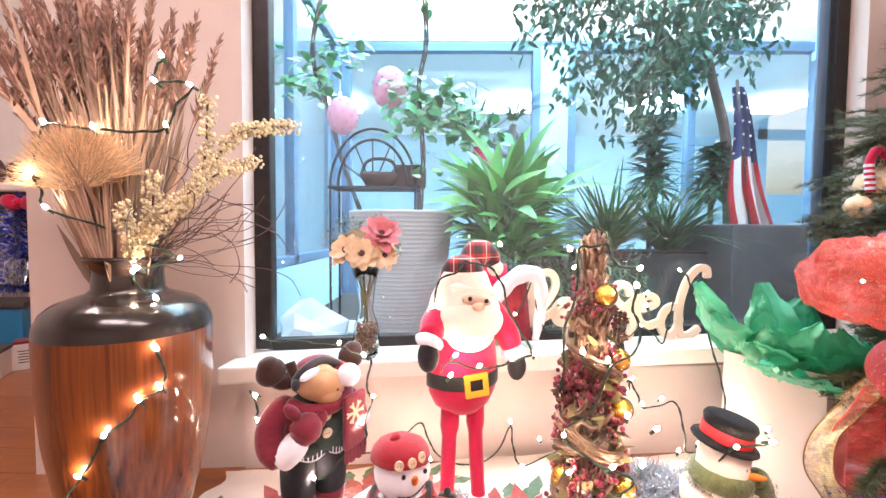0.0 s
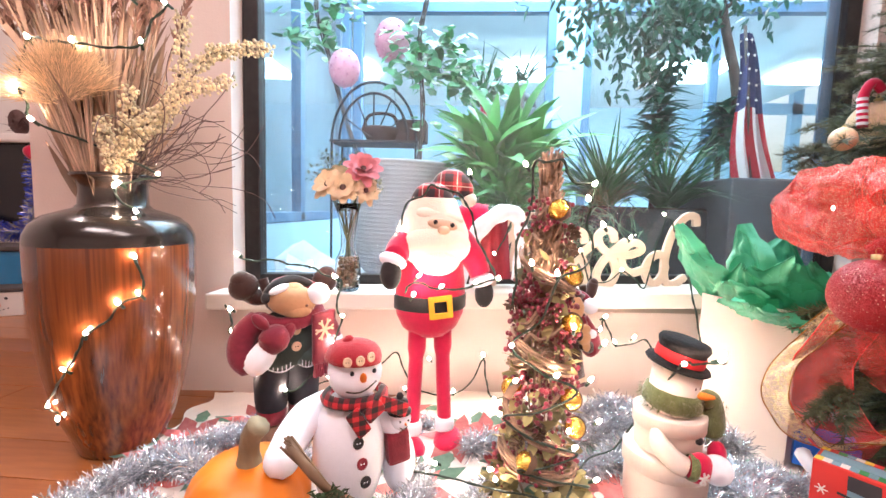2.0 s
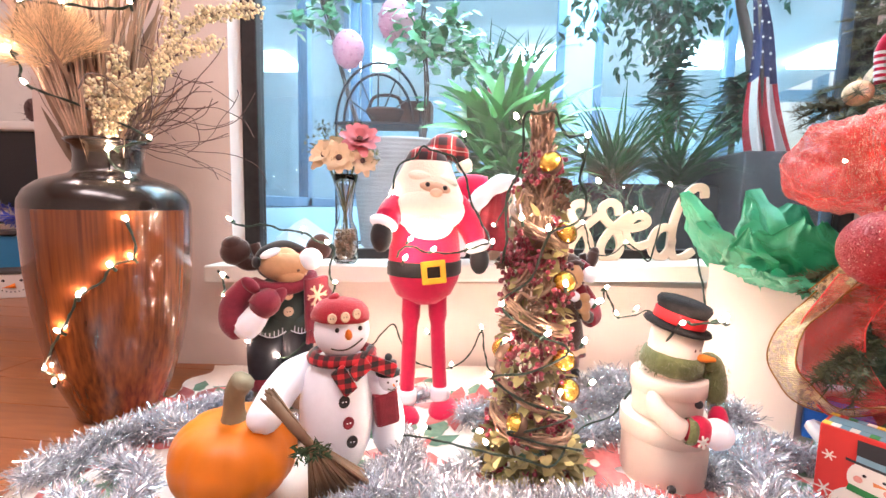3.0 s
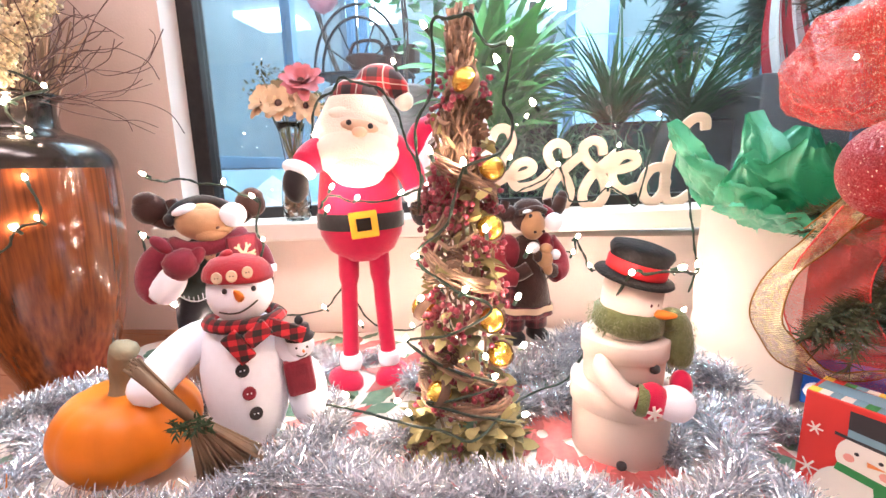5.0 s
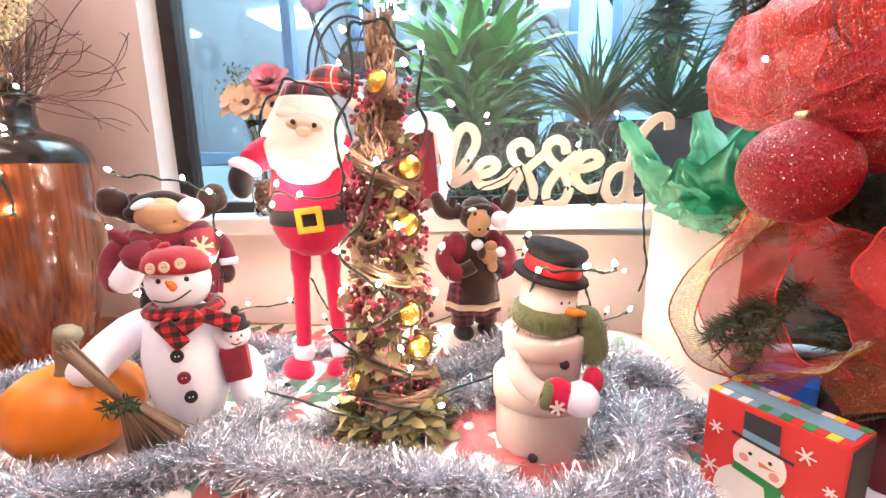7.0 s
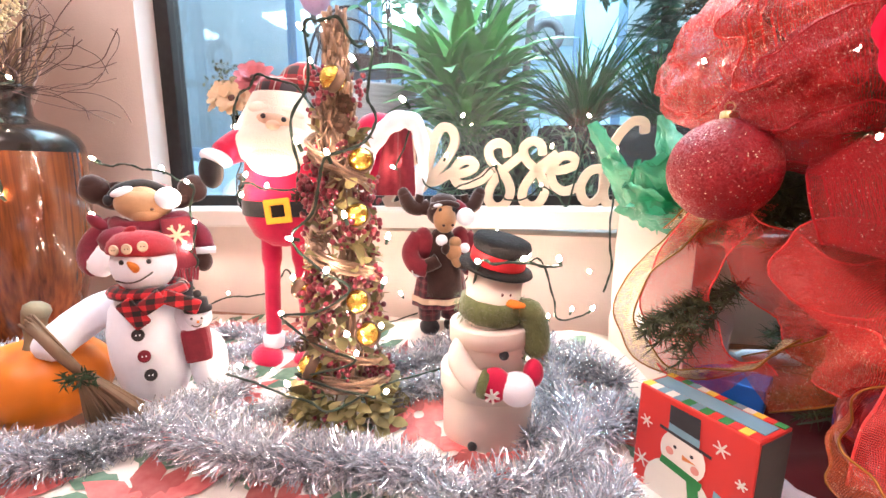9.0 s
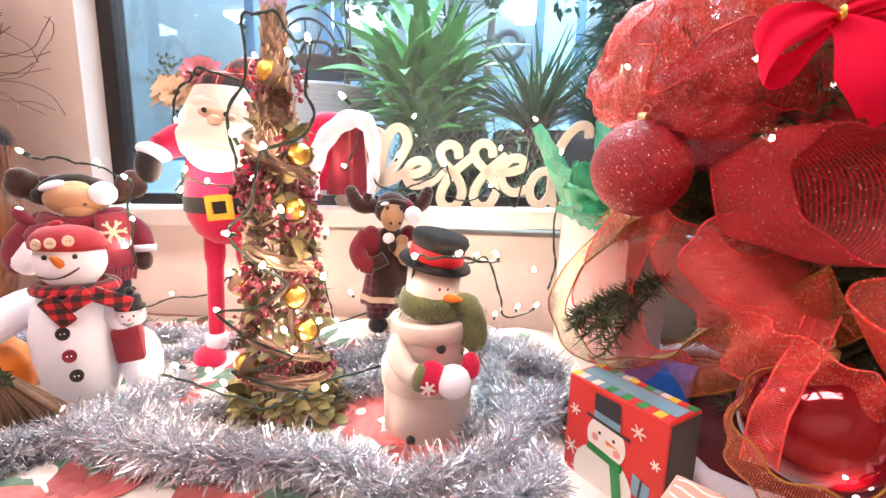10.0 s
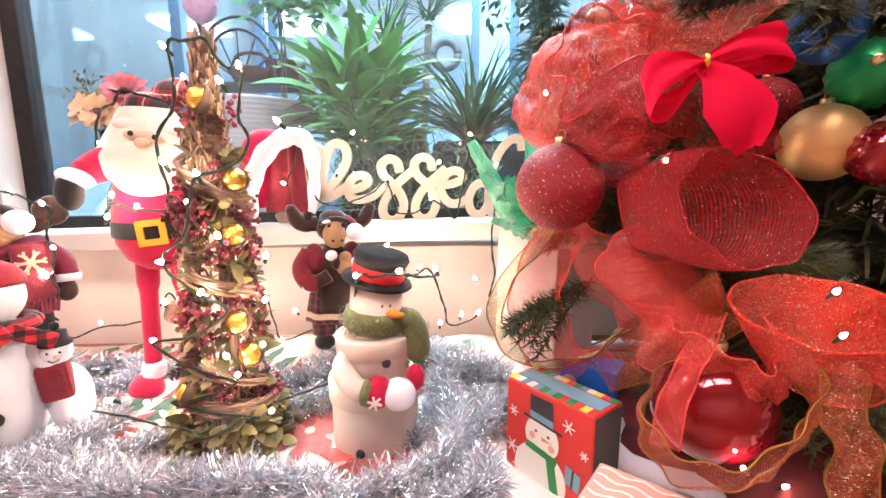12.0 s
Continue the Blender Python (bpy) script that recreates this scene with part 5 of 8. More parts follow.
def sill_top(x):
    return 0.285 + 0.024 * (x + 0.34)


def stroke(mb, pts, w):
    line = [Vector((p[0], 0, p[1])) for p in pts]
    line = spline(line, 7)
    rows, n = [], len(line)
    for j, p in enumerate(line):
        t = (line[min(j + 1, n - 1)] - line[max(j - 1, 0)]).normalized()
        s = Vector((-t.z, 0, t.x))
        k = w * (0.72 if j in (0, n - 1) else 1.0)
        q = []
        for u, yy in ((-1, -0.0055), (-0.86, -0.007), (0.86, -0.007), (1, -0.0055), (1, 0.0055), (0.86, 0.007), (-0.86, 0.007), (-1, 0.0055), (-1, -0.0055)):
            r = p + s * k * u
            q.append((r.x, r.y + yy, r.z))
        rows.append(q)
    mb.sheet(rows, 0, False)
    m = len(rows[0])
    k0 = len(mb.v) - m * n
    mb.f += [[k0 + i for i in range(m - 1)], [k0 + (n - 1) * m + i for i in range(m - 1)][::-1]]
    for _ in range(2):
        mb.m.append(0), mb.s.append(False), mb.uv.append([(0, 0)] * (m - 1))


S1 = [(540, 278), (532, 235), (500, 218), (468, 245), (480, 295), (530, 350), (555, 420), (535, 475), (500, 488), (472, 460), (476, 410), (510, 350), (560, 300), (596, 268)]
LETTERS = {
    "B": [[(205, 160), (150, 270), (100, 390), (62, 470)], [(75, 290), (100, 215), (160, 160), (222, 165), (232, 215), (190, 275), (125, 310), (160, 345), (168, 410), (130, 470), (80, 482), (55, 440)]],
    "l": [[(135, 478), (210, 400), (290, 300), (335, 215), (318, 155), (275, 158), (245, 240), (230, 340), (245, 380), (290, 362), (335, 330)]],
    "e": [[(318, 352), (380, 340), (414, 315), (395, 288), (355, 298), (333, 345), (352, 388), (398, 390), (440, 372), (480, 330)]],
    "s": [S1],
    "t": [[(x + 131, z - 4) for x, z in S1]],
    "f": [[(672, 330), (740, 335), (792, 312), (778, 280), (738, 282), (706, 330), (716, 390), (756, 422), (812, 405)]],
    "d": [[(908, 362), (882, 332), (842, 346), (818, 400), (828, 452), (860, 474), (892, 442), (908, 380)], [(1030, 195), (1024, 152), (985, 148), (938, 205), (908, 300), (900, 400), (912, 468), (950, 476), (1000, 440)]],
}
sign = thing("word_sign", (0, 0, 0), "pale wooden script sign reading Blessed on the window sill", "sign")
for k, strokes in LETTERS.items():
    mb = MB()
    for pts in strokes:
        stroke(mb, [(0.289 + (x - 40) * 0.000632, 0.288 + (490 - z) * 0.000575 + 0.024 * (x - 40) * 0.000632) for x, z in pts], 0.0108)
    mb.v = [(x, y + sill_front(x) + 0.11, z + sill_top(x) - 0.292 - 0.024 * (x - 0.289) + 0.002) for x, y, z in mb.v]
    part("letter", mb, PALEWOOD, sign)

# ---------------------------------------------------------------- red cap with fleece brim leaning on the sill
cap = thing("red_fleece_cap", (0.343, 1.245, sill_top(0.34)), "red felt cap with a wide white fleece brim", "hat")
v = MB()
v.tube(spline([(-0.062, 0.022, 0.04), (-0.066, 0.024, 0.09), (-0.078, 0.022, 0.145), (-0.062, 0.018, 0.190), (-0.010, 0.016, 0.195)], 5),
       [0.026 + 0.014 * math.sin(k / 20 * 3.0) for k in range(21)], 0, 18)
part("crown", v, FELT_RED, cap)
v = MB()
arch = spline([(-0.082, -0.030, 0.022), (-0.070, -0.036, 0.085), (-0.046, -0.040, 0.140), (-0.012, -0.040, 0.182), (0.028, -0.036, 0.205), (0.060, -0.028, 0.198), (0.074, -0.020, 0.160), (0.074, -0.012, 0.100), (0.064, -0.008, 0.030)], 6)
v.tube(arch, [0.021 + 0.002 * math.sin(k * 0.9) - 0.010 * max(0, k - 26) / 22 for k in range(len(arch))], 0, 16)
part("brim", v, FUR_WHITE, cap, "thick white fleece brim")
v = MB()
rows = []
for j in range(9):
    t = j / 8
    rows.append([(-0.050 + 0.040 * t + (0.105 - 0.055 * t) * i / 8, -0.004 - 0.012 * math.sin(i * 1.2 + t * 2), 0.032 + 0.165 * t) for i in range(9)])
v.sheet(rows)
part("lining", v, MAROON, cap, "dark red lining")

# ---------------------------------------------------------------- glass vase with silk flowers
fx, fy = -0.024, 1.195
gv = thing("flower_vase", (fx, fy, sill_top(fx)), "clear glass bud vase of pebbles holding silk flowers", "vase")
v = MB()
v.lathe([(0, 0.002), (0.026, 0.002), (0.031, 0.01), (0.033, 0.05), (0.030, 0.085), (0.019, 0.11), (0.017, 0.125), (0.020, 0.16), (0.026, 0.20), (0.032, 0.225), (0.030, 0.226), (0.024, 0.20), (0.018, 0.16),
         (0.015, 0.125), (0.017, 0.11), (0.027, 0.085), (0.030, 0.05), (0.028, 0.012), (0, 0.008)], seg=32)
glass = part("glass", v, CLEAR, gv)
glass.visible_shadow = False
PEB = mat("brown_pebble", (0.20, 0.12, 0.07), 0.5, vary=0.5, scale=40, island=True)
v = MB()
for i in range(420):
    z = rnd(0.014, 0.088)
    a, r = rnd(0, 6.28), 0.0265 * math.sqrt(rnd(0, 1))
    v.ell((r * math.cos(a), r * math.sin(a), z), (rnd(0.003, 0.005), rnd(0.003, 0.005), 0.003), 0, n=(6, 4))
tagged(part("pebbles", v, PEB, gv), kind="stuff")
STEMG = mat("green_stem", (0.08, 0.08, 0.03), 0.7)
PETY = mat("cream_yellow_petal", (0.78, 0.58, 0.38), 0.75, vary=0.15, scale=40, sheen=0.2)
PETP = mat("pink_petal", (0.66, 0.20, 0.23), 0.75, vary=0.25, scale=40, sheen=0.2)
FILL = mat("dull_filler_leaf", (0.16, 0.15, 0.06), 0.8, vary=0.4, scale=60, island=True)


def flower(parent, at, way, r, petal, heart, layers):
    q = aim3(way)
    head = MB()
    for ly in range(layers):
        for k in range(9):
            a = k * 6.283 / 9 + ly * 0.4 + rnd(-0.1, 0.1)
            lift = 0.35 + 0.5 * ly
            head.leaf(Vector(at) + q @ Vector((0.004 * math.cos(a), 0.004 * math.sin(a), 0.003 * ly)), q @ Vector((math.cos(a), math.sin(a), lift)), q @ Vector((0, 0, 1)),
                      r * (1 - 0.2 * ly) * rnd(0.9, 1.1), r * 0.62, 0, rnd(0.05, 0.3), 4, lambda t: math.sin(math.pi * (0.1 + 0.82 * t)) ** 0.6, 0.25)
    f_ = part("flower", head, petal, parent)
    core = MB()
    core.ell(Vector(at) + q @ Vector((0, 0, 0.006)), r * 0.2, 0, n=(8, 6))
    part("flower_heart", core, heart, f_)


for at, way, r, pm, ly in (((-0.045, -0.02, 0.270), (-0.35, -1, 0.5), 0.040, PETY, 2), ((-0.005, -0.03, 0.262), (0.1, -1, 0.4), 0.042, PETY, 2), ((0.045, -0.01, 0.258), (0.6, -0.8, 0.2), 0.034, PETY, 2),
                           ((0.038, -0.005, 0.308), (0.3, -0.9, 0.7), 0.046, PETP, 3), ((-0.03, 0.03, 0.29), (-0.2, 0.5, 0.9), 0.04, PETY, 2)):
    flower(gv, at, way, r, pm, TWIG, ly)
    v = MB()
    v.tube(spline([(rnd(-0.01, 0.01), rnd(-0.01, 0.01), 0.02), (0.0, 0.0, 0.14), at], 5), 0.002, 0, 5)
    part("stem", v, STEMG, gv)
v = MB()
for c in ((-0.06, 0.0, 0.335), (-0.085, 0.0, 0.30), (-0.03, 0.02, 0.33), (-0.05, 0.0, 0.29), (0.02, 0.02, 0.34), (0.07, 0.0, 0.27)):
    for i in range(45):
        p = Vector(c) + Vector((rnd(-1, 1), rnd(-1, 1), rnd(-1, 1))) * 0.018
        v.leaf(p, (rnd(-1, 1), rnd(-1, 1), rnd(-0.5, 1)), (0, 0, 1), rnd(0.008, 0.014), 0.006, 0, 0.2, 2)
    v.tube(spline([(0, 0, 0.12), (c[0] * 0.5, c[1], 0.24), c], 4), 0.0014, 0, 4)
tagged(part("filler", v, FILL, gv, "dull green filler sprigs"), kind="stuff")

# ---------------------------------------------------------------- paper bag with green tissue
BAGP = mat("white_kraft_paper", (0.70, 0.61, 0.55), 0.6, vary=0.04, scale=12, bump=0.35, bscale=26)
TISSUE = mat("green_tissue", (0.03, 0.42, 0.21), 0.6, vary=0.2, scale=20, bump=0.9, bscale=45, trans=0.25)
bag = thing("gift_bag", (0.845, 1.165, 0.012), "white paper gift bag stuffed with green tissue paper", "gift bag")
ux = Vector((0.445, -0.895, 0)).normalized()
uy = Vector((0.895, 0.445, 0)).normalized()
W_B, D_B, H_B = 0.205, 0.09, 0.318


def bag_at(a, b, z):
    return ux * a + uy * b + Vector((0, 0, z))


def bag_face(name, p0, p1, bulge):
    mb, rows = MB(), []
    for j in range(13):
        k = j / 12
        row = []
        for i in range(9):
            s = i / 8
            p = Vector(p0).lerp(Vector(p1), s)
            nrm = Vector((p1[1] - p0[1], -(p1[0] - p0[0]), 0)).normalized()
            off = bulge * math.sin(math.pi * s) * (0.3 + 0.7 * k) + 0.003 * noise.noise(Vector((s * 4, k * 5, p0[0] * 9)))
            if j == 4:
                off -= 0.003
            q = p + nrm * off
            row.append((q.x, q.y, k * H_B))
        rows.append(row)
    mb.sheet(rows)
    return part(name, mb, BAGP, bag)


c0, c1, c2, c3 = bag_at(0, 0, 0), bag_at(W_B, 0, 0), bag_at(W_B, D_B, 0), bag_at(0, D_B, 0)
bag_face("front_panel", c0, c1, 0.006)
bag_face("side_panel", c1, c2, -0.012)
bag_face("back_panel", c2, c3, 0.004)
bag_face("side_panel", c3, c0, -0.012)
v = MB()
v.add([c0, c1, c2, c3], [[0, 1, 2, 3]], 0, False)
part("base", v, BAGP, bag)
random.seed(8)
tis = thing("tissue_paper", (0.845, 1.165, 0.285), "crumpled green tissue paper in the bag", "tissue paper")
for k, (a, b, tipa, tipb, tz, w) in enumerate(((0.01, 0.02, -0.045, -0.06, 0.20, 0.09), (0.04, 0.02, -0.01, -0.05, 0.13, 0.10), (0.09, 0.03, 0.05, 0.02, 0.21, 0.11), (0.13, 0.02, 0.13, -0.07, 0.12, 0.11),
                                               (0.17, 0.03, 0.23, -0.06, 0.14, 0.12), (0.18, 0.05, 0.25, 0.03, 0.11, 0.12), (0.10, 0.04, 0.14, 0.06, 0.18, 0.12), (0.05, 0.06, 0.0, 0.09, 0.16, 0.10),
                                               (0.11, 0.01, 0.08, -0.06, 0.08, 0.12), (0.19, 0.0, 0.26, -0.05, 0.02, 0.13), (0.14, 0.0, 0.17, -0.08, 0.04, 0.12))):
    mb, rows = MB(), []
    p0, p1 = bag_at(a, b, 0.0), bag_at(tipa, tipb, tz)
    side = (p1 - p0).cross(Vector((0.3, 0.2, 1))).normalized()
    nrm = side.cross(p1 - p0).normalized()
    for j in range(19):
        t = j / 18
        row = []
        for i in range(17):
            s = i / 16 - 0.5
            ww = w * (0.35 + 1.0 * math.sin(math.pi * min(t * 0.62 + 0.1, 1))) * (1 - 0.75 * max(0, t - 0.6) / 0.4)
            f = 0.026 * abs(noise.noise(Vector((s * 4 + k * 7, t * 3.4, k * 1.7)))) + 0.014 * abs(noise.noise(Vector((s * 8 + k * 3, t * 5, k * 0.7)))) + 0.004 * noise.noise(Vector((s * 20 + k, t * 15, k)))
            p = p0.lerp(p1, t) + side * s * ww + nrm * (f + 0.06 * s * s)
            row.append(tuple(p))
        rows.append(row)
    mb.sheet(rows)
    part("sheet", mb, TISSUE, tis)

# ---------------------------------------------------------------- gift boxes
REDBOX = mat("red_box_card", (0.62, 0.035, 0.03), 0.45, vary=0.05, scale=20, bump=0.05)
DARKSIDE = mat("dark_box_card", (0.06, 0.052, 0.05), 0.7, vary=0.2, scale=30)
WHITEINK = mat("white_ink", (0.80, 0.76, 0.70), 0.5, bump=0, vary=0.04)
BLACKINK = mat("black_ink", (0.03, 0.03, 0.035), 0.5, bump=0)
GREENINK = mat("green_ink", (0.03, 0.25, 0.07), 0.5, bump=0)
ORANGEINK = mat("orange_ink", (0.75, 0.25, 0.08), 0.5, bump=0)
BLUEINK = mat("blue_ink", (0.18, 0.33, 0.42), 0.5, bump=0)
PINKINK = mat("pink_ink", (0.75, 0.32, 0.28), 0.5, bump=0)
YELINK = mat("yellow_ink", (0.80, 0.60, 0.08), 0.5, bump=0)
ga = math.degrees(math.atan2(-0.101, 0.088))
LB, DB, HB = 0.135, 0.060, 0.135
gift = thing("gift_box", (0.834, 0.786, 0.008), "red gift box printed with a snowman in a top hat", "gift box", rz=ga)
v = MB()
v.box((LB / 2, DB / 2, HB / 2), (LB, DB, HB), 0, bev=0.0025)
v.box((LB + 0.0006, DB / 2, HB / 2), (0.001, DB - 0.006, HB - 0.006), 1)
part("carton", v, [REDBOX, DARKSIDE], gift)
v = MB()
cols = [YELINK, GREENINK, WHITEINK, REDBOX, BLUEINK]
for i in range(13):
    v.box((0.006 + 0.0102 * i, 0.009, HB + 0.0006), (0.0098, 0.014, 0.001), (i * 2 + i // 3) % 5)
    v.box((0.006 + 0.0102 * i, 0.052, HB + 0.0006), (0.0098, 0.010, 0.001), (i * 3) % 5)
v.box((0.0675, 0.031, HB + 0.0005), (0.125, 0.026, 0.0009), 4)
part("striped_lid", v, cols, gift, "lid with yellow, green, white and red stripes")


def disc(mb, x, z, rx, rz, mi, y=-0.0012, n=24, a0=0, a1=6.283):
    pts = [(x, y, z)] + [(x + rx * math.cos(a0 + (a1 - a0) * k / n), y, z + rz * math.sin(a0 + (a1 - a0) * k / n)) for k in range(n + 1)]
    mb.add(pts, [[0, k + 1, k + 2] for k in range(n)], mi, False)


def plate(mb, pts, mi, y=-0.0014):
    mb.add([(x, y, z) for x, z in pts], [list(range(len(pts)))], mi, False)


v = MB()
ink = [WHITEINK, BLACKINK, GREENINK, ORANGEINK, BLUEINK, PINKINK]
disc(v, 0.060, 0.022, 0.042, 0.040, 0, -0.0010)
disc(v, 0.062, 0.074, 0.027, 0.028, 0, -0.0012)
plate(v, [(0.032, 0.094), (0.094, 0.090), (0.094, 0.094), (0.032, 0.098)], 1, -0.0016)
plate(v, [(0.043, 0.096), (0.080, 0.094), (0.078, 0.128), (0.042, 0.128)], 1, -0.0015)
plate(v, [(0.043, 0.097), (0.080, 0.095), (0.080, 0.104), (0.043, 0.106)], 4, -0.0018)
plate(v, [(0.036, 0.052), (0.086, 0.046), (0.088, 0.056), (0.038, 0.062)], 2, -0.0016)
plate(v, [(0.070, 0.050), (0.084, 0.048), (0.092, 0.006), (0.078, 0.008)], 2, -0.0017)
plate(v, [(0.062, 0.076), (0.080, 0.073), (0.063, 0.070)], 3, -0.0016)
for x, z in ((0.053, 0.080), (0.073, 0.080)):
    disc(v, x, z, 0.0022, 0.0022, 1, -0.0016, 10)
disc(v, 0.047, 0.072, 0.005, 0.005, 5, -0.0014, 12)
disc(v, 0.078, 0.066, 0.005, 0.005, 5, -0.0014, 12)
plate(v, [(0.100, 0.058), (0.122, 0.052), (0.120, 0.028), (0.100, 0.034)], 4, -0.0014)
plate(v, [(0.110, 0.056), (0.113, 0.055), (0.111, 0.030), (0.108, 0.031)], 1, -0.0016)
for x, z, r in ((0.014, 0.092, 0.008), (0.012, 0.040, 0.011), (0.102, 0.108, 0.009), (0.125, 0.082, 0.006), (0.022, 0.015, 0.007), (0.120, 0.012, 0.008)):
    for k in range(6):
        a = k * 1.047
        plate(v, [(x + 0.0012 * math.sin(a), z - 0.0012 * math.cos(a)), (x + r * math.cos(a) + 0.001 * math.sin(a), z + r * math.sin(a) - 0.001 * math.cos(a)),
                  (x + r * math.cos(a) - 0.001 * math.sin(a), z + r * math.sin(a) + 0.001 * math.cos(a)), (x - 0.0012 * math.sin(a), z + 0.0012 * math.cos(a))], 0)
part("printed_snowman", v, ink, gift, "printed snowman, snowflakes and small parcel")
PINKBOX = mat("pink_box_card", (0.72, 0.36, 0.28), 0.5, vary=0.05, scale=20, bump=0.05)
gift2 = thing("gift_box", (0.921, 0.652, 0.008), "pink gift box printed with white wavy lines", "gift box", rz=ga + 14)
v = MB()
v.box((0.08, -0.05, 0.052), (0.16, 0.10, 0.104), 0, bev=0.003)
part("carton", v, PINKBOX, gift2)
v = MB()
for r in range(7):
    for i in range(22):
        x0, x1 = 0.004 + i * 0.0069, 0.004 + (i + 1) * 0.0069
        y0 = -0.008 - r * 0.0135
        w0, w1 = 0.003 * math.sin(i * 1.3 + r), 0.003 * math.sin((i + 1) * 1.3 + r)
        v.add([(x0, y0 + w0, 0.1048), (x1, y0 + w1, 0.1048), (x1, y0 + w1 - 0.0035, 0.1048), (x0, y0 + w0 - 0.0035, 0.1048)], [[0, 3, 2, 1]], 0, False)
        z0 = 0.095 - r * 0.0135
        v.add([(-0.0008, -0.003 - i * 0.0042, z0 + w0), (-0.0008, -0.003 - (i + 1) * 0.0042, z0 + w1), (-0.0008, -0.003 - (i + 1) * 0.0042, z0 + w1 - 0.0035), (-0.0008, -0.003 - i * 0.0042, z0 + w0 - 0.0035)],
              [[0, 1, 2, 3]], 0, False)
tagged(part("wave_print", v, WHITEINK, gift2), kind="stuff")
BLUEFOIL = mat("blue_foil", (0.03, 0.20, 0.80), 0.3, metal=0.4, vary=0.2, scale=20)
v = MB()
v.box((0, 0, 0.03), (0.10, 0.07, 0.06), 0, rot3(0, 0, -30), 0.003)
solid("foil_parcel", v, BLUEFOIL, "small parcel in shiny blue foil", "gift box", at=(1.01, 0.985, 0.022))

# ---------------------------------------------------------------- decorated fir
random.seed(31)
NEEDLE = mat("fir_needle", (0.060, 0.068, 0.024), 0.6, vary=0.4, scale=50, island=True)
BARK = mat("fir_bark", (0.07, 0.045, 0.03), 0.9, vary=0.4, scale=40, bump=0.6)
FX, FYY = 1.46, 0.93
fir = thing("christmas_tree", (FX, FYY, 0), "green artificial fir dressed with ribbons and baubles", "tree")
v = MB()
v.tube([(0, 0, 0), (0, 0, 0.8), (0, 0, 1.55)], [0.03, 0.024, 0.008], 0, 10)
part("trunk", v, BARK, fir)


def sprig(mb, base, way, length, needle=0.022, count=60):
    base, way = Vector(base), Vector(way).normalized()
    sag = Vector((0, 0, -0.12))
    for k in range(count):
        t = rnd(0.05, 1.0)
        p = base + way * length * t + sag * length * t * t
        q = (way * 0.75 + Vector((rnd(-1, 1), rnd(-1, 1), rnd(-0.8, 1))).normalized()).normalized()
        side = q.orthogonal().normalized() * 0.0012
        mb.add([p - side, p + side, p + q * needle * rnd(0.7, 1.2)], [[0, 1, 2]], 1, False)
    pts = [base + way * length * t + sag * length * t * t for t in (0, 0.35, 0.7, 1.0)]
    mb.tube(pts, [0.0014, 0.0013, 0.001, 0.0006], 0, 4)


def branch(a, z, reach, droop=-0.10, subs=9):
    mb = MB()
    way = Vector((math.cos(a), math.sin(a), droop)).normalized()
    mb.tube([(0, 0, z), Vector((0, 0, z)) + way * reach * 0.9], [0.003, 0.001], 0, 5)
    sprig(mb, Vector((0, 0, z)) + way * 0.05, way, reach * 0.75, 0.032, 320)
    for k in range(subs):
        t = 0.30 + 0.68 * k / (subs - 1)
        p = Vector((0, 0, z)) + way * reach * t
        w = (way + Vector((-way.y, way.x, 0)) * (1.2 if k % 2 else -1.2) * (1.15 - t) + Vector((0, 0, rnd(-0.25, 0.45)))).normalized()
        sprig(mb, p, w, rnd(0.09, 0.15), 0.025, 190)
    sprig(mb, Vector((0, 0, z)) + way * reach * 0.85, way, 0.12, 0.025, 170)
    part("branch", mb, [BARK, NEEDLE], fir)


for lev in range(13):
    z = 0.10 + lev * 0.105
    reach = 0.315 if z < 0.48 else 0.41 if z < 0.84 else 0.42 * (1.60 - z) / 0.8
    for k in range(14):
        a = math.pi * (0.55 + 1.1 * (k + 0.5 * (lev % 2)) / 14) + rnd(-0.1, 0.1)
        short = 0.55 if 0.26 < z < 0.68 and abs(a - 3.75) < 0.6 else 1.0
        branch(a, z + rnd(-0.03, 0.03), short * reach * rnd(0.82, 1.0), rnd(-0.2, 0.1))
inner = MB()
for k in range(9000):
    a, r, z = rnd(1.5, 5.6), 0.34 * math.sqrt(rnd(0.02, 1)), rnd(0.06, 1.5)
    r *= 1.0 - 0.32 * z if z < 0.8 else 0.74 * (1.6 - z) / 0.8
    q = Vector((math.cos(a) * r, math.sin(a) * r, z))
    inner.leaf(q, (math.cos(a) + rnd(-0.6, 0.6), math.sin(a) + rnd(-0.6, 0.6), rnd(-0.5, 0.5)), (rnd(-1, 1), rnd(-1, 1), 1), rnd(0.05, 0.09), 0.007, 0, 0.15, 2, lambda t: 1.0 - 0.6 * t)
tagged(part("inner_needles", inner, NEEDLE, fir), kind="stuff")
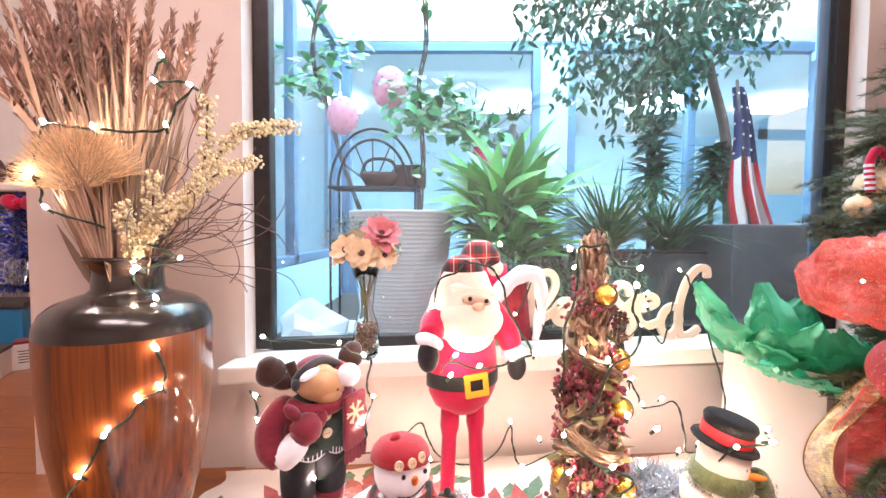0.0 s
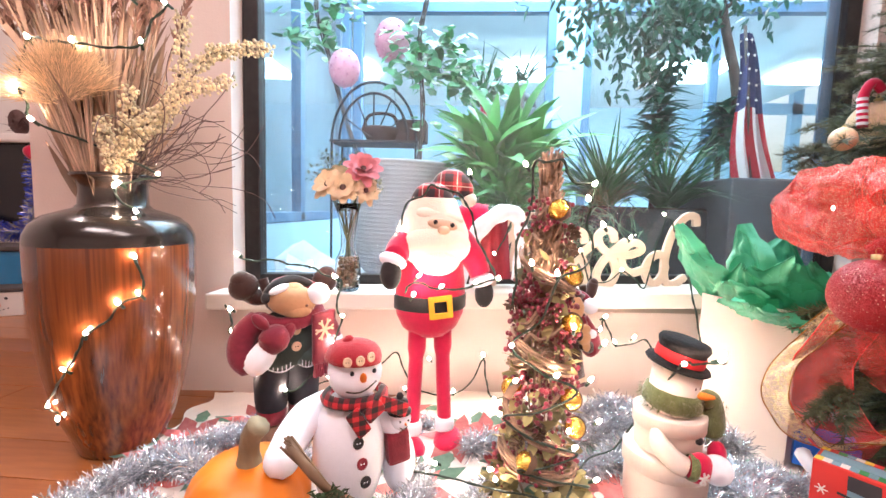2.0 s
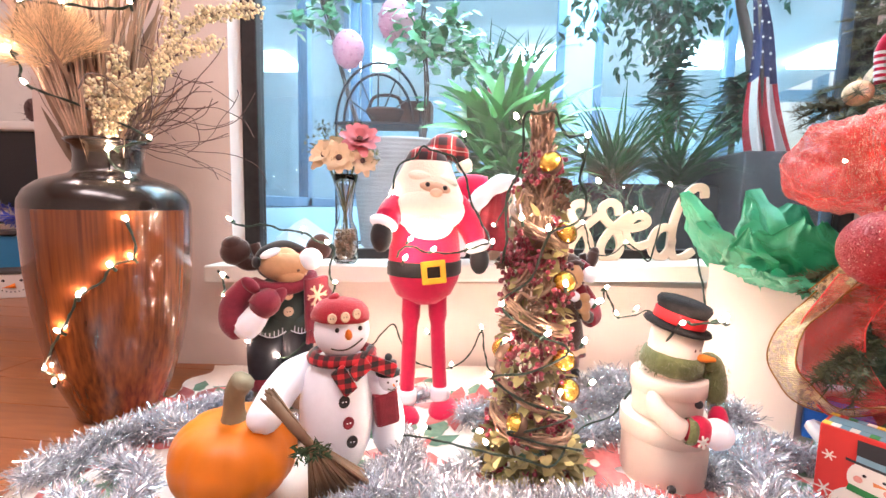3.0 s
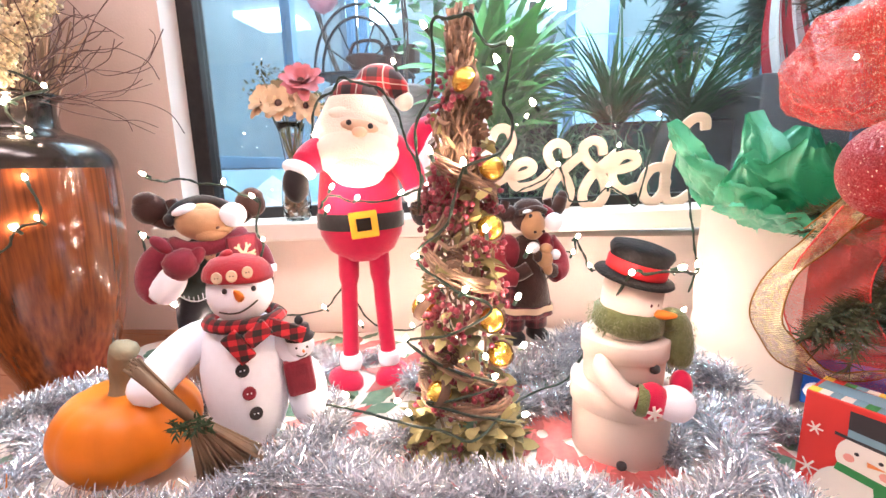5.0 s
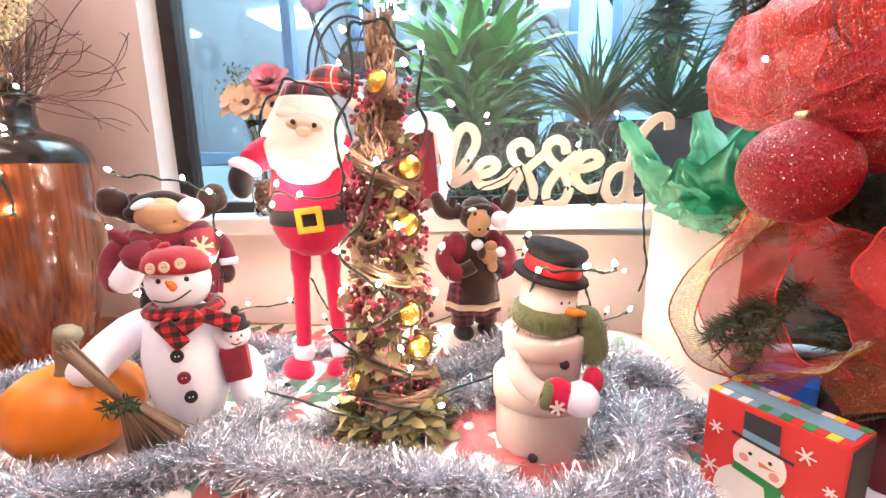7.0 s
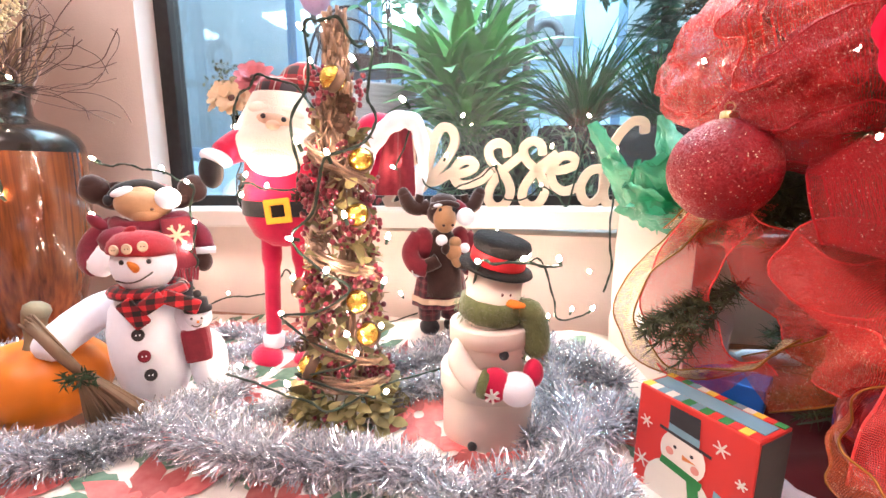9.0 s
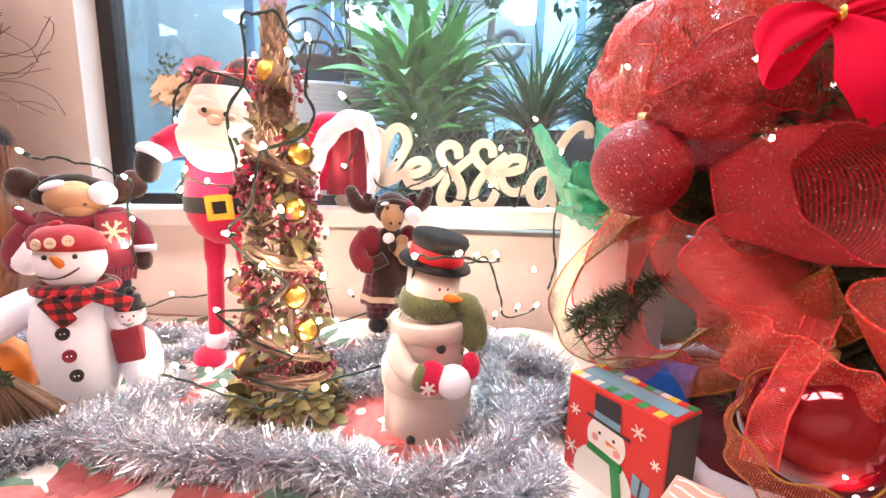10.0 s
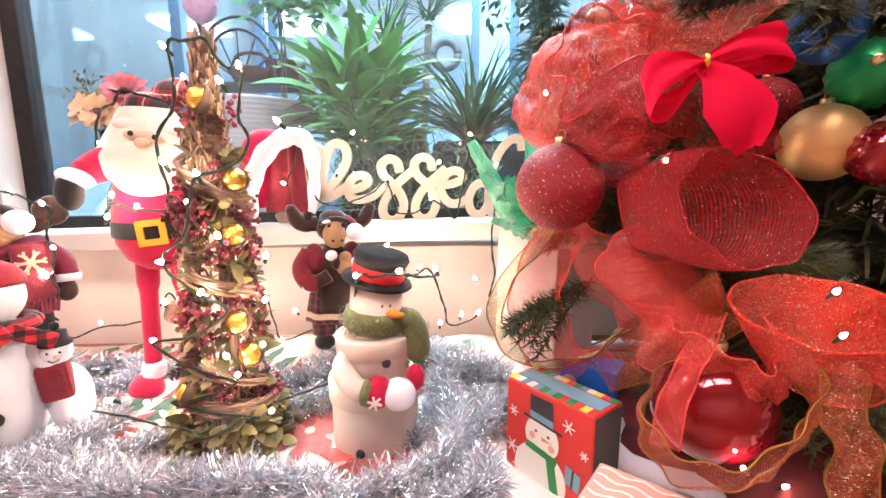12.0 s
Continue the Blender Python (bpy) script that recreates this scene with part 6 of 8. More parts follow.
# single sprigs that reach out between the ribbons
for p, q in (((1.05, 0.73, 0.30), (1.16, 0.70, 0.33)), ((0.96, 0.85, 0.27), (0.845, 0.80, 0.215)), ((1.02, 1.02, 0.66), (0.90, 0.965, 0.635)), ((1.20, 0.71, 0.59), (1.08, 0.66, 0.56)),
             ((1.10, 0.80, 0.52), (1.02, 0.70, 0.48)), ((1.20, 1.10, 0.84), (1.07, 1.09, 0.79)), ((1.10, 1.05, 0.64), (0.98, 1.05, 0.60)), ((1.02, 0.95, 0.36), (0.90, 0.93, 0.33)),
             ((1.10, 0.72, 0.60), (0.99, 0.67, 0.58)), ((1.15, 0.82, 0.36), (1.06, 0.70, 0.34)), ((1.07, 0.78, 0.50), (0.985, 0.705, 0.495)), ((1.06, 0.80, 0.47), (0.995, 0.72, 0.470)), ((1.22, 0.96, 0.37), (1.03, 0.90, 0.38)), ((1.22, 0.98, 0.32), (1.04, 0.93, 0.33)), ((1.22, 0.94, 0.42), (1.02, 0.86, 0.43)),
             ((1.25, 1.02, 0.40), (1.07, 0.99, 0.42)), ((1.22, 0.90, 0.28), (1.05, 0.84, 0.28)), ((1.25, 1.0, 0.48), (1.05, 0.95, 0.50)), ((1.07, 0.95, 0.41), (0.955, 0.84, 0.392)), ((1.06, 0.94, 0.36), (0.955, 0.83, 0.350)), ((1.05, 0.93, 0.38), (0.965, 0.82, 0.368))):
    mb = MB()
    p, q = Vector(p) - Vector((FX, FYY, 0)), Vector(q) - Vector((FX, FYY, 0))
    w = q - p
    for k in range(8):
        sprig(mb, p + w * (0.08 * k), w + Vector((rnd(-1, 1), rnd(-1, 1), rnd(-0.6, 0.8))) * w.length * 0.35, w.length * (1 - 0.07 * k), 0.024, 150)
    part("branch", mb, [BARK, NEEDLE], fir)

# ribbons
REDNET = mesh_fabric("red_mesh_ribbon", (0.47, 0.007, 0.014), 0.5, 0.0, 640, 0.27, glitter=True, film=0.24, flake=0.012)
PINKNET = mesh_fabric("sheer_red_mesh_ribbon", (0.82, 0.065, 0.060), 0.5, 0.0, 520, 0.22, glitter=True, film=0.22)
GOLDNET = mesh_fabric("gold_mesh_ribbon", (0.74, 0.50, 0.26), 0.4, 0.3, 340, 0.20, glitter=True, film=0.38, flake=0.16, vary=0.8, scale=170)
RUSTNET = mesh_fabric("red_gold_mesh_ribbon", (0.74, 0.036, 0.024), 0.45, 0.0, 560, 0.24, glitter=True, film=0.26, flake=0.06)
ORANGENET = mesh_fabric("bronze_mesh_ribbon", (0.56, 0.105, 0.030), 0.4, 0.15, 560, 0.19, glitter=True, film=0.18, flake=0.09)
SHEERNET = mesh_fabric("sheer_glitter_ribbon", (0.88, 0.060, 0.050), 0.45, 0.0, 600, 0.24, glitter=True, film=0.18, flake=0.13)
SATIN = mat("red_satin", (0.78, 0.004, 0.048), 0.7, vary=0.08, scale=30, spec=0.15, bump=0.1)
GOLDEDGE = mat("gold_wire_edge", (0.30, 0.14, 0.03), 0.35, metal=0.8)


def ribbon(name, pts, width, across, material, label, ripple=0.006, edge=True, seed=0):
    """A band of net along a line; across gives the way of its width at each end."""
    line = spline(pts, 8)
    n = len(line)
    a0, a1 = Vector(across[0]).normalized(), Vector(across[1]).normalized()
    mb, rows = MB(), []
    for j, p in enumerate(line):
        w = a0.lerp(a1, j / (n - 1)).normalized()
        t = (line[min(j + 1, n - 1)] - line[max(j - 1, 0)]).normalized()
        nr = t.cross(w).normalized()
        row = []
        for i in range(11):
            s = i / 10 - 0.5
            off = ripple * math.sin(j * 0.7 + s * 5 + seed) + ripple * 1.5 * noise.noise(Vector((j * 0.25, s * 4, seed * 3.1)))
            row.append(tuple(p + w * width * s + nr * (off + width * 0.25 * s * s)))
        rows.append(row)
    mb.sheet(rows)
    root = solid(name, mb, material, label, "ribbon", "tree ribbons")
    if edge:
        for i in (0, 10):
            e = MB()
            e.tube([r[i] for r in rows], 0.0011, 0, 5)
            part("wired_edge", e, edge if edge is not True else material, root)
    return root


def horn(name, axis, radii, squash, material, label, seed=0, crush=0.0):
    """A loop of wide net ribbon seen as a flared sleeve round a line."""
    line = spline(axis, 12)
    n = len(line)
    mb, rows = MB(), []
    up = Vector((0.1, 0.2, 1))
    for j, p in enumerate(line):
        t = (line[min(j + 1, n - 1)] - line[max(j - 1, 0)]).normalized()
        s = t.cross(up).normalized()
        u = s.cross(t)
        r = np.interp(j / (n - 1), np.linspace(0, 1, len(radii)), radii)
        row = []
        for i in range(65):
            b = 2 * math.pi * i / 64
            k = r * (1 + crush * (0.35 - 1.6 * abs(noise.noise(Vector((math.cos(b) * 2.6 + seed, math.sin(b) * 2.6, j * 0.19))))) + crush * 0.2 * noise.noise(Vector((math.cos(b) * 6 + seed, math.sin(b) * 6, j * 0.4))) + 0.30 * noise.noise(Vector((math.cos(b) * 1.5 + seed, math.sin(b) * 1.5, j * 0.08))) + 0.07 * math.sin(b * 5 + j * 0.2 + seed))
            row.append(tuple(p + s * math.cos(b) * k * squash + u * math.sin(b) * k))
        rows.append(row)
    mb.sheet(rows)
    root = solid(name, mb, material, label, "ribbon", "tree ribbons")
    for i in (10, 24, 42, 54):
        e = MB()
        e.tube([r[i] for r in rows], 0.0012, 0, 5)
        part("wired_edge", e, material, root)
    return root


LOOP_C = (((0.968, 0.745, 0.372), (0.014, 0.010, -0.004), (-0.006, 0.010, 0.040)), ((1.046, 0.662, 0.386), (0.052, -0.022, -0.022), (0.012, 0.012, 0.052)))
LOOP_D = (((1.122, 0.643, 0.287), (0.086, 0.004, 0.0), (-0.003, 0.054, 0.022)), ((1.168, 0.668, 0.195), (0.048, 0.003, 0.0), (-0.001, 0.022, 0.010)))
LOOP_E = (((1.005, 0.743, 0.31), (0.07, 0.004, 0.0), (-0.0, 0.008, 0.049)), ((1.059, 0.712, 0.23), (0.028, 0.031, -0.005), (-0.0, 0.005, 0.03)))


def sleeve(name, a, b, material, label, seed=0, swell=0.0, crush=0.10, turn=1.0):
    """A loop of wide ribbon as an open band between two rims; a rim is its centre and two half-widths."""
    mb, rows = MB(), []
    n, m = 13, 49
    for j in range(n):
        t = j / (n - 1)
        row = []
        for i in range(m):
            g = 2 * math.pi * turn * i / (m - 1) + 0.6
            pa = Vector(a[0]) + Vector(a[1]) * math.cos(g) + Vector(a[2]) * math.sin(g)
            pb = Vector(b[0]) + Vector(b[1]) * math.cos(g) + Vector(b[2]) * math.sin(g)
            c = Vector(a[0]).lerp(Vector(b[0]), t)
            p = pa.lerp(pb, t)
            k = 1 + swell * math.sin(math.pi * t) + crush * noise.noise(Vector((math.cos(g) * 1.8 + seed, math.sin(g) * 1.8, t * 1.6))) + 0.025 * math.sin(g * 7 + seed + t * 3)
            row.append(tuple(c + (p - c) * k))
        rows.append(row)
    mb.sheet(rows)
    root = solid(name, mb, material, label, "ribbon", "tree ribbons")
    for r in (rows[0], rows[-1]):
        e = MB()
        e.tube(r, 0.0012, 0, 5)
        part("wired_edge", e, material, root)
    return root


RL = "wide red glittered mesh ribbon looped on the fir"
horn("mesh_ribbon", [(0.868, 0.985, 0.545), (0.892, 0.955, 0.535), (0.925, 0.895, 0.53), (0.955, 0.83, 0.535), (1.01, 0.79, 0.55)], [0.010, 0.052, 0.074, 0.082, 0.070, 0.04], 0.85, SHEERNET, RL, 1, 0.22)
ribbon("mesh_ribbon", [(1.02, 0.80, 0.575), (0.965, 0.765, 0.600), (0.905, 0.800, 0.585), (0.893, 0.815, 0.530), (0.925, 0.775, 0.480), (0.985, 0.745, 0.470), (1.03, 0.77, 0.50)], 0.085, ((0.45, 0.75, 0.2), (0.5, 0.7, -0.3)), RUSTNET, RL, 0.012, seed=17)
horn("mesh_ribbon", [(0.895, 0.80, 0.455), (0.93, 0.765, 0.475), (0.985, 0.735, 0.495), (1.04, 0.74, 0.49)], [0.02, 0.045, 0.055, 0.04], 0.7, REDNET, RL, 4, 0.22)
horn("mesh_ribbon", [(0.96, 0.83, 0.43), (1.0, 0.80, 0.435), (1.06, 0.77, 0.455), (1.12, 0.76, 0.48)], [0.025, 0.036, 0.040, 0.035], 0.6, REDNET, RL, 12, 0.2)
sleeve("mesh_ribbon", LOOP_C[0], LOOP_C[1], REDNET, RL, 2, 0.18, 0.12)
horn("mesh_ribbon", [(0.985, 0.80, 0.600), (1.04, 0.815, 0.628), (1.10, 0.84, 0.66), (1.15, 0.88, 0.71)], [0.040, 0.074, 0.080, 0.05], 0.8, SHEERNET, RL, 6, 0.12)
sleeve("mesh_ribbon", LOOP_D[0], LOOP_D[1], RUSTNET, RL, 9, 0.16, 0.10)
sleeve("mesh_ribbon", LOOP_E[0], LOOP_E[1], PINKNET, RL, 5, 0.1, 0.15)
ribbon("mesh_ribbon", [(0.92, 0.84, 0.33), (0.97, 0.80, 0.27), (1.03, 0.77, 0.235), (1.10, 0.77, 0.24)], 0.15, ((0.3, 0.1, -1), (0.2, 0, -1)), PINKNET, RL, 0.010, seed=2)
ribbon("mesh_ribbon", [(0.930, 0.845, 0.36), (0.893, 0.855, 0.29), (0.880, 0.845, 0.225), (0.905, 0.82, 0.165), (0.95, 0.80, 0.15)], 0.085, ((1, -0.35, 0.1), (0.5, -0.5, 0.6)), PINKNET, RL, 0.008, seed=7)
GLD = "narrow gold glittered ribbon with wired edges looped on the fir"
ribbon("gold_ribbon", [(0.905, 0.865, 0.34), (0.865, 0.872, 0.292), (0.828, 0.868, 0.24), (0.828, 0.850, 0.185), (0.875, 0.820, 0.150), (0.940, 0.79, 0.175), (0.98, 0.78, 0.215)], 0.042, ((0.75, -0.65, 0.15), (0.0, -0.7, 0.6)),
       GOLDNET, GLD, 0.003, GOLDEDGE, 3)
ribbon("gold_ribbon", [(0.93, 0.83, 0.42), (0.905, 0.85, 0.365), (0.88, 0.865, 0.325)], 0.045, ((0.6, -0.7, 0.3), (0.6, -0.7, 0.1)), GOLDNET, GLD, 0.003, GOLDEDGE, 4)
ribbon("gold_ribbon", [(0.955, 0.79, 0.155), (1.005, 0.752, 0.196), (1.038, 0.716, 0.247), (1.056, 0.68, 0.288)], 0.065, ((0.3, -0.5, -0.8), (0.5, -0.3, -0.8)), ORANGENET, GLD, 0.004, GOLDEDGE, 6)
ribbon("gold_ribbon", [(1.040, 0.70, 0.215), (0.985, 0.682, 0.188), (0.952, 0.640, 0.168), (0.963, 0.603, 0.146), (0.996, 0.577, 0.146), (1.034, 0.570, 0.164), (1.072, 0.582, 0.195), (1.100, 0.612, 0.225), (1.110, 0.660, 0.245)], 0.056,
       ((0.15, 0.5, -0.8), (0.25, 0.5, -0.75)), ORANGENET, GLD, 0.003, GOLDEDGE, 8)
ribbon("mesh_ribbon", [(0.985, 0.735, 0.222), (0.998, 0.684, 0.218), (1.034, 0.660, 0.205), (1.062, 0.640, 0.190), (1.088, 0.640, 0.205), (1.10, 0.68, 0.24)], 0.085, ((0.1, 0.4, -0.9), (0.2, 0.4, -0.85)), SHEERNET, RL, 0.005, seed=14)
ribbon("gold_ribbon", [(1.122, 0.625, 0.240), (1.110, 0.590, 0.200), (1.098, 0.560, 0.160), (1.10, 0.545, 0.09), (1.13, 0.56, 0.035)], 0.052, ((1, 0.3, 0), (1, 0.2, 0)), ORANGENET, GLD, 0.006, GOLDEDGE, 9)
ribbon("mesh_ribbon", [(1.045, 0.69, 0.265), (1.012, 0.660, 0.225), (0.986, 0.640, 0.192), (0.972, 0.622, 0.150)], 0.026, ((0.8, -0.5, 0.2), (0.85, -0.45, 0)), PINKNET, RL, 0.004, seed=11)

# satin bow
bow = thing("satin_bow", (0.984, 0.638, 0.515), "bright red satin bow with a gold tie", "bow")


def bow_loop(pts, width, across):
    line = spline(pts, 6)
    mb, rows = MB(), []
    n = len(line)
    for j, p in enumerate(line):
        k = min(1.0, 0.22 + 1.6 * min(j, n - 1 - j) / n * 1.2)
        row = [tuple(p + Vector(across) * width * k * (i / 8 - 0.5) + Vector((0, 0.003 * math.sin(i * 1.1 + j * 0.3), 0))) for i in range(9)]
        rows.append(row)
    mb.sheet(rows)
    return mb


part("loop", bow_loop([(0, 0, 0), (-0.022, -0.008, -0.004), (-0.047, 0.0, -0.012), (-0.050, 0.012, -0.036), (-0.026, 0.012, -0.040), (0, 0, -0.006)], 0.044, (-0.15, 0.3, 1)), SATIN, bow)
part("loop", bow_loop([(0, 0, 0), (0.04, 0.0, 0.018), (0.092, 0.02, 0.026), (0.092, 0.03, 0.014), (0.05, 0.014, 0.002), (0, 0, 0)], 0.042, (-0.15, 0.3, 1)), SATIN, bow)
mb, rows = MB(), []
for j in range(11):
    t = j / 10
    w = 0.012 + 0.066 * math.sin(math.pi * min(1, t * 0.72 + 0.05)) * (1 - 0.62 * max(0, t - 0.5) / 0.5)
    c = Vector((0.062 * t ** 0.6 - 0.020 * t * t, -0.012 * math.sin(3 * t), -0.002 - 0.092 * t))
    rows.append([tuple(c + Vector((1, 0.1, 0.35 * (1 - t))) * w * (i / 8 - 0.5) + Vector((0, 0.0035 * math.sin(i * 0.8 + j * 0.4), (0.012 * abs(i - 4) / 4 if t > 0.95 else 0)))) for i in range(9)])
mb.sheet(rows)
part("tail", mb, SATIN, bow)
mb = MB()
mb.ell((0, -0.006, 0), (0.003, 0.005, 0.007), 0)
part("tie", mb, GOLD, bow, "gold tie")

for piece in bow.children:
    piece.data.transform(Matrix.Scale(0.88, 4))

# baubles
REDGLIT = mat("red_glitter", (0.30, 0.004, 0.012), 0.42, metal=0.1, vary=0.25, scale=60, bump=0, flake=0.012)
REDGLOSS = mat("red_gloss", (0.30, 0.003, 0.012), 0.08, metal=0.55, vary=0.1, scale=10, bump=0, coat=1.0)
GOLDMATT = mat("gold_matt", (0.86, 0.55, 0.24), 0.42, metal=0.7, vary=0.06, scale=10, bump=0.02)
GOLDGLIT = mat("champagne_glitter", (0.80, 0.60, 0.35), 0.35, metal=0.7, vary=0.15, scale=60, bump=0, flake=0.25)
BLUEMATT = mat("blue_matt", (0.02, 0.13, 0.40), 0.35, metal=0.5, vary=0.1, scale=10, bump=0.02)
GREENMATT = mat("green_matt", (0.02, 0.40, 0.14), 0.35, metal=0.5, vary=0.1, scale=10, bump=0.02)
CAPM = mat("bauble_cap_metal", (0.8, 0.6, 0.3), 0.3, metal=1.0)


def bauble(at, r, m, label, ridged=0, pole=(0, 0, 1)):
    ob = thing("bauble", at, label, "bauble", "tree baubles")
    q = aim3(pole)
    mb = MB()
    prof = [(r * math.sin(math.pi * k / 22) + (0 if k in (0, 22) else 1e-5), -r * math.cos(math.pi * k / 22)) for k in range(23)]
    mb.lathe(prof, (0, 0, 0), 0, 72 if ridged else 40, q, wob=(lambda b, z: 1 + 0.035 * math.cos(b * ridged)) if ridged else None)
    part("ball", mb, m, ob)
    mb = MB()
    mb.lathe([(r * 0.16, 0), (r * 0.16, r * 0.14), (r * 0.12, r * 0.16), (0, r * 0.16)], q @ Vector((0, 0, r * 0.97)), 0, 16, q)
    mb.tube([q @ Vector((r * 0.09 * math.cos(b), 0, r * 1.2 + r * 0.09 * math.sin(b))) for b in [k * 0.63 for k in range(11)]], r * 0.02, 0, 5)
    part("cap", mb, CAPM, ob)
    return ob


bauble((0.893, 0.785, 0.402), 0.055, REDGLIT, "large red glitter bauble on the fir")
bauble((1.050, 0.686, 0.166), 0.064, REDGLOSS, "large glossy red bauble inside a ribbon loop")
bauble((1.168, 0.735, 0.452), 0.042, GOLDMATT, "matt gold bauble on the fir")
bauble((1.134, 0.705, 0.5615), 0.034, BLUEMATT, "dark blue matt bauble on the fir")
bauble((1.200, 0.727, 0.522), 0.036, GREENMATT, "ridged green bauble on the fir", 20, (-0.5, -0.8, 0.2))
bauble((1.195, 0.690, 0.438), 0.032, REDGLOSS, "ridged red bauble on the fir", 14, (-0.5, -0.8, 0.3))
bauble((1.150, 0.810, 0.500), 0.038, REDGLIT, "red glitter bauble deep in the fir")
bauble((1.120, 1.085, 0.712), 0.047, GOLDGLIT, "champagne glitter bauble on the fir")
bauble((0.985, 0.99, 0.665), 0.022, GOLDGLIT, "small champagne glitter bauble on the fir")
bauble((1.155, 0.60, 0.045), 0.036, REDGLOSS, "glossy red bauble low on the fir")
# candy-striped ornament
orn = MB()
orn.tube(spline([(1.075, 1.06, 0.70), (1.07, 1.06, 0.76), (1.085, 1.06, 0.79), (1.105, 1.06, 0.775)], 5), 0.009, 0, 10)
for k in range(5):
    orn.lathe([(0.0094, 0), (0.0096, 0.003), (0.0094, 0.006)], (1.0735 - 0.0012 * k, 1.06, 0.705 + 0.012 * k), 1, 12)
solid("candy_ornament", orn, [FELT_RED, FUR_WHITE], "red and white curved ornament on the fir", "ornament")

# velvet skirt round the foot of the fir, with its fleece hem
VELVET = mat("dark_red_velvet", (0.10, 0.004, 0.008), 0.85, vary=0.35, scale=14, sheen=0.12, bump=0.2)
mb, rows, hem = MB(), [], []
for j in range(10):
    row = []
    for i in range(49):
        a = math.pi * (0.62 + 0.95 * i / 48)
        t = j / 9
        r = 0.04 + 0.44 * t * (1 + 0.06 * math.sin(i * 1.1))
        px_, py_ = FX + r * math.cos(a), min(FYY + r * math.sin(a), 1.15)
        row.append((px_, py_, cloth_z(px_, py_) + 0.012 + 0.13 * (1 - t) ** 1.6 + 0.008 * (1 + math.sin(i * 1.1 + 1)) * t))
    rows.append(row)
mb.sheet(rows)
skirt = thing("tree_skirt", (0, 0, 0), "dark red velvet tree skirt with a white fleece hem", "tree skirt")
part("velvet", mb, VELVET, skirt)
mb = MB()
mb.tube([(x, y, z + 0.008) for x, y, z in rows[-1]], 0.014, 0, 8)
part("hem", mb, FUR_WHITE, skirt)

# ---------------------------------------------------------------- tinsel
random.seed(41)
SILVER = mat("silver_tinsel", (0.80, 0.84, 0.92), 0.24, metal=0.7, vary=0.1, scale=40, bump=0, island=True)
FOIL = mat("bright_silver_foil", (0.93, 0.95, 1.0), 0.16, metal=1.0, vary=0.05, scale=40, bump=0)


def tinsel(pts, radius, blades, label):
    mb = MB()
    radius *= 0.84
    line = [p - Vector((0, 0, 0.006)) for p in spline(pts, 14)]
    n = len(line)
    for k in range(int(blades * 1.9)):
        j = random.randrange(n - 1)
        p = line[j].lerp(line[j + 1], rnd(0, 1))
        w = Vector((rnd(-1, 1), rnd(-1, 1), rnd(-0.7, 1))).normalized()
        ln = radius * (0.3 + 0.78 * rnd(0, 1) ** 0.8)
        s = w.orthogonal().normalized()
        s = (s * math.cos(k) + w.cross(s) * math.sin(k)) * rnd(0.0003, 0.0010)
        c = Vector((rnd(-1, 1), rnd(-1, 1), rnd(-1, 1))) * ln * 0.6
        m, e = p + w * ln * 0.55 + c * 0.5, p + w * ln + c * 0.3
        lowest = cloth_z(e.x, e.y) + 0.002
        m.z, e.z = max(m.z, lowest), max(e.z, lowest)
        mb.add([p - s, p + s, m + s, m - s, e + s * 0.8, e - s * 0.8], [[0, 1, 2, 3], [3, 2, 4, 5]], 1 if k % 5 < 2 else 0, False)
    ob = solid("tinsel_garland", mb, [SILVER, FOIL], label, "garland", "tinsel garlands", "stuff")
    return ob


TL = "fluffy silver tinsel garland lying on the printed cloth"
tinsel([(-0.34, 0.66, 0.035), (-0.30, 0.78, 0.035), (-0.23, 0.83, 0.035), (-0.14, 0.80, 0.04), (-0.06, 0.84, 0.035), (0.02, 0.87, 0.03)], 0.044, 6500, TL)
tinsel([(-0.24, 0.63, 0.03), (-0.16, 0.592, 0.032), (-0.06, 0.578, 0.034), (0.03, 0.582, 0.036), (0.11, 0.602, 0.036), (0.155, 0.635, 0.036)], 0.046, 7800, TL)
tinsel([(0.14, 0.635, 0.03), (0.19, 0.67, 0.045), (0.26, 0.675, 0.04), (0.34, 0.662, 0.045), (0.43, 0.672, 0.04), (0.52, 0.685, 0.045), (0.60, 0.69, 0.04)], 0.046, 8200, TL)
tinsel([(0.14, 0.68, 0.03), (0.22, 0.71, 0.04), (0.30, 0.70, 0.04), (0.40, 0.70, 0.035), (0.50, 0.715, 0.035)], 0.042, 5200, TL)
tinsel([(0.17, 0.71, 0.035), (0.215, 0.76, 0.04), (0.21, 0.82, 0.035), (0.17, 0.87, 0.03)], 0.042, 4200, TL)
tinsel([(0.60, 0.66, 0.035), (0.70, 0.70, 0.045), (0.76, 0.76, 0.045), (0.76, 0.85, 0.05), (0.73, 0.93, 0.06), (0.78, 0.99, 0.07), (0.84, 0.96, 0.06)], 0.046, 7000, TL)
tinsel([(0.30, 0.94, 0.04), (0.38, 0.96, 0.04), (0.46, 0.94, 0.05), (0.54, 0.97, 0.06), (0.62, 1.0, 0.08), (0.70, 1.02, 0.08), (0.74, 0.98, 0.07)], 0.046, 7000, TL)
tinsel([(0.03, 0.90, 0.025), (0.10, 0.92, 0.03), (0.13, 0.97, 0.03)], 0.034, 2200, TL)
tinsel([(0.72, 0.68, 0.035), (0.80, 0.70, 0.035), (0.80, 0.76, 0.03)], 0.042, 3200, TL)
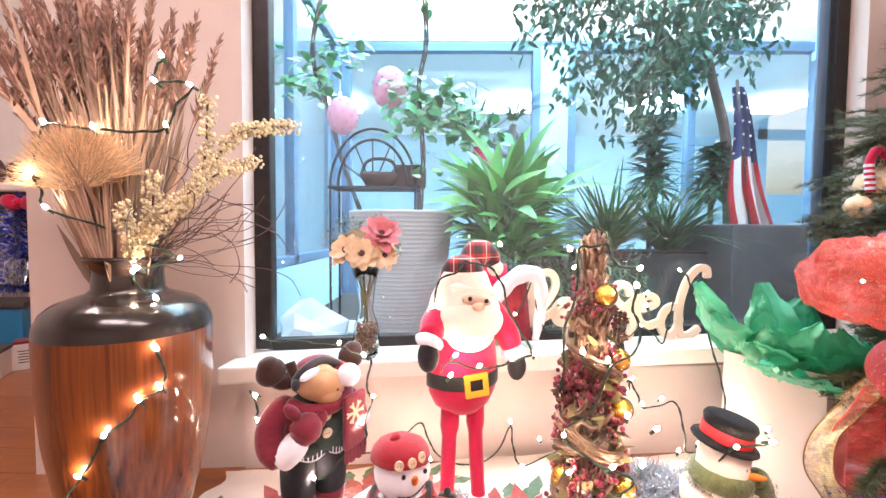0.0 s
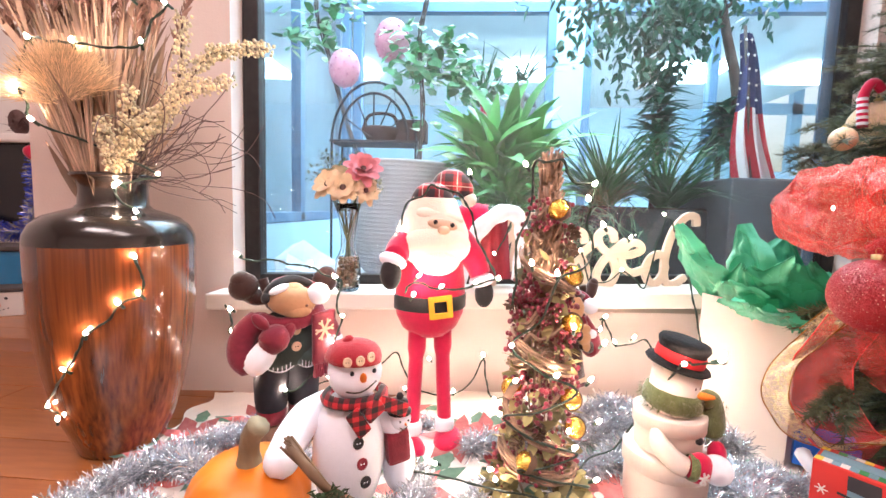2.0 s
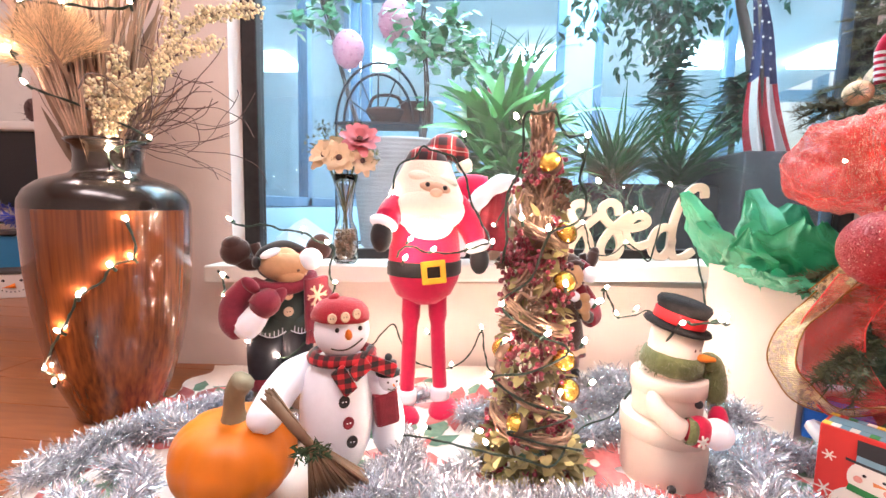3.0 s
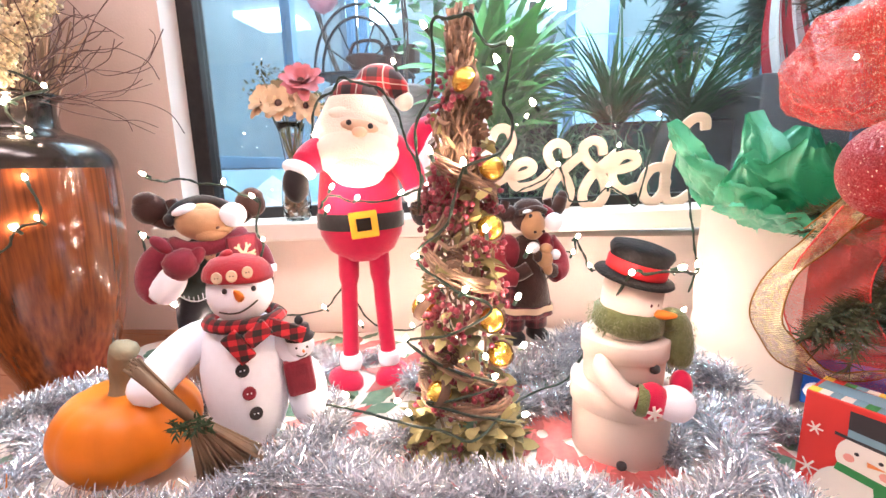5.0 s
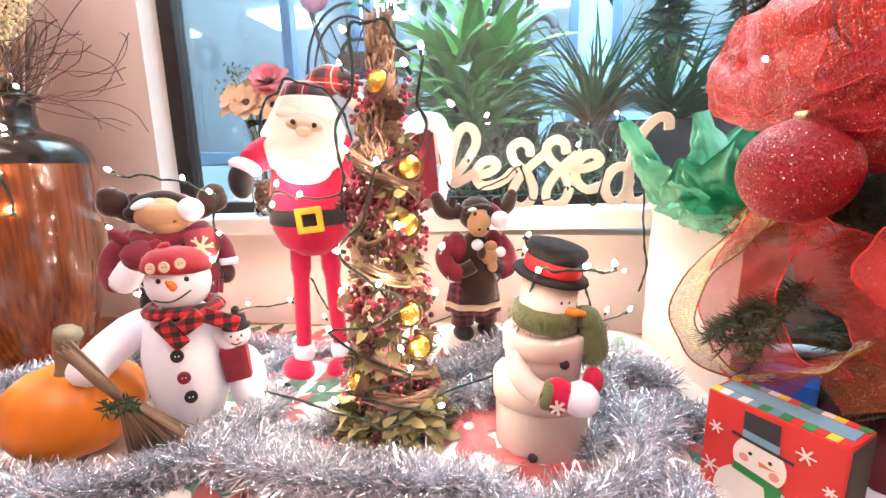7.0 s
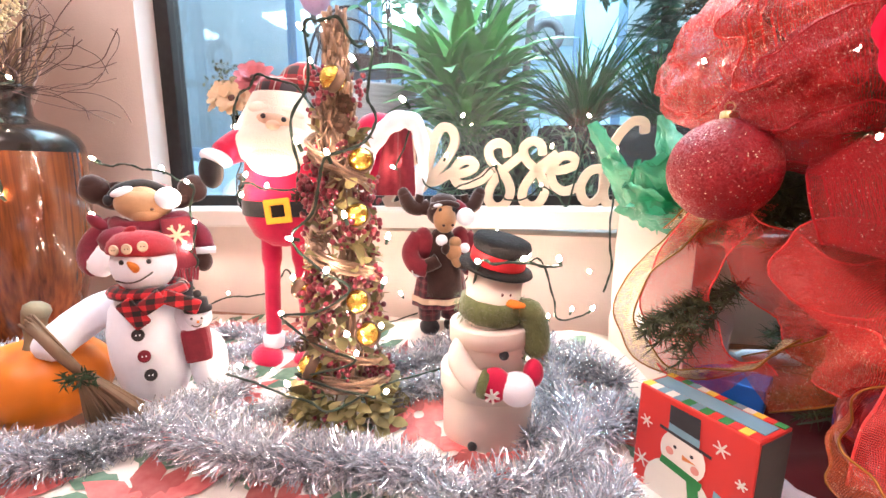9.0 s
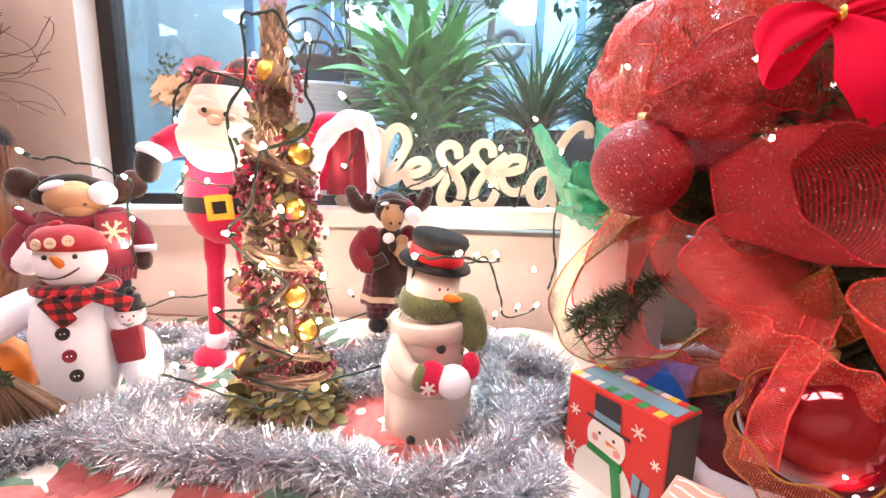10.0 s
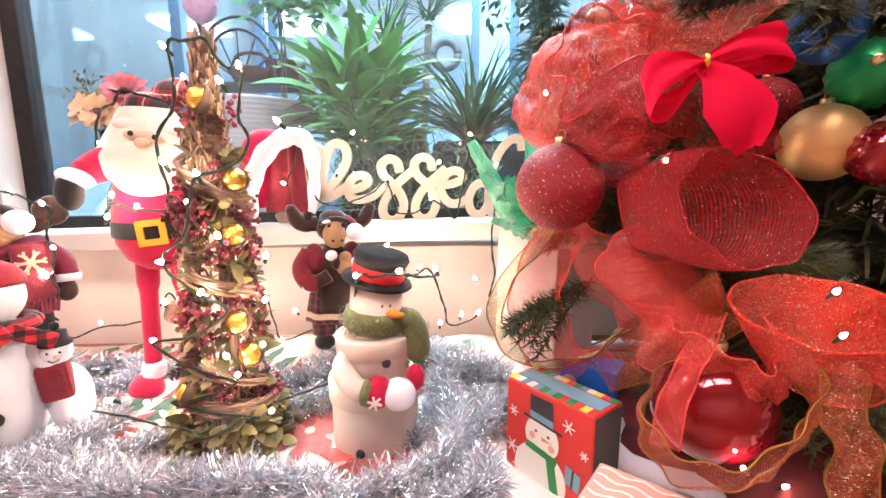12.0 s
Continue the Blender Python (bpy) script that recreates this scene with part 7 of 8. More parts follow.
tinsel([(0.78, 0.90, 0.05), (0.85, 0.90, 0.04), (0.90, 0.86, 0.04)], 0.040, 2400, TL)
tinsel([(0.46, 0.82, 0.03), (0.50, 0.88, 0.04), (0.56, 0.90, 0.045), (0.60, 0.94, 0.05), (0.66, 0.94, 0.05)], 0.042, 4500, TL)
tinsel([(-0.25, 0.72, 0.03), (-0.18, 0.70, 0.03), (-0.14, 0.62, 0.03)], 0.038, 2200, TL)
tinsel([(0.70, 0.80, 0.03), (0.74, 0.88, 0.04), (0.80, 0.84, 0.04), (0.82, 0.90, 0.05)], 0.044, 3500, TL)

tinsel([(-0.31, 0.68, 0.03), (-0.30, 0.78, 0.035), (-0.26, 0.86, 0.035), (-0.19, 0.92, 0.04), (-0.12, 0.98, 0.04), (-0.06, 1.04, 0.04)], 0.042, 4500, TL)
tinsel([(-0.02, 1.02, 0.03), (0.08, 1.04, 0.035), (0.14, 1.0, 0.03), (0.22, 1.05, 0.03)], 0.036, 2500, TL)
tinsel([(0.16, 0.76, 0.03), (0.24, 0.73, 0.035), (0.30, 0.77, 0.03), (0.34, 0.84, 0.03)], 0.036, 2400, TL)
tinsel([(0.48, 0.98, 0.05), (0.56, 1.04, 0.07), (0.62, 1.06, 0.09), (0.72, 1.05, 0.07), (0.80, 1.02, 0.07)], 0.042, 3600, TL)
# ---------------------------------------------------------------- strings of lights
CORD = mat("green_cord", (0.012, 0.03, 0.018), 0.5, vary=0.3, scale=80)
BULB = mat("lit_bulb", (1.0, 0.85, 0.6), 0.3, emit=(1.0, 0.75, 0.58), power=285.0, bump=0)
SOCKET = mat("bulb_socket", (0.015, 0.05, 0.03), 0.5)
bulb_mesh, socket_mesh = MB(), MB()
bulb_mesh.lathe([(0, 0.0), (0.0030, 0.001), (0.0040, 0.0035), (0.0037, 0.0075), (0.0019, 0.012), (0, 0.0128)], seg=8)
bulb_mesh = bulb_mesh.mesh("bulb", BULB)
socket_mesh.lathe([(0.0, -0.014), (0.0032, -0.013), (0.0036, 0.001), (0.003, 0.0025), (0, 0.0025)], seg=8)
socket_mesh = socket_mesh.mesh("socket", SOCKET)


def light_string(label, bulbs, cord=None, sag=0.02, way=(0, -0.5, 0.8), size=0.82):
    ob = thing("string_lights", (0, 0, 0), label, "string lights", "strings of lights")
    line = cord or bulbs
    pts = []
    for a, b in zip(line[:-1], line[1:]):
        a, b = Vector(a), Vector(b)
        pts.append(a)
        m = (a + b) / 2 + Vector((rnd(-0.012, 0.012), rnd(-0.006, 0.012), -sag * min(1, (b - a).length / 0.15) + rnd(-0.006, 0.006)))
        pts.append(m)
    pts.append(Vector(line[-1]))
    mb = MB()
    sm = spline(pts, 8)
    mb.tube(sm, 0.0017, 0, 5)
    tw_ = [p + Vector((math.cos(k * 0.9), math.sin(k * 0.9), math.cos(k * 0.9 + 1))) * 0.0018 for k, p in enumerate(sm)]
    mb.tube(tw_, 0.0015, 0, 5)
    part("cord", mb, CORD, ob)
    for p in bulbs:
        w = Vector(way) + Vector((rnd(-1, 1), rnd(-0.5, 0.3), rnd(-0.6, 0.6))) * 0.9
        q = Vector(p)
        m = Matrix.Translation(q) @ aim3(w).to_4x4() @ Matrix.Scale(size, 4)
        so = part("socket", socket_mesh, None, ob)
        so.matrix_local = m
        bu = part("bulb", bulb_mesh, None, so, "glowing warm-white bulb")
        bu.matrix_local = Matrix.Identity(4)
    return ob


LL = "dark green cord of glowing warm-white mini bulbs"


def on_vase(a, z):
    r = np.interp(z, [0, 0.07, 0.12, 0.17, 0.23, 0.31, 0.41, 0.45, 0.48, 0.5, 0.54], [0.078, 0.099, 0.113, 0.123, 0.132, 0.139, 0.142, 0.137, 0.11, 0.06, 0.064]) + 0.007
    return (VX + r * math.cos(a), VY + r * math.sin(a), z)


light_string(LL + " over the vase", [on_vase(-0.85, 0.535), on_vase(-0.52, 0.486), on_vase(-0.68, 0.406), on_vase(-0.63, 0.338), on_vase(-0.85, 0.325), on_vase(-1.20, 0.274), on_vase(-1.47, 0.208), on_vase(-2.05, 0.125), on_vase(-1.88, 0.100)], sag=0.0)
light_string(LL + " in the dried grass", [(-0.31, 0.87, 0.905), (-0.315, 0.86, 0.86), (-0.265, 0.88, 0.86), (-0.30, 0.86, 0.785), (-0.40, 0.83, 0.775), (-0.49, 0.84, 0.785), (-0.505, 0.83, 0.70), (-0.49, 0.84, 0.645), (-0.30, 0.89, 0.56), (-0.37, 0.885, 0.54)], sag=0.0)
light_string(LL + " over the moose doll", [(-0.165, 0.925, 0.41), (-0.03, 0.95, 0.392), (0.02, 0.96, 0.365), (0.035, 0.95, 0.29), (-0.178, 0.92, 0.30), (-0.165, 0.90, 0.258), (-0.125, 0.91, 0.172), (-0.07, 0.92, 0.14), (0.015, 0.95, 0.235)],
             [(-0.165, 0.925, 0.405), (-0.095, 0.93, 0.402), (-0.03, 0.95, 0.388), (0.03, 0.96, 0.36), (0.035, 0.95, 0.28), (0.02, 0.96, 0.2), (-0.06, 0.93, 0.135), (-0.13, 0.91, 0.172), (-0.17, 0.90, 0.258), (-0.19, 0.92, 0.31)], 0.01)
light_string(LL + " over the red-suited doll", [(0.285, 0.985, 0.582), (0.150, 0.94, 0.465), (0.193, 0.905, 0.383), (0.236, 0.902, 0.366), (0.185, 0.90, 0.347), (0.300, 0.93, 0.370), (0.345, 0.93, 0.38)],
             [(0.15, 0.94, 0.455), (0.165, 0.935, 0.52), (0.21, 0.93, 0.555), (0.265, 0.96, 0.54), (0.30, 0.98, 0.46), (0.34, 0.93, 0.385), (0.30, 0.925, 0.368), (0.236, 0.905, 0.362), (0.193, 0.908, 0.372), (0.17, 0.91, 0.35)], 0.004)
light_string(LL + " round the twig cone", [(0.425, 0.775, 0.415), (0.462, 0.765, 0.145), (0.378, 0.765, 0.115), (0.50, 0.775, 0.087), (0.375, 0.81, 0.583), (0.478, 0.80, 0.555), (0.51, 0.84, 0.49), (0.362, 0.78, 0.30), (0.452, 0.765, 0.335), (0.49, 0.80, 0.24), (0.345, 0.77, 0.19), (0.452, 0.762, 0.172), (0.498, 0.77, 0.187), (0.330, 0.76, 0.104), (0.503, 0.785, 0.307), (0.385, 0.77, 0.430), (0.466, 0.775, 0.530), (0.425, 0.755, 0.262), (0.366, 0.77, 0.245)],
             [(0.36, 0.80, 0.36), (0.362, 0.79, 0.46), (0.385, 0.80, 0.585), (0.43, 0.805, 0.592), (0.480, 0.80, 0.552), (0.483, 0.80, 0.46), (0.425, 0.765, 0.41), (0.36, 0.78, 0.30), (0.46, 0.755, 0.24), (0.35, 0.76, 0.19), (0.465, 0.755, 0.14), (0.375, 0.75, 0.11), (0.49, 0.765, 0.083)], 0.012)
light_string(LL + " over the word sign", [(0.785, 1.260, 0.512), (0.708, 1.275, 0.447), (0.505, 1.255, 0.515), (0.47, 1.245, 0.425), (0.582, 1.270, 0.41), (0.69, 1.270, 0.36), (0.84, 1.265, 0.44), (0.352, 1.220, 0.40), (0.405, 1.225, 0.47)],
             [(0.352, 1.220, 0.395), (0.40, 1.220, 0.50), (0.43, 1.225, 0.36), (0.505, 1.255, 0.36), (0.582, 1.265, 0.405), (0.61, 1.270, 0.33), (0.69, 1.267, 0.36), (0.75, 1.265, 0.32), (0.79, 1.255, 0.505), (0.84, 1.260, 0.44), (0.83, 1.155, 0.28), (0.825, 1.135, 0.16)], 0.01)
light_string(LL + " by the wall", [(0.06, 1.13, 0.10), (0.14, 1.14, 0.06), (0.26, 1.14, 0.06), (0.36, 1.14, 0.05), (0.40, 1.13, 0.12), (0.605, 1.12, 0.27), (0.60, 1.13, 0.235), (0.635, 1.12, 0.21), (0.675, 1.12, 0.225), (0.72, 1.12, 0.10), (0.765, 1.12, 0.12), (0.80, 1.09, 0.135), (0.795, 1.13, 0.20), (0.20, 1.14, 0.14), (0.33, 1.13, 0.16), (-0.05, 1.12, 0.09), (-0.16, 1.12, 0.10)],
             [(-0.20, 1.12, 0.05), (-0.05, 1.12, 0.08), (0.06, 1.13, 0.10), (0.12, 1.12, 0.16), (0.17, 1.13, 0.07), (0.26, 1.14, 0.055), (0.33, 1.13, 0.15), (0.36, 1.14, 0.05), (0.48, 1.15, 0.10), (0.58, 1.14, 0.23), (0.605, 1.12, 0.265), (0.635, 1.12, 0.205), (0.70, 1.10, 0.225), (0.74, 1.12, 0.10), (0.80, 1.10, 0.13)], 0.012)
light_string(LL + " over boxes", [(0.627, 0.785, 0.282), (0.682, 0.79, 0.288), (0.245, 0.80, 0.082), (0.345, 0.775, 0.075), (0.15, 0.84, 0.055), (0.73, 0.86, 0.275)],
             [(0.73, 0.86, 0.268), (0.682, 0.792, 0.284), (0.627, 0.79, 0.278), (0.575, 0.88, 0.10), (0.52, 0.87, 0.07), (0.44, 0.73, 0.075), (0.345, 0.76, 0.07), (0.245, 0.78, 0.075), (0.18, 0.82, 0.05), (0.15, 0.84, 0.045)], 0.0)
# some of these bulbs are extras, added inside the net ribbons to brighten them
light_string("dark cord of glowing mini bulbs in the fir", [(0.887, 0.869, 0.531), (0.98, 0.822, 0.458), (1.039, 0.722, 0.48), (1.003, 0.742, 0.431), (1.139, 0.657, 0.3), (1.053, 0.701, 0.163), (1.102, 0.69, 0.14), (1.142, 0.689, 0.061), (1.172, 0.938, 0.58), (1.0, 0.795, 0.52), (1.15, 0.655, 0.255), (1.135, 0.715, 0.60), (1.05, 0.62, 0.13), (1.215, 0.80, 0.62)],
             [(0.93, 0.92, 0.62), (1.0, 0.88, 0.52), (1.09, 0.85, 0.46), (1.15, 0.82, 0.36), (1.08, 0.82, 0.28), (1.14, 0.78, 0.22), (1.10, 0.80, 0.15), (1.17, 0.76, 0.06)], 0.0, size=0.6)

# ---------------------------------------------------------------- plants and things in the atrium
random.seed(51)
LILY = mat("lily_leaf", (0.10, 0.34, 0.085), 0.5, vary=0.25, scale=30, island=True)
BLADE = mat("dark_blade_leaf", (0.05, 0.18, 0.06), 0.5, vary=0.25, scale=30, island=True)
FICUS = mat("ficus_leaf", (0.04, 0.15, 0.09), 0.4, vary=0.25, scale=30, island=True)
VINEG = mat("vine_leaf", (0.10, 0.38, 0.16), 0.5, vary=0.25, scale=30, island=True)
TRUNK = mat("grey_bark", (0.13, 0.10, 0.09), 0.9, vary=0.35, scale=25, bump=0.5)
IRON = mat("black_iron", (0.03, 0.035, 0.045), 0.6, metal=0.4)
WICKER = mat("dark_wicker", (0.07, 0.035, 0.03), 0.9, vary=0.4, scale=60, bump=0.8)

pot = thing("ribbed_planter", (-0.01, 1.86, 0.2), "large pale round planter with fine horizontal ribs", "planter")
v = MB()
prof = [(0, 0), (0.15, 0)]
for k in range(31):
    z = 0.47 * k / 30
    prof += [(0.150 + 0.055 * k / 30, z), (0.153 + 0.055 * k / 30, z + 0.004), (0.153 + 0.055 * k / 30, z + 0.010)]
prof += [(0.205, 0.485), (0.19, 0.485), (0.188, 0.44), (0, 0.44)]
v.lathe(prof, seg=56)
part("pot", v, CONC, pot)
gp = thing("box_planter", (1.34, 1.80, 0.2), "large grey square planter", "planter")
v = MB()
v.box((0, 0, 0.22), (0.42, 0.42, 0.44), 0, bev=0.008)
part("pot", v, GREYP, gp)


DARKPOT = mat("dark_trough", (0.045, 0.045, 0.05), 0.7, vary=0.35, scale=20, bump=0.3)
for at, s in (((0.92, 1.86, 0.2), (0.52, 0.28, 0.33)), ((0.47, 1.93, 0.2), (0.30, 0.28, 0.36))):
    tr = thing("trough_planter", at, "dark rectangular trough planter under the leaves", "planter", "trough planters")
    v = MB()
    v.box((0, 0, s[2] / 2), s, 0, bev=0.008)
    part("pot", v, DARKPOT, tr)
    v = MB()
    v.box((0, 0, s[2] + 0.002), (s[0] - 0.03, s[1] - 0.03, 0.012), 0)
    part("soil", v, SOIL, tr)
WISP = mat("pale_trailing_stem", (0.16, 0.26, 0.16), 0.7, vary=0.3, scale=30, island=True)
wisps = MB()
for k in range(120):
    p = Vector((rnd(0.30, 0.86), rnd(1.68, 1.76), rnd(0.42, 0.58)))
    pts = [p]
    for i in range(5):
        p = p + Vector((rnd(-0.05, 0.05), rnd(-0.03, 0.01), rnd(-0.09, 0.02)))
        p.y = max(p.y, 1.56)
        p.z = max(p.z, 0.21)
        pts.append(p)
    wisps.tube(spline(pts, 4), 0.0018, 0, 4)
    for q in pts[1:]:
        wisps.leaf(q, (rnd(-1, 1), rnd(-1, 0.2), rnd(-0.6, 0.6)), (0, 0, 1), rnd(0.02, 0.045), 0.009, 0, 0.3, 3)
solid("trailing_plant", wisps, WISP, "tangle of pale trailing stems over the planters", "plant", kind="stuff")


def rosette(name, at, count, length, width, material, label, spread=(0.2, 1.2), bend=0.55, prof=None, stalk=0.0):
    ob = thing(name, at, label, "plant")
    for g in range(6):
        mb = MB()
        for k in range(count // 6):
            a, e = rnd(0, 6.28), rnd(*spread)
            w = Vector((math.cos(a) * e, math.sin(a) * e, 1)).normalized()
            ln = length * rnd(0.7, 1.1)
            p = Vector((rnd(-0.03, 0.03), rnd(-0.03, 0.03), 0))
            if stalk:
                q = p + Vector((rnd(-0.05, 0.05), rnd(-0.05, 0.05), 0)) + w * ln * stalk * rnd(0.55, 1.35)
                mb.tube([p, q], 0.0025, 0, 4)
                mb.leaf(q, w + Vector((math.cos(a), math.sin(a), 0)) * 0.3 + Vector((rnd(-1, 1), rnd(-1, 1), rnd(-0.4, 0.6))) * 0.42, (rnd(-0.4, 0.4), rnd(-0.8, 0.2), 1), ln * (1 - stalk), width * rnd(0.8, 1.2), 0, bend * rnd(0.5, 1.2), 7, prof, 0.35)
            else:
                mb.leaf(p, w, (-math.cos(a) * 0.2, -math.sin(a) * 0.2, 1), ln, width * rnd(0.8, 1.2), 0, bend * rnd(0.5, 1.2), 6, prof)
        part("leaf_clump", mb, material, ob)
    return ob


blade = lambda t: max(0.05, (1 - t) ** 0.6)
lance = lambda t: max(0.04, math.sin(math.pi * min(1.0, 0.04 + 0.96 * t)) ** 0.85)
rosette("peace_lily", (0.39, 1.87, 0.53), 66, 0.47, 0.056, LILY, "broad-leaved bright green peace lily", (0.05, 0.55), 0.42, lance, stalk=0.45)
rosette("peace_lily", (0.40, 1.82, 0.53), 84, 0.37, 0.048, LILY, "broad-leaved green lily with arching leaves", (0.3, 1.1), 0.8, lance, stalk=0.5)
rosette("peace_lily", (0.43, 1.76, 0.48), 150, 0.27, 0.026, LILY, "bushy green plant under the lily", (0.3, 1.6), 0.5, lance, stalk=0.4)
rosette("spider_plant", (0.80, 1.84, 0.54), 240, 0.36, 0.014, BLADE, "dark green spider plant with arching blades", (0.2, 1.6), 0.5, blade)
rosette("spider_plant", (1.05, 1.87, 0.54), 240, 0.34, 0.014, BLADE, "dark green spider plant with arching blades", (0.2, 1.6), 0.5, blade)
rosette("spider_plant", (0.62, 1.70, 0.40), 110, 0.22, 0.010, BLADE, "dark green spider plant with arching blades", (0.4, 2.0), 0.6, blade)
rosette("yucca", (0.33, 2.75, 1.12), 42, 0.34, 0.018, BLADE, "spiky yucca far back in the courtyard", (0.1, 1.2), 0.2, blade)
rosette("yucca", (0.56, 2.78, 1.28), 42, 0.30, 0.012, BLADE, "spiky yucca far back in the courtyard", (0.5, 2.2), 0.5, blade)


def dracaena(at, h, label):
    ob = thing("dracaena", at, label, "plant")
    mb = MB()
    mb.tube([(0, 0, -0.3), (0.01, 0, h)], 0.012, 0, 8)
    part("stem", mb, TRUNK, ob)
    for lv in range(6):
        mb = MB()
        z = h * (0.15 + 0.85 * lv / 5)
        for k in range(34):
            a = rnd(0, 6.28)
            mb.leaf((0.01, 0, z), (math.cos(a), math.sin(a), rnd(-0.2, 0.9)), (0, 0, 1), rnd(0.09, 0.16) * (1.1 - 0.08 * lv), 0.036, 0, 0.4, 4)
        part("leaf_clump", mb, FICUS, ob)


dracaena((1.06, 2.05, 0.75), 0.33, "dark-leaved dracaena in the planting bed")
dracaena((1.32, 2.05, 0.75), 0.22, "dark-leaved dracaena in the planting bed")
for zc in ((0.40, 2.75), (0.56, 2.78)):
    mb = MB()
    mb.tube([(zc[0] - 0.07, zc[1], 0.0), (zc[0], zc[1], 1.25)], 0.02, 0, 8)
    solid("palm_stem", mb, TRUNK, "slim grey palm stem", "tree", "palm stems")


def leafy_tree(at, trunk, limbs, leaves, leaf, material, label, size=0.05):
    ob = thing("ficus_tree", at, label, "tree")
    mb = MB()
    mb.tube(spline(trunk, 5), [0.024 - 0.013 * k / (5 * (len(trunk) - 1)) for k in range(5 * (len(trunk) - 1) + 1)], 0, 8)
    part("trunk", mb, TRUNK, ob)
    for limb in limbs:
        mb = MB()
        line = spline(limb, 6)
        mb.tube(line, [0.008 - 0.006 * k / (len(line) - 1) for k in range(len(line))], 0, 5)
        part("limb", mb, TRUNK, ob)
        cr = MB()
        for k in range(leaves):
            p = line[random.randrange(len(line) // 3, len(line))]
            q = p + Vector((rnd(-1, 1) * 0.11, rnd(-1, 1) * 0.12, rnd(-1.9, 0.6) * 0.10))
            a = rnd(0, 6.28)
            cr.leaf(q, (math.cos(a) * 0.6, math.sin(a) * 0.6, rnd(-1.2, 0.1)), (rnd(-1, 1), rnd(-1, 1), 1), size * rnd(0.7, 1.25), size * 0.45, 0, 0.15, 3)
        tagged(part("crown", cr, material, ob), kind="stuff")


leafy_tree((1.38, 2.0, 0.55), [(0, 0, 0), (-0.03, 0, 0.45), (-0.10, 0.01, 0.75), (-0.17, 0.02, 1.15), (-0.2, 0.02, 1.6)],
           [[(-0.09, 0, 0.72), (-0.2, 0, 0.78), (-0.33, 0, 0.72), (-0.45, 0, 0.62)], [(-0.11, 0, 0.8), (-0.30, -0.05, 0.92), (-0.50, -0.05, 0.88), (-0.68, -0.05, 0.75)],
            [(-0.15, 0, 1.0), (-0.40, 0, 1.12), (-0.65, 0, 1.10), (-0.85, 0, 0.98)], [(-0.15, 0, 1.05), (-0.3, 0.05, 1.2), (-0.5, 0.08, 1.25), (-0.75, 0.08, 1.22)],
            [(-0.16, 0, 1.1), (-0.2, -0.05, 1.0), (-0.28, -0.08, 0.9), (-0.35, -0.08, 0.8)], [(-0.17, 0, 1.1), (-0.05, 0, 1.25), (0.1, 0, 1.3), (0.25, 0, 1.25)],
            [(-0.10, 0, 0.80), (0.0, 0, 0.9), (0.03, 0, 1.05), (-0.02, 0, 1.2)]], 430, 0, FICUS, "ficus tree with a leaning grey trunk and dark leaves", 0.046)


def creeper(at, pts, clusters, label):
    ob = thing("climbing_vine", at, label, "plant")
    mb = MB()
    for k in range(4):
        mb.tube([Vector(p) + Vector((0.008 * math.cos(i * 0.7 + k * 1.6), 0.008 * math.sin(i * 0.7 + k * 1.6), 0)) for i, p in enumerate(spline(pts, 6))], 0.0035, 0, 5)
    part("stem", mb, TRUNK, ob)
    for c, r, n in clusters:
        mb = MB()
        for k in range(n):
            q = Vector(c) + Vector((rnd(-1, 1) * r, rnd(-1, 1) * r * 0.7, rnd(-1, 1) * r * 0.8))
            a = rnd(0, 6.28)
            mb.leaf(q, (math.cos(a), math.sin(a) - 0.3, rnd(-1, 0.2)), (rnd(-0.5, 0.5), -0.6, 1), rnd(0.04, 0.065), 0.042, 0, 0.15, 4, lambda t: math.sin(math.pi * (0.15 + 0.85 * t)) ** 0.8)
        part("leaf_clump", mb, VINEG, ob)


creeper((0.05, 1.95, 0.6), [(0, 0, 0), (0.02, 0, 0.3), (0.0, 0, 0.6), (0.03, 0, 0.8), (0.01, 0, 1.1)],
        [((0.0, 0, 0.55), 0.13, 110), ((0.10, 0, 0.50), 0.13, 90), ((0.25, 0, 0.45), 0.10, 50), ((-0.08, 0, 0.45), 0.06, 10), ((0.03, 0, 0.95), 0.05, 5), ((0.16, 0, 0.60), 0.06, 9), ((0.03, 0, 0.3), 0.07, 9)], "green creeper climbing a twisted stem")
creeper((-0.42, 2.1, 0.55), [(0.25, 0, 0), (0.12, 0, 0.35), (0.05, 0, 0.6), (-0.02, 0, 0.85), (0.02, 0, 1.1)],
        [((-0.04, 0, 0.75), 0.13, 80), ((0.12, 0, 0.85), 0.10, 44), ((0.0, 0, 1.05), 0.07, 10)], "green creeper climbing a twisted stem")

shelf = thing("arched_plant_stand", (-0.16, 2.05, 0.2), "black iron plant stand with an arched back", "plant stand")
mb = MB()
for r in (0.19, 0.155):
    mb.tube([(r * math.cos(a), 0.0, 0.60 + r * 1.35 * math.sin(a)) for a in [math.pi * k / 20 for k in range(21)]], 0.006, 0, 6)
for k in range(1, 6):
    a = math.pi * k / 6
    mb.tube([(0.02 * math.cos(a), 0, 0.62), (0.155 * math.cos(a), 0, 0.60 + 0.155 * 1.35 * math.sin(a))], 0.0035, 0, 5)
part("arch", mb, IRON, shelf)
for x in (-0.19, 0.19):
    for y in (0, 0.16):
        mb = MB()
        mb.tube([(x, y, 0.0), (x, y, 0.62)], 0.006, 0, 6)
        part("leg", mb, IRON, shelf)
mb = MB()
mb.box((0, 0.08, 0.60), (0.40, 0.18, 0.012), 0, bev=0.002)
part("shelf", mb, IRON, shelf)
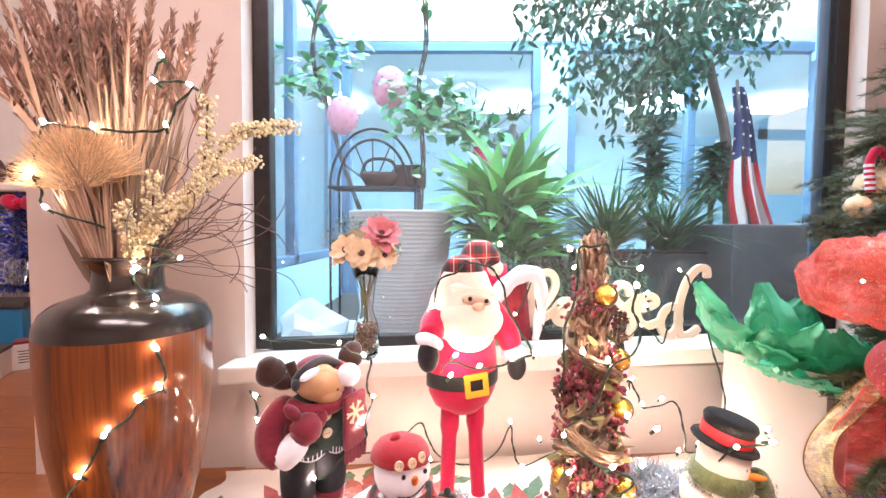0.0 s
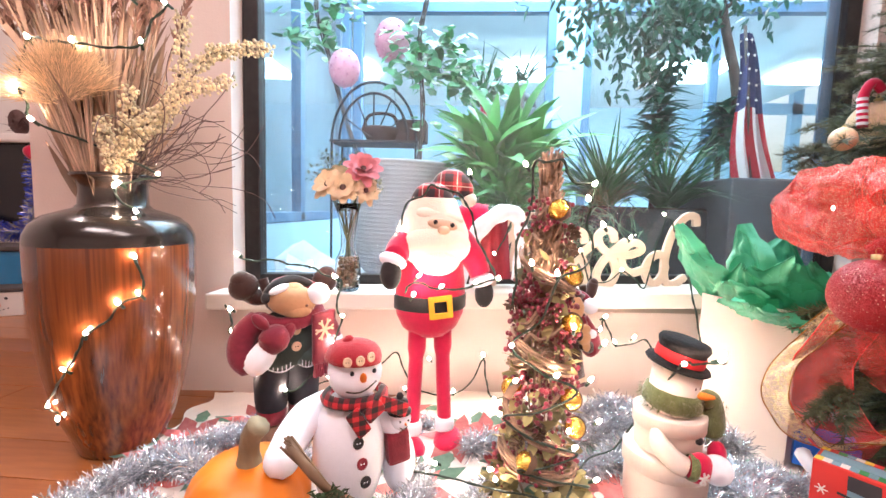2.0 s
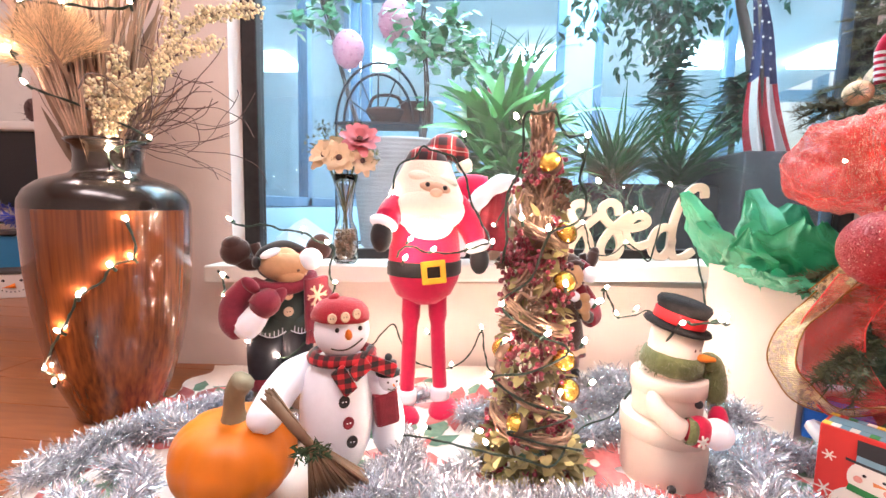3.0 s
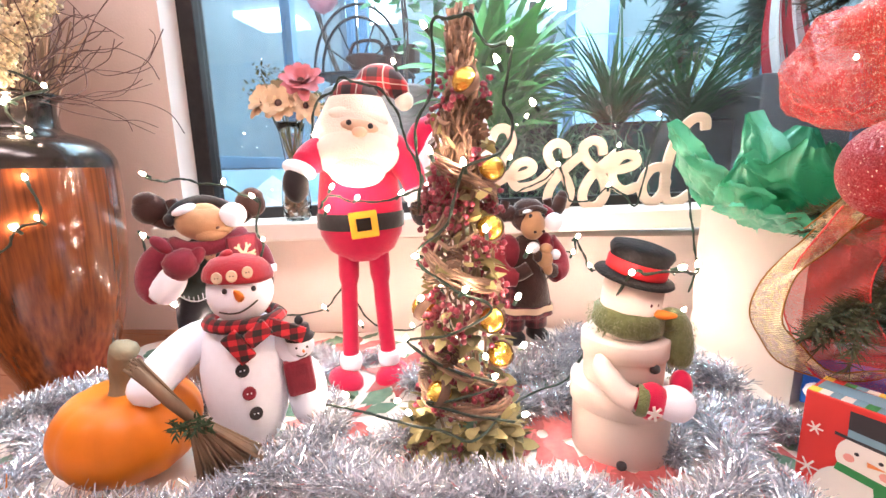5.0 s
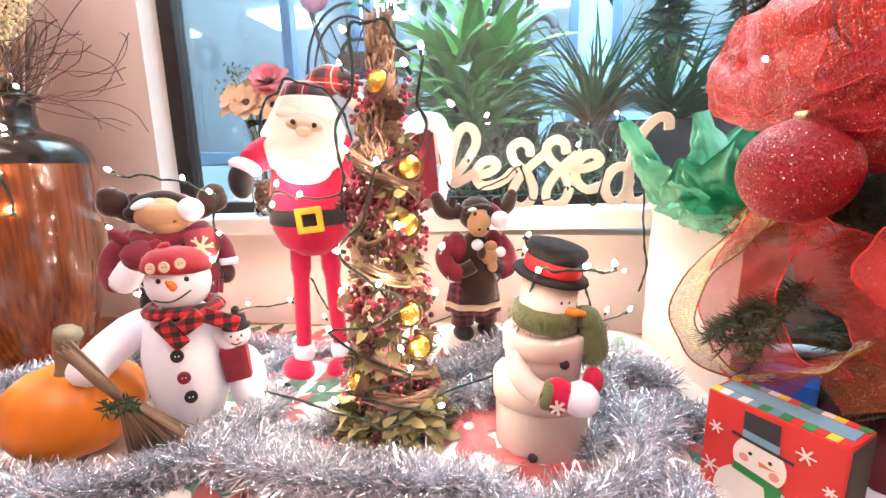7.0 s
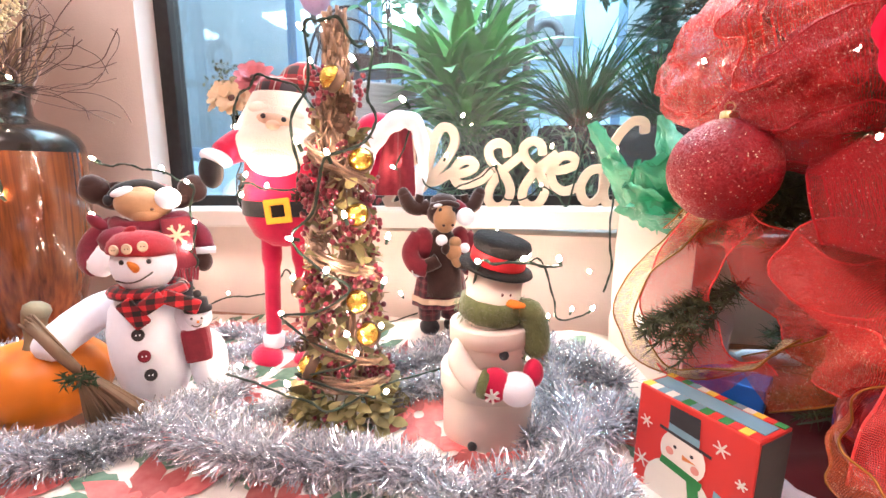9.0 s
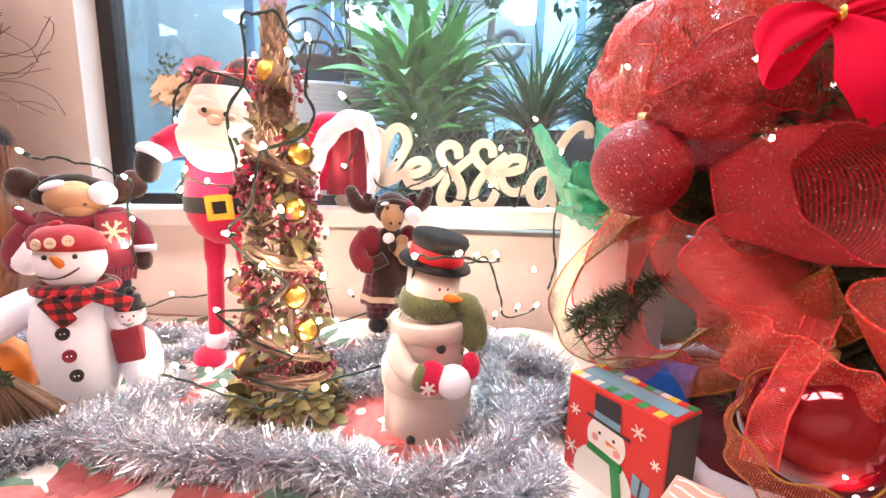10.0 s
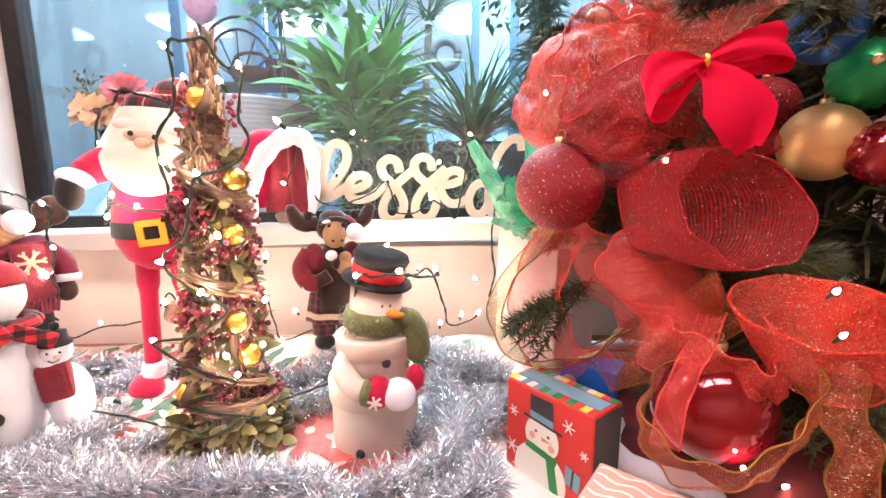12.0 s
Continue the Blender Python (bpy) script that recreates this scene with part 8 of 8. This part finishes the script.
mb = MB()
mb.lathe([(0, 0), (0.06, 0.0), (0.09, 0.05), (0.085, 0.06), (0, 0.05)], seg=20, wob=lambda a, z: 1 + 0.05 * math.sin(a * 12))
mb.tube(spline([(-0.085, 0, 0.055), (-0.05, 0, 0.12), (0.05, 0, 0.12), (0.085, 0, 0.055)], 5), 0.008, 0, 6)
solid("wicker_basket", mb, WICKER, "dark brown wicker basket on the plant stand", "basket", at=(-0.14, 2.11, 0.807))
mb = MB()
mb.box((0, 0, 0.05), (0.14, 0.10, 0.10), 0, bev=0.01)
solid("dark_planter", mb, WICKER, "small dark planter on the plant stand", "planter", at=(0.0, 2.14, 0.807))

PINK = mat("pink_balloon", (0.85, 0.38, 0.50), 0.3, vary=0.06, scale=10, bump=0)
DOT = mat("dark_pink_dot", (0.60, 0.18, 0.30), 0.4, bump=0)
for at, r in (((-0.285, 2.02, 1.105), 0.068), ((-0.085, 2.06, 1.235), 0.078)):
    ob = thing("dotted_balloon", at, "pink balloon with dark red dots in the courtyard", "balloon", "dotted balloons")
    mb = MB()
    mb.ell((0, 0, 0), (r, r * 0.8, r * 1.2), 0, n=(24, 16))
    mb.lathe([(0.008, -r * 1.25), (0.004, -r * 1.17)], (0, 0, 0), 0, 10)
    part("skin", mb, PINK, ob)
    mb = MB()
    for k in range(40):
        a, z = k * 2.4, -0.9 + 1.8 * k / 40
        s = math.sqrt(1 - z * z)
        mb.ell((r * s * math.cos(a), r * 0.8 * s * math.sin(a), r * 1.2 * z), (r * 0.07, r * 0.07, r * 0.07), 0, n=(8, 5))
    tagged(part("dots", mb, DOT, ob), kind="stuff")
    mb = MB()
    mb.tube(spline([(0, 0, -r * 1.2), (0.02, 0, -0.3), (0.0, 0.02, -0.45)], 5), 0.0012, 0, 4)
    part("string", mb, IRON, ob)
mb = MB()
mb.tube(spline([(0, 0, 0.12), (0, 0, 0.04), (0.02, 0, 0.0), (0.06, 0, -0.02)], 5), [0.03] * 8 + [0.032] * 5 + [0.026, 0.02, 0.01], 0, 12)
mb.lathe([(0.034, 0), (0.036, 0.015), (0.034, 0.03)], (0, 0, 0.10), 1, 16)
solid("christmas_stocking", mb, [FELT_RED, FUR_WHITE], "small red stocking hung in the courtyard", "stocking", at=(0.345, 2.70, 1.02))
mb = MB()
mb.tube([(0.09 * math.cos(a), 0, 0.09 * math.sin(a)) for a in [k * 0.2618 for k in range(25)]], 0.03, 0, 10)
solid("grey_wreath", mb, GREYP, "round grey wreath on the far glazing", "wreath", at=(0.62, 3.475, 1.28))

# striped flag with a starred canton, furled on its staff
FRED, FWHITE, FBLUE = mat("flag_red", (0.50, 0.03, 0.05), 0.8, vary=0.1), mat("flag_white", (0.75, 0.74, 0.74), 0.8, vary=0.05), mat("flag_blue", (0.045, 0.055, 0.16), 0.8, vary=0.1)
flag = thing("small_flag", (1.197, 1.63, 0.60), "furled flag with red and white stripes and starred blue corner", "flag")
mb = MB()
mb.tube([(0.02, 0, 0.0), (-0.06, -0.02, 0.52)], 0.005, 0, 8)
part("staff", mb, TRUNK, flag)
mb = MB()
rows, NS = [], 26
for j in range(21):
    t = j / 20
    row = []
    for i in range(NS + 1):
        s = i / NS
        w = 0.028 + 0.095 * t ** 0.8
        x = (s - 0.5) * w * 1.0 - 0.055 + 0.075 * t
        y = 0.022 * math.sin(s * 16 + t * 1.5) * (0.4 + t * 0.6)
        row.append((x + 0.010 * math.sin(t * 6 + s), y - 0.012, 0.50 - 0.46 * t * (1 - 0.10 * noise.noise(Vector((s * 3, t, 2.0))) + 0.12 * s)))
    rows.append(row)
for j in range(20):
    for i in range(NS):
        star = j < 10 and i < 26
        mb.add([rows[j][i], rows[j][i + 1], rows[j + 1][i + 1], rows[j + 1][i]], [[0, 1, 2, 3]], 2 if star else (i // 3) % 2, True)
part("cloth", mb, [FRED, FWHITE, FBLUE], flag)
mb = MB()
for j in range(1, 10, 2):
    for i in range(2, 26, 5):
        p = Vector(rows[j][i]) + Vector((0, -0.004, 0))
        mb.ell(p, (0.0042, 0.002, 0.0042), 0, n=(6, 4))
tagged(part("stars", mb, FWHITE, flag), kind="stuff")

# pale crumpled stones by the glass
for at, s in (((-0.26, 1.50, 0.205), 0.11), ((-0.13, 1.58, 0.205), 0.07), ((-0.2, 1.47, 0.205), 0.06)):
    mb = MB()
    bm = bmesh.new()
    bmesh.ops.create_icosphere(bm, subdivisions=2, radius=s)
    for q in bm.verts:
        q.co *= 1 + 0.5 * noise.noise(q.co * 14 + Vector(at))
        q.co.z = max(q.co.z * 1.2, -s * 0.4) + s * 0.4
    bm.verts.index_update()
    mb.add([q.co for q in bm.verts], [[q.index for q in f.verts] for f in bm.faces], 0, False)
    bm.free()
    solid("pale_stone", mb, BEDSTONE, "pale angular stone behind the glass", "stone", "pale stones", at=at)

# ---------------------------------------------------------------- things at the end of the passage
random.seed(61)
BLUETIN = mat("blue_tinsel", (0.02, 0.05, 0.45), 0.32, metal=0.6, vary=0.3, scale=40, island=True, bump=0)
SOOT = mat("black_glass_panel", (0.010, 0.010, 0.013), 0.18, vary=0.3, scale=12, bump=0.02)
fireplace = thing("fireplace", (-2.04, 2.33, 0.0), "white fireplace with a black opening at the end of the passage", "fireplace")
mb = MB()
mb.box((0, 0.06, 0.14), (0.86, 0.20, 0.28), 0, bev=0.006)
part("base", mb, PLASTER_W, fireplace, "pale plastered base")
mb = MB()
mb.box((0, 0.06, 0.535), (0.80, 0.20, 0.51), 0, bev=0.006)
part("opening", mb, SOOT, fireplace, "glossy black opening")
mb = MB()
mb.box((0, 0.04, 0.812), (0.94, 0.26, 0.045), 0, bev=0.012)
part("mantel", mb, PLASTER_W, fireplace, "white mantel shelf")
mb = MB()
for path, n in (([(0.09, -0.07, 0.74), (0.05, -0.075, 0.64), (0.06, -0.08, 0.52), (0.03, -0.085, 0.42), (0.06, -0.09, 0.33)], 2600), ([(-0.30, -0.08, 0.36), (-0.14, -0.09, 0.32), (0.06, -0.09, 0.33)], 1500)):
    line = spline(path, 8)
    for k in range(n):
        p = random.choice(line)
        w = Vector((rnd(-1, 1), rnd(-0.8, 0.2), rnd(-1, 1)))
        mb.leaf(p, w, (0, -1, 0.3), rnd(0.03, 0.065), 0.006, 0 if rnd(0, 1) < 0.7 else 1, 0.2, 1, lambda t: 1 - 0.5 * t)
solid("tinsel_garland", mb, [BLUETIN, SILVER], "blue and silver tinsel garland hung on the fireplace", "garland", "", "stuff", at=(-2.04, 2.33, 0.0))
mb = MB()
for sx in (-1, 1):
    mb.ell((sx * 0.05, 0, 0.0), (0.055, 0.025, 0.038), 0, rot3(0, sx * -18, 0))
mb.ell((0, -0.015, 0), (0.018, 0.02, 0.02), 0)
solid("red_bow", mb, FELT_RED, "puffy red bow at the top of the garland", "bow", at=(-1.935, 2.235, 0.735))
mb = MB()
for k in range(300):
    mb.leaf(Vector((rnd(-0.07, 0.07), rnd(-0.04, 0.0), rnd(-0.05, 0.05))), (rnd(-1, 1), rnd(-1, 0), rnd(-1, 1)), (0, 0, 1), 0.035, 0.004, 0, 0.2, 1, lambda t: 1 - 0.6 * t)
solid("white_tinsel_puff", mb, SILVER, "puff of white tinsel on the fireplace", "garland", "", "stuff", at=(-1.925, 2.225, 0.40))
for dx, dz in ((-0.14, 0.03), (-0.02, 0.02), (0.12, 0.025)):
    mb = MB()
    mb.ell((0, 0, 0.04 + dz), (0.05, 0.035, 0.04 + dz), 0, rot3(0, dx * 120, 0))
    for k in range(60):
        mb.leaf((rnd(-0.04, 0.04), rnd(-0.03, 0.03), rnd(0.02, 0.09)), (rnd(-1, 1), rnd(-1, 1), rnd(0, 1)), (0, 0, 1), 0.05, 0.012, 0, 0.3, 2)
    solid("dried_leaf_bunch", mb, TWIG, "bunch of dark dried leaves on the mantel", "decoration", "dried leaf bunches", at=(-2.02 + dx, 2.33, 0.834))
tub = thing("storage_tub", (-1.90, 2.08, 0.0), "blue plastic storage tub on the floor", "box")
mb = MB()
mb.box((0, 0, 0.125), (0.30, 0.18, 0.25), 0, rot3(0, 0, 12), 0.02)
part("body", mb, mat("blue_plastic", (0.02, 0.20, 0.42), 0.3, vary=0.12, scale=10), tub)
mb = MB()
mb.box((0, 0, 0.262), (0.32, 0.20, 0.024), 0, rot3(0, 0, 12), 0.008)
part("lid", mb, DARKSIDE, tub, "dark grey lid")
pot2 = thing("white_carton", (-1.665, 1.965, 0.0), "small white carton standing on the floor", "box")
mb = MB()
mb.box((0, 0, 0.055), (0.09, 0.09, 0.11), 0, rot3(0, 0, 40), 0.004)
part("carton", mb, PLASTER_W, pot2)
mb = MB()
mb.box((0, 0, 0.117), (0.078, 0.078, 0.012), 0, rot3(0, 0, 40), 0.002)
part("filling", mb, MAROON, pot2)
mb = MB()
for k in range(5):
    mb.box(rot3(0, 0, 40) @ Vector((0.0, -0.0456, 0.082 - 0.012 * k)), (0.045 - 0.006 * (k % 2), 0.001, 0.004), 0, rot3(0, 0, 40))
part("print", mb, DARKSIDE, pot2, "grey lines of print")
crate = thing("snowman_crate", (-1.695, 1.775, 0.0), "white wooden box painted with a snowman face", "box", rz=28)
mb = MB()
mb.box((0, 0.05, 0.052), (0.17, 0.11, 0.104), 0, bev=0.006)
part("carton", mb, PLASTER_W, crate)
mb = MB()
mb.box((0, 0.05, 0.113), (0.18, 0.12, 0.016), 0, bev=0.004)
part("lid", mb, DARKSIDE, crate, "dark grey lid")
mb = MB()
for x in (-0.03, 0.03):
    mb.ell((x, -0.006, 0.078), (0.006, 0.003, 0.006), 1)
mb.lathe([(0.011, 0), (0, 0.045)], (0.012, -0.008, 0.056), 0, 10, aim3((-0.9, -0.25, -0.15)))
for k in range(6):
    mb.ell((-0.035 + 0.014 * k, -0.006, 0.028 + 0.0012 * (k - 2.5) ** 2), (0.003, 0.002, 0.003), 1, n=(6, 4))
part("painted_face", mb, [ORANGE, BLACKINK], crate)

# ---------------------------------------------------------------- wooden floor boards
random.seed(71)
sub = MB()
sub.box((0, 0.15, -0.03), (5.6, 5.0, 0.04), 0)
floor = solid("floor", sub, WOOD, "glossy orange-brown wooden board floor", "floor", kind="structure")
boards = {}
for ln in (1.1, 1.5, 0.8):
    mb = MB()
    mb.box((ln / 2, 0, -0.005), (ln - 0.0016, 0.1184, 0.010), 0, bev=0.0012)
    boards[ln] = mb.mesh("board", WOOD)
y = -2.14
while y < 2.45:
    x = -2.7 + rnd(-0.7, 0.0)
    end = 2.6 if y < 1.45 else -0.92
    while x < end - 0.02:
        ln = random.choice(list(boards))
        x0, x1 = max(x, -2.7), min(x + ln, end)
        if x1 - x0 > 0.02:
            ob = part("board", boards[ln], None, floor)
            ob.location = (x0, y, 0.0005)
            ob.scale.x = (x1 - x0) / ln
        x += ln
    y += 0.12
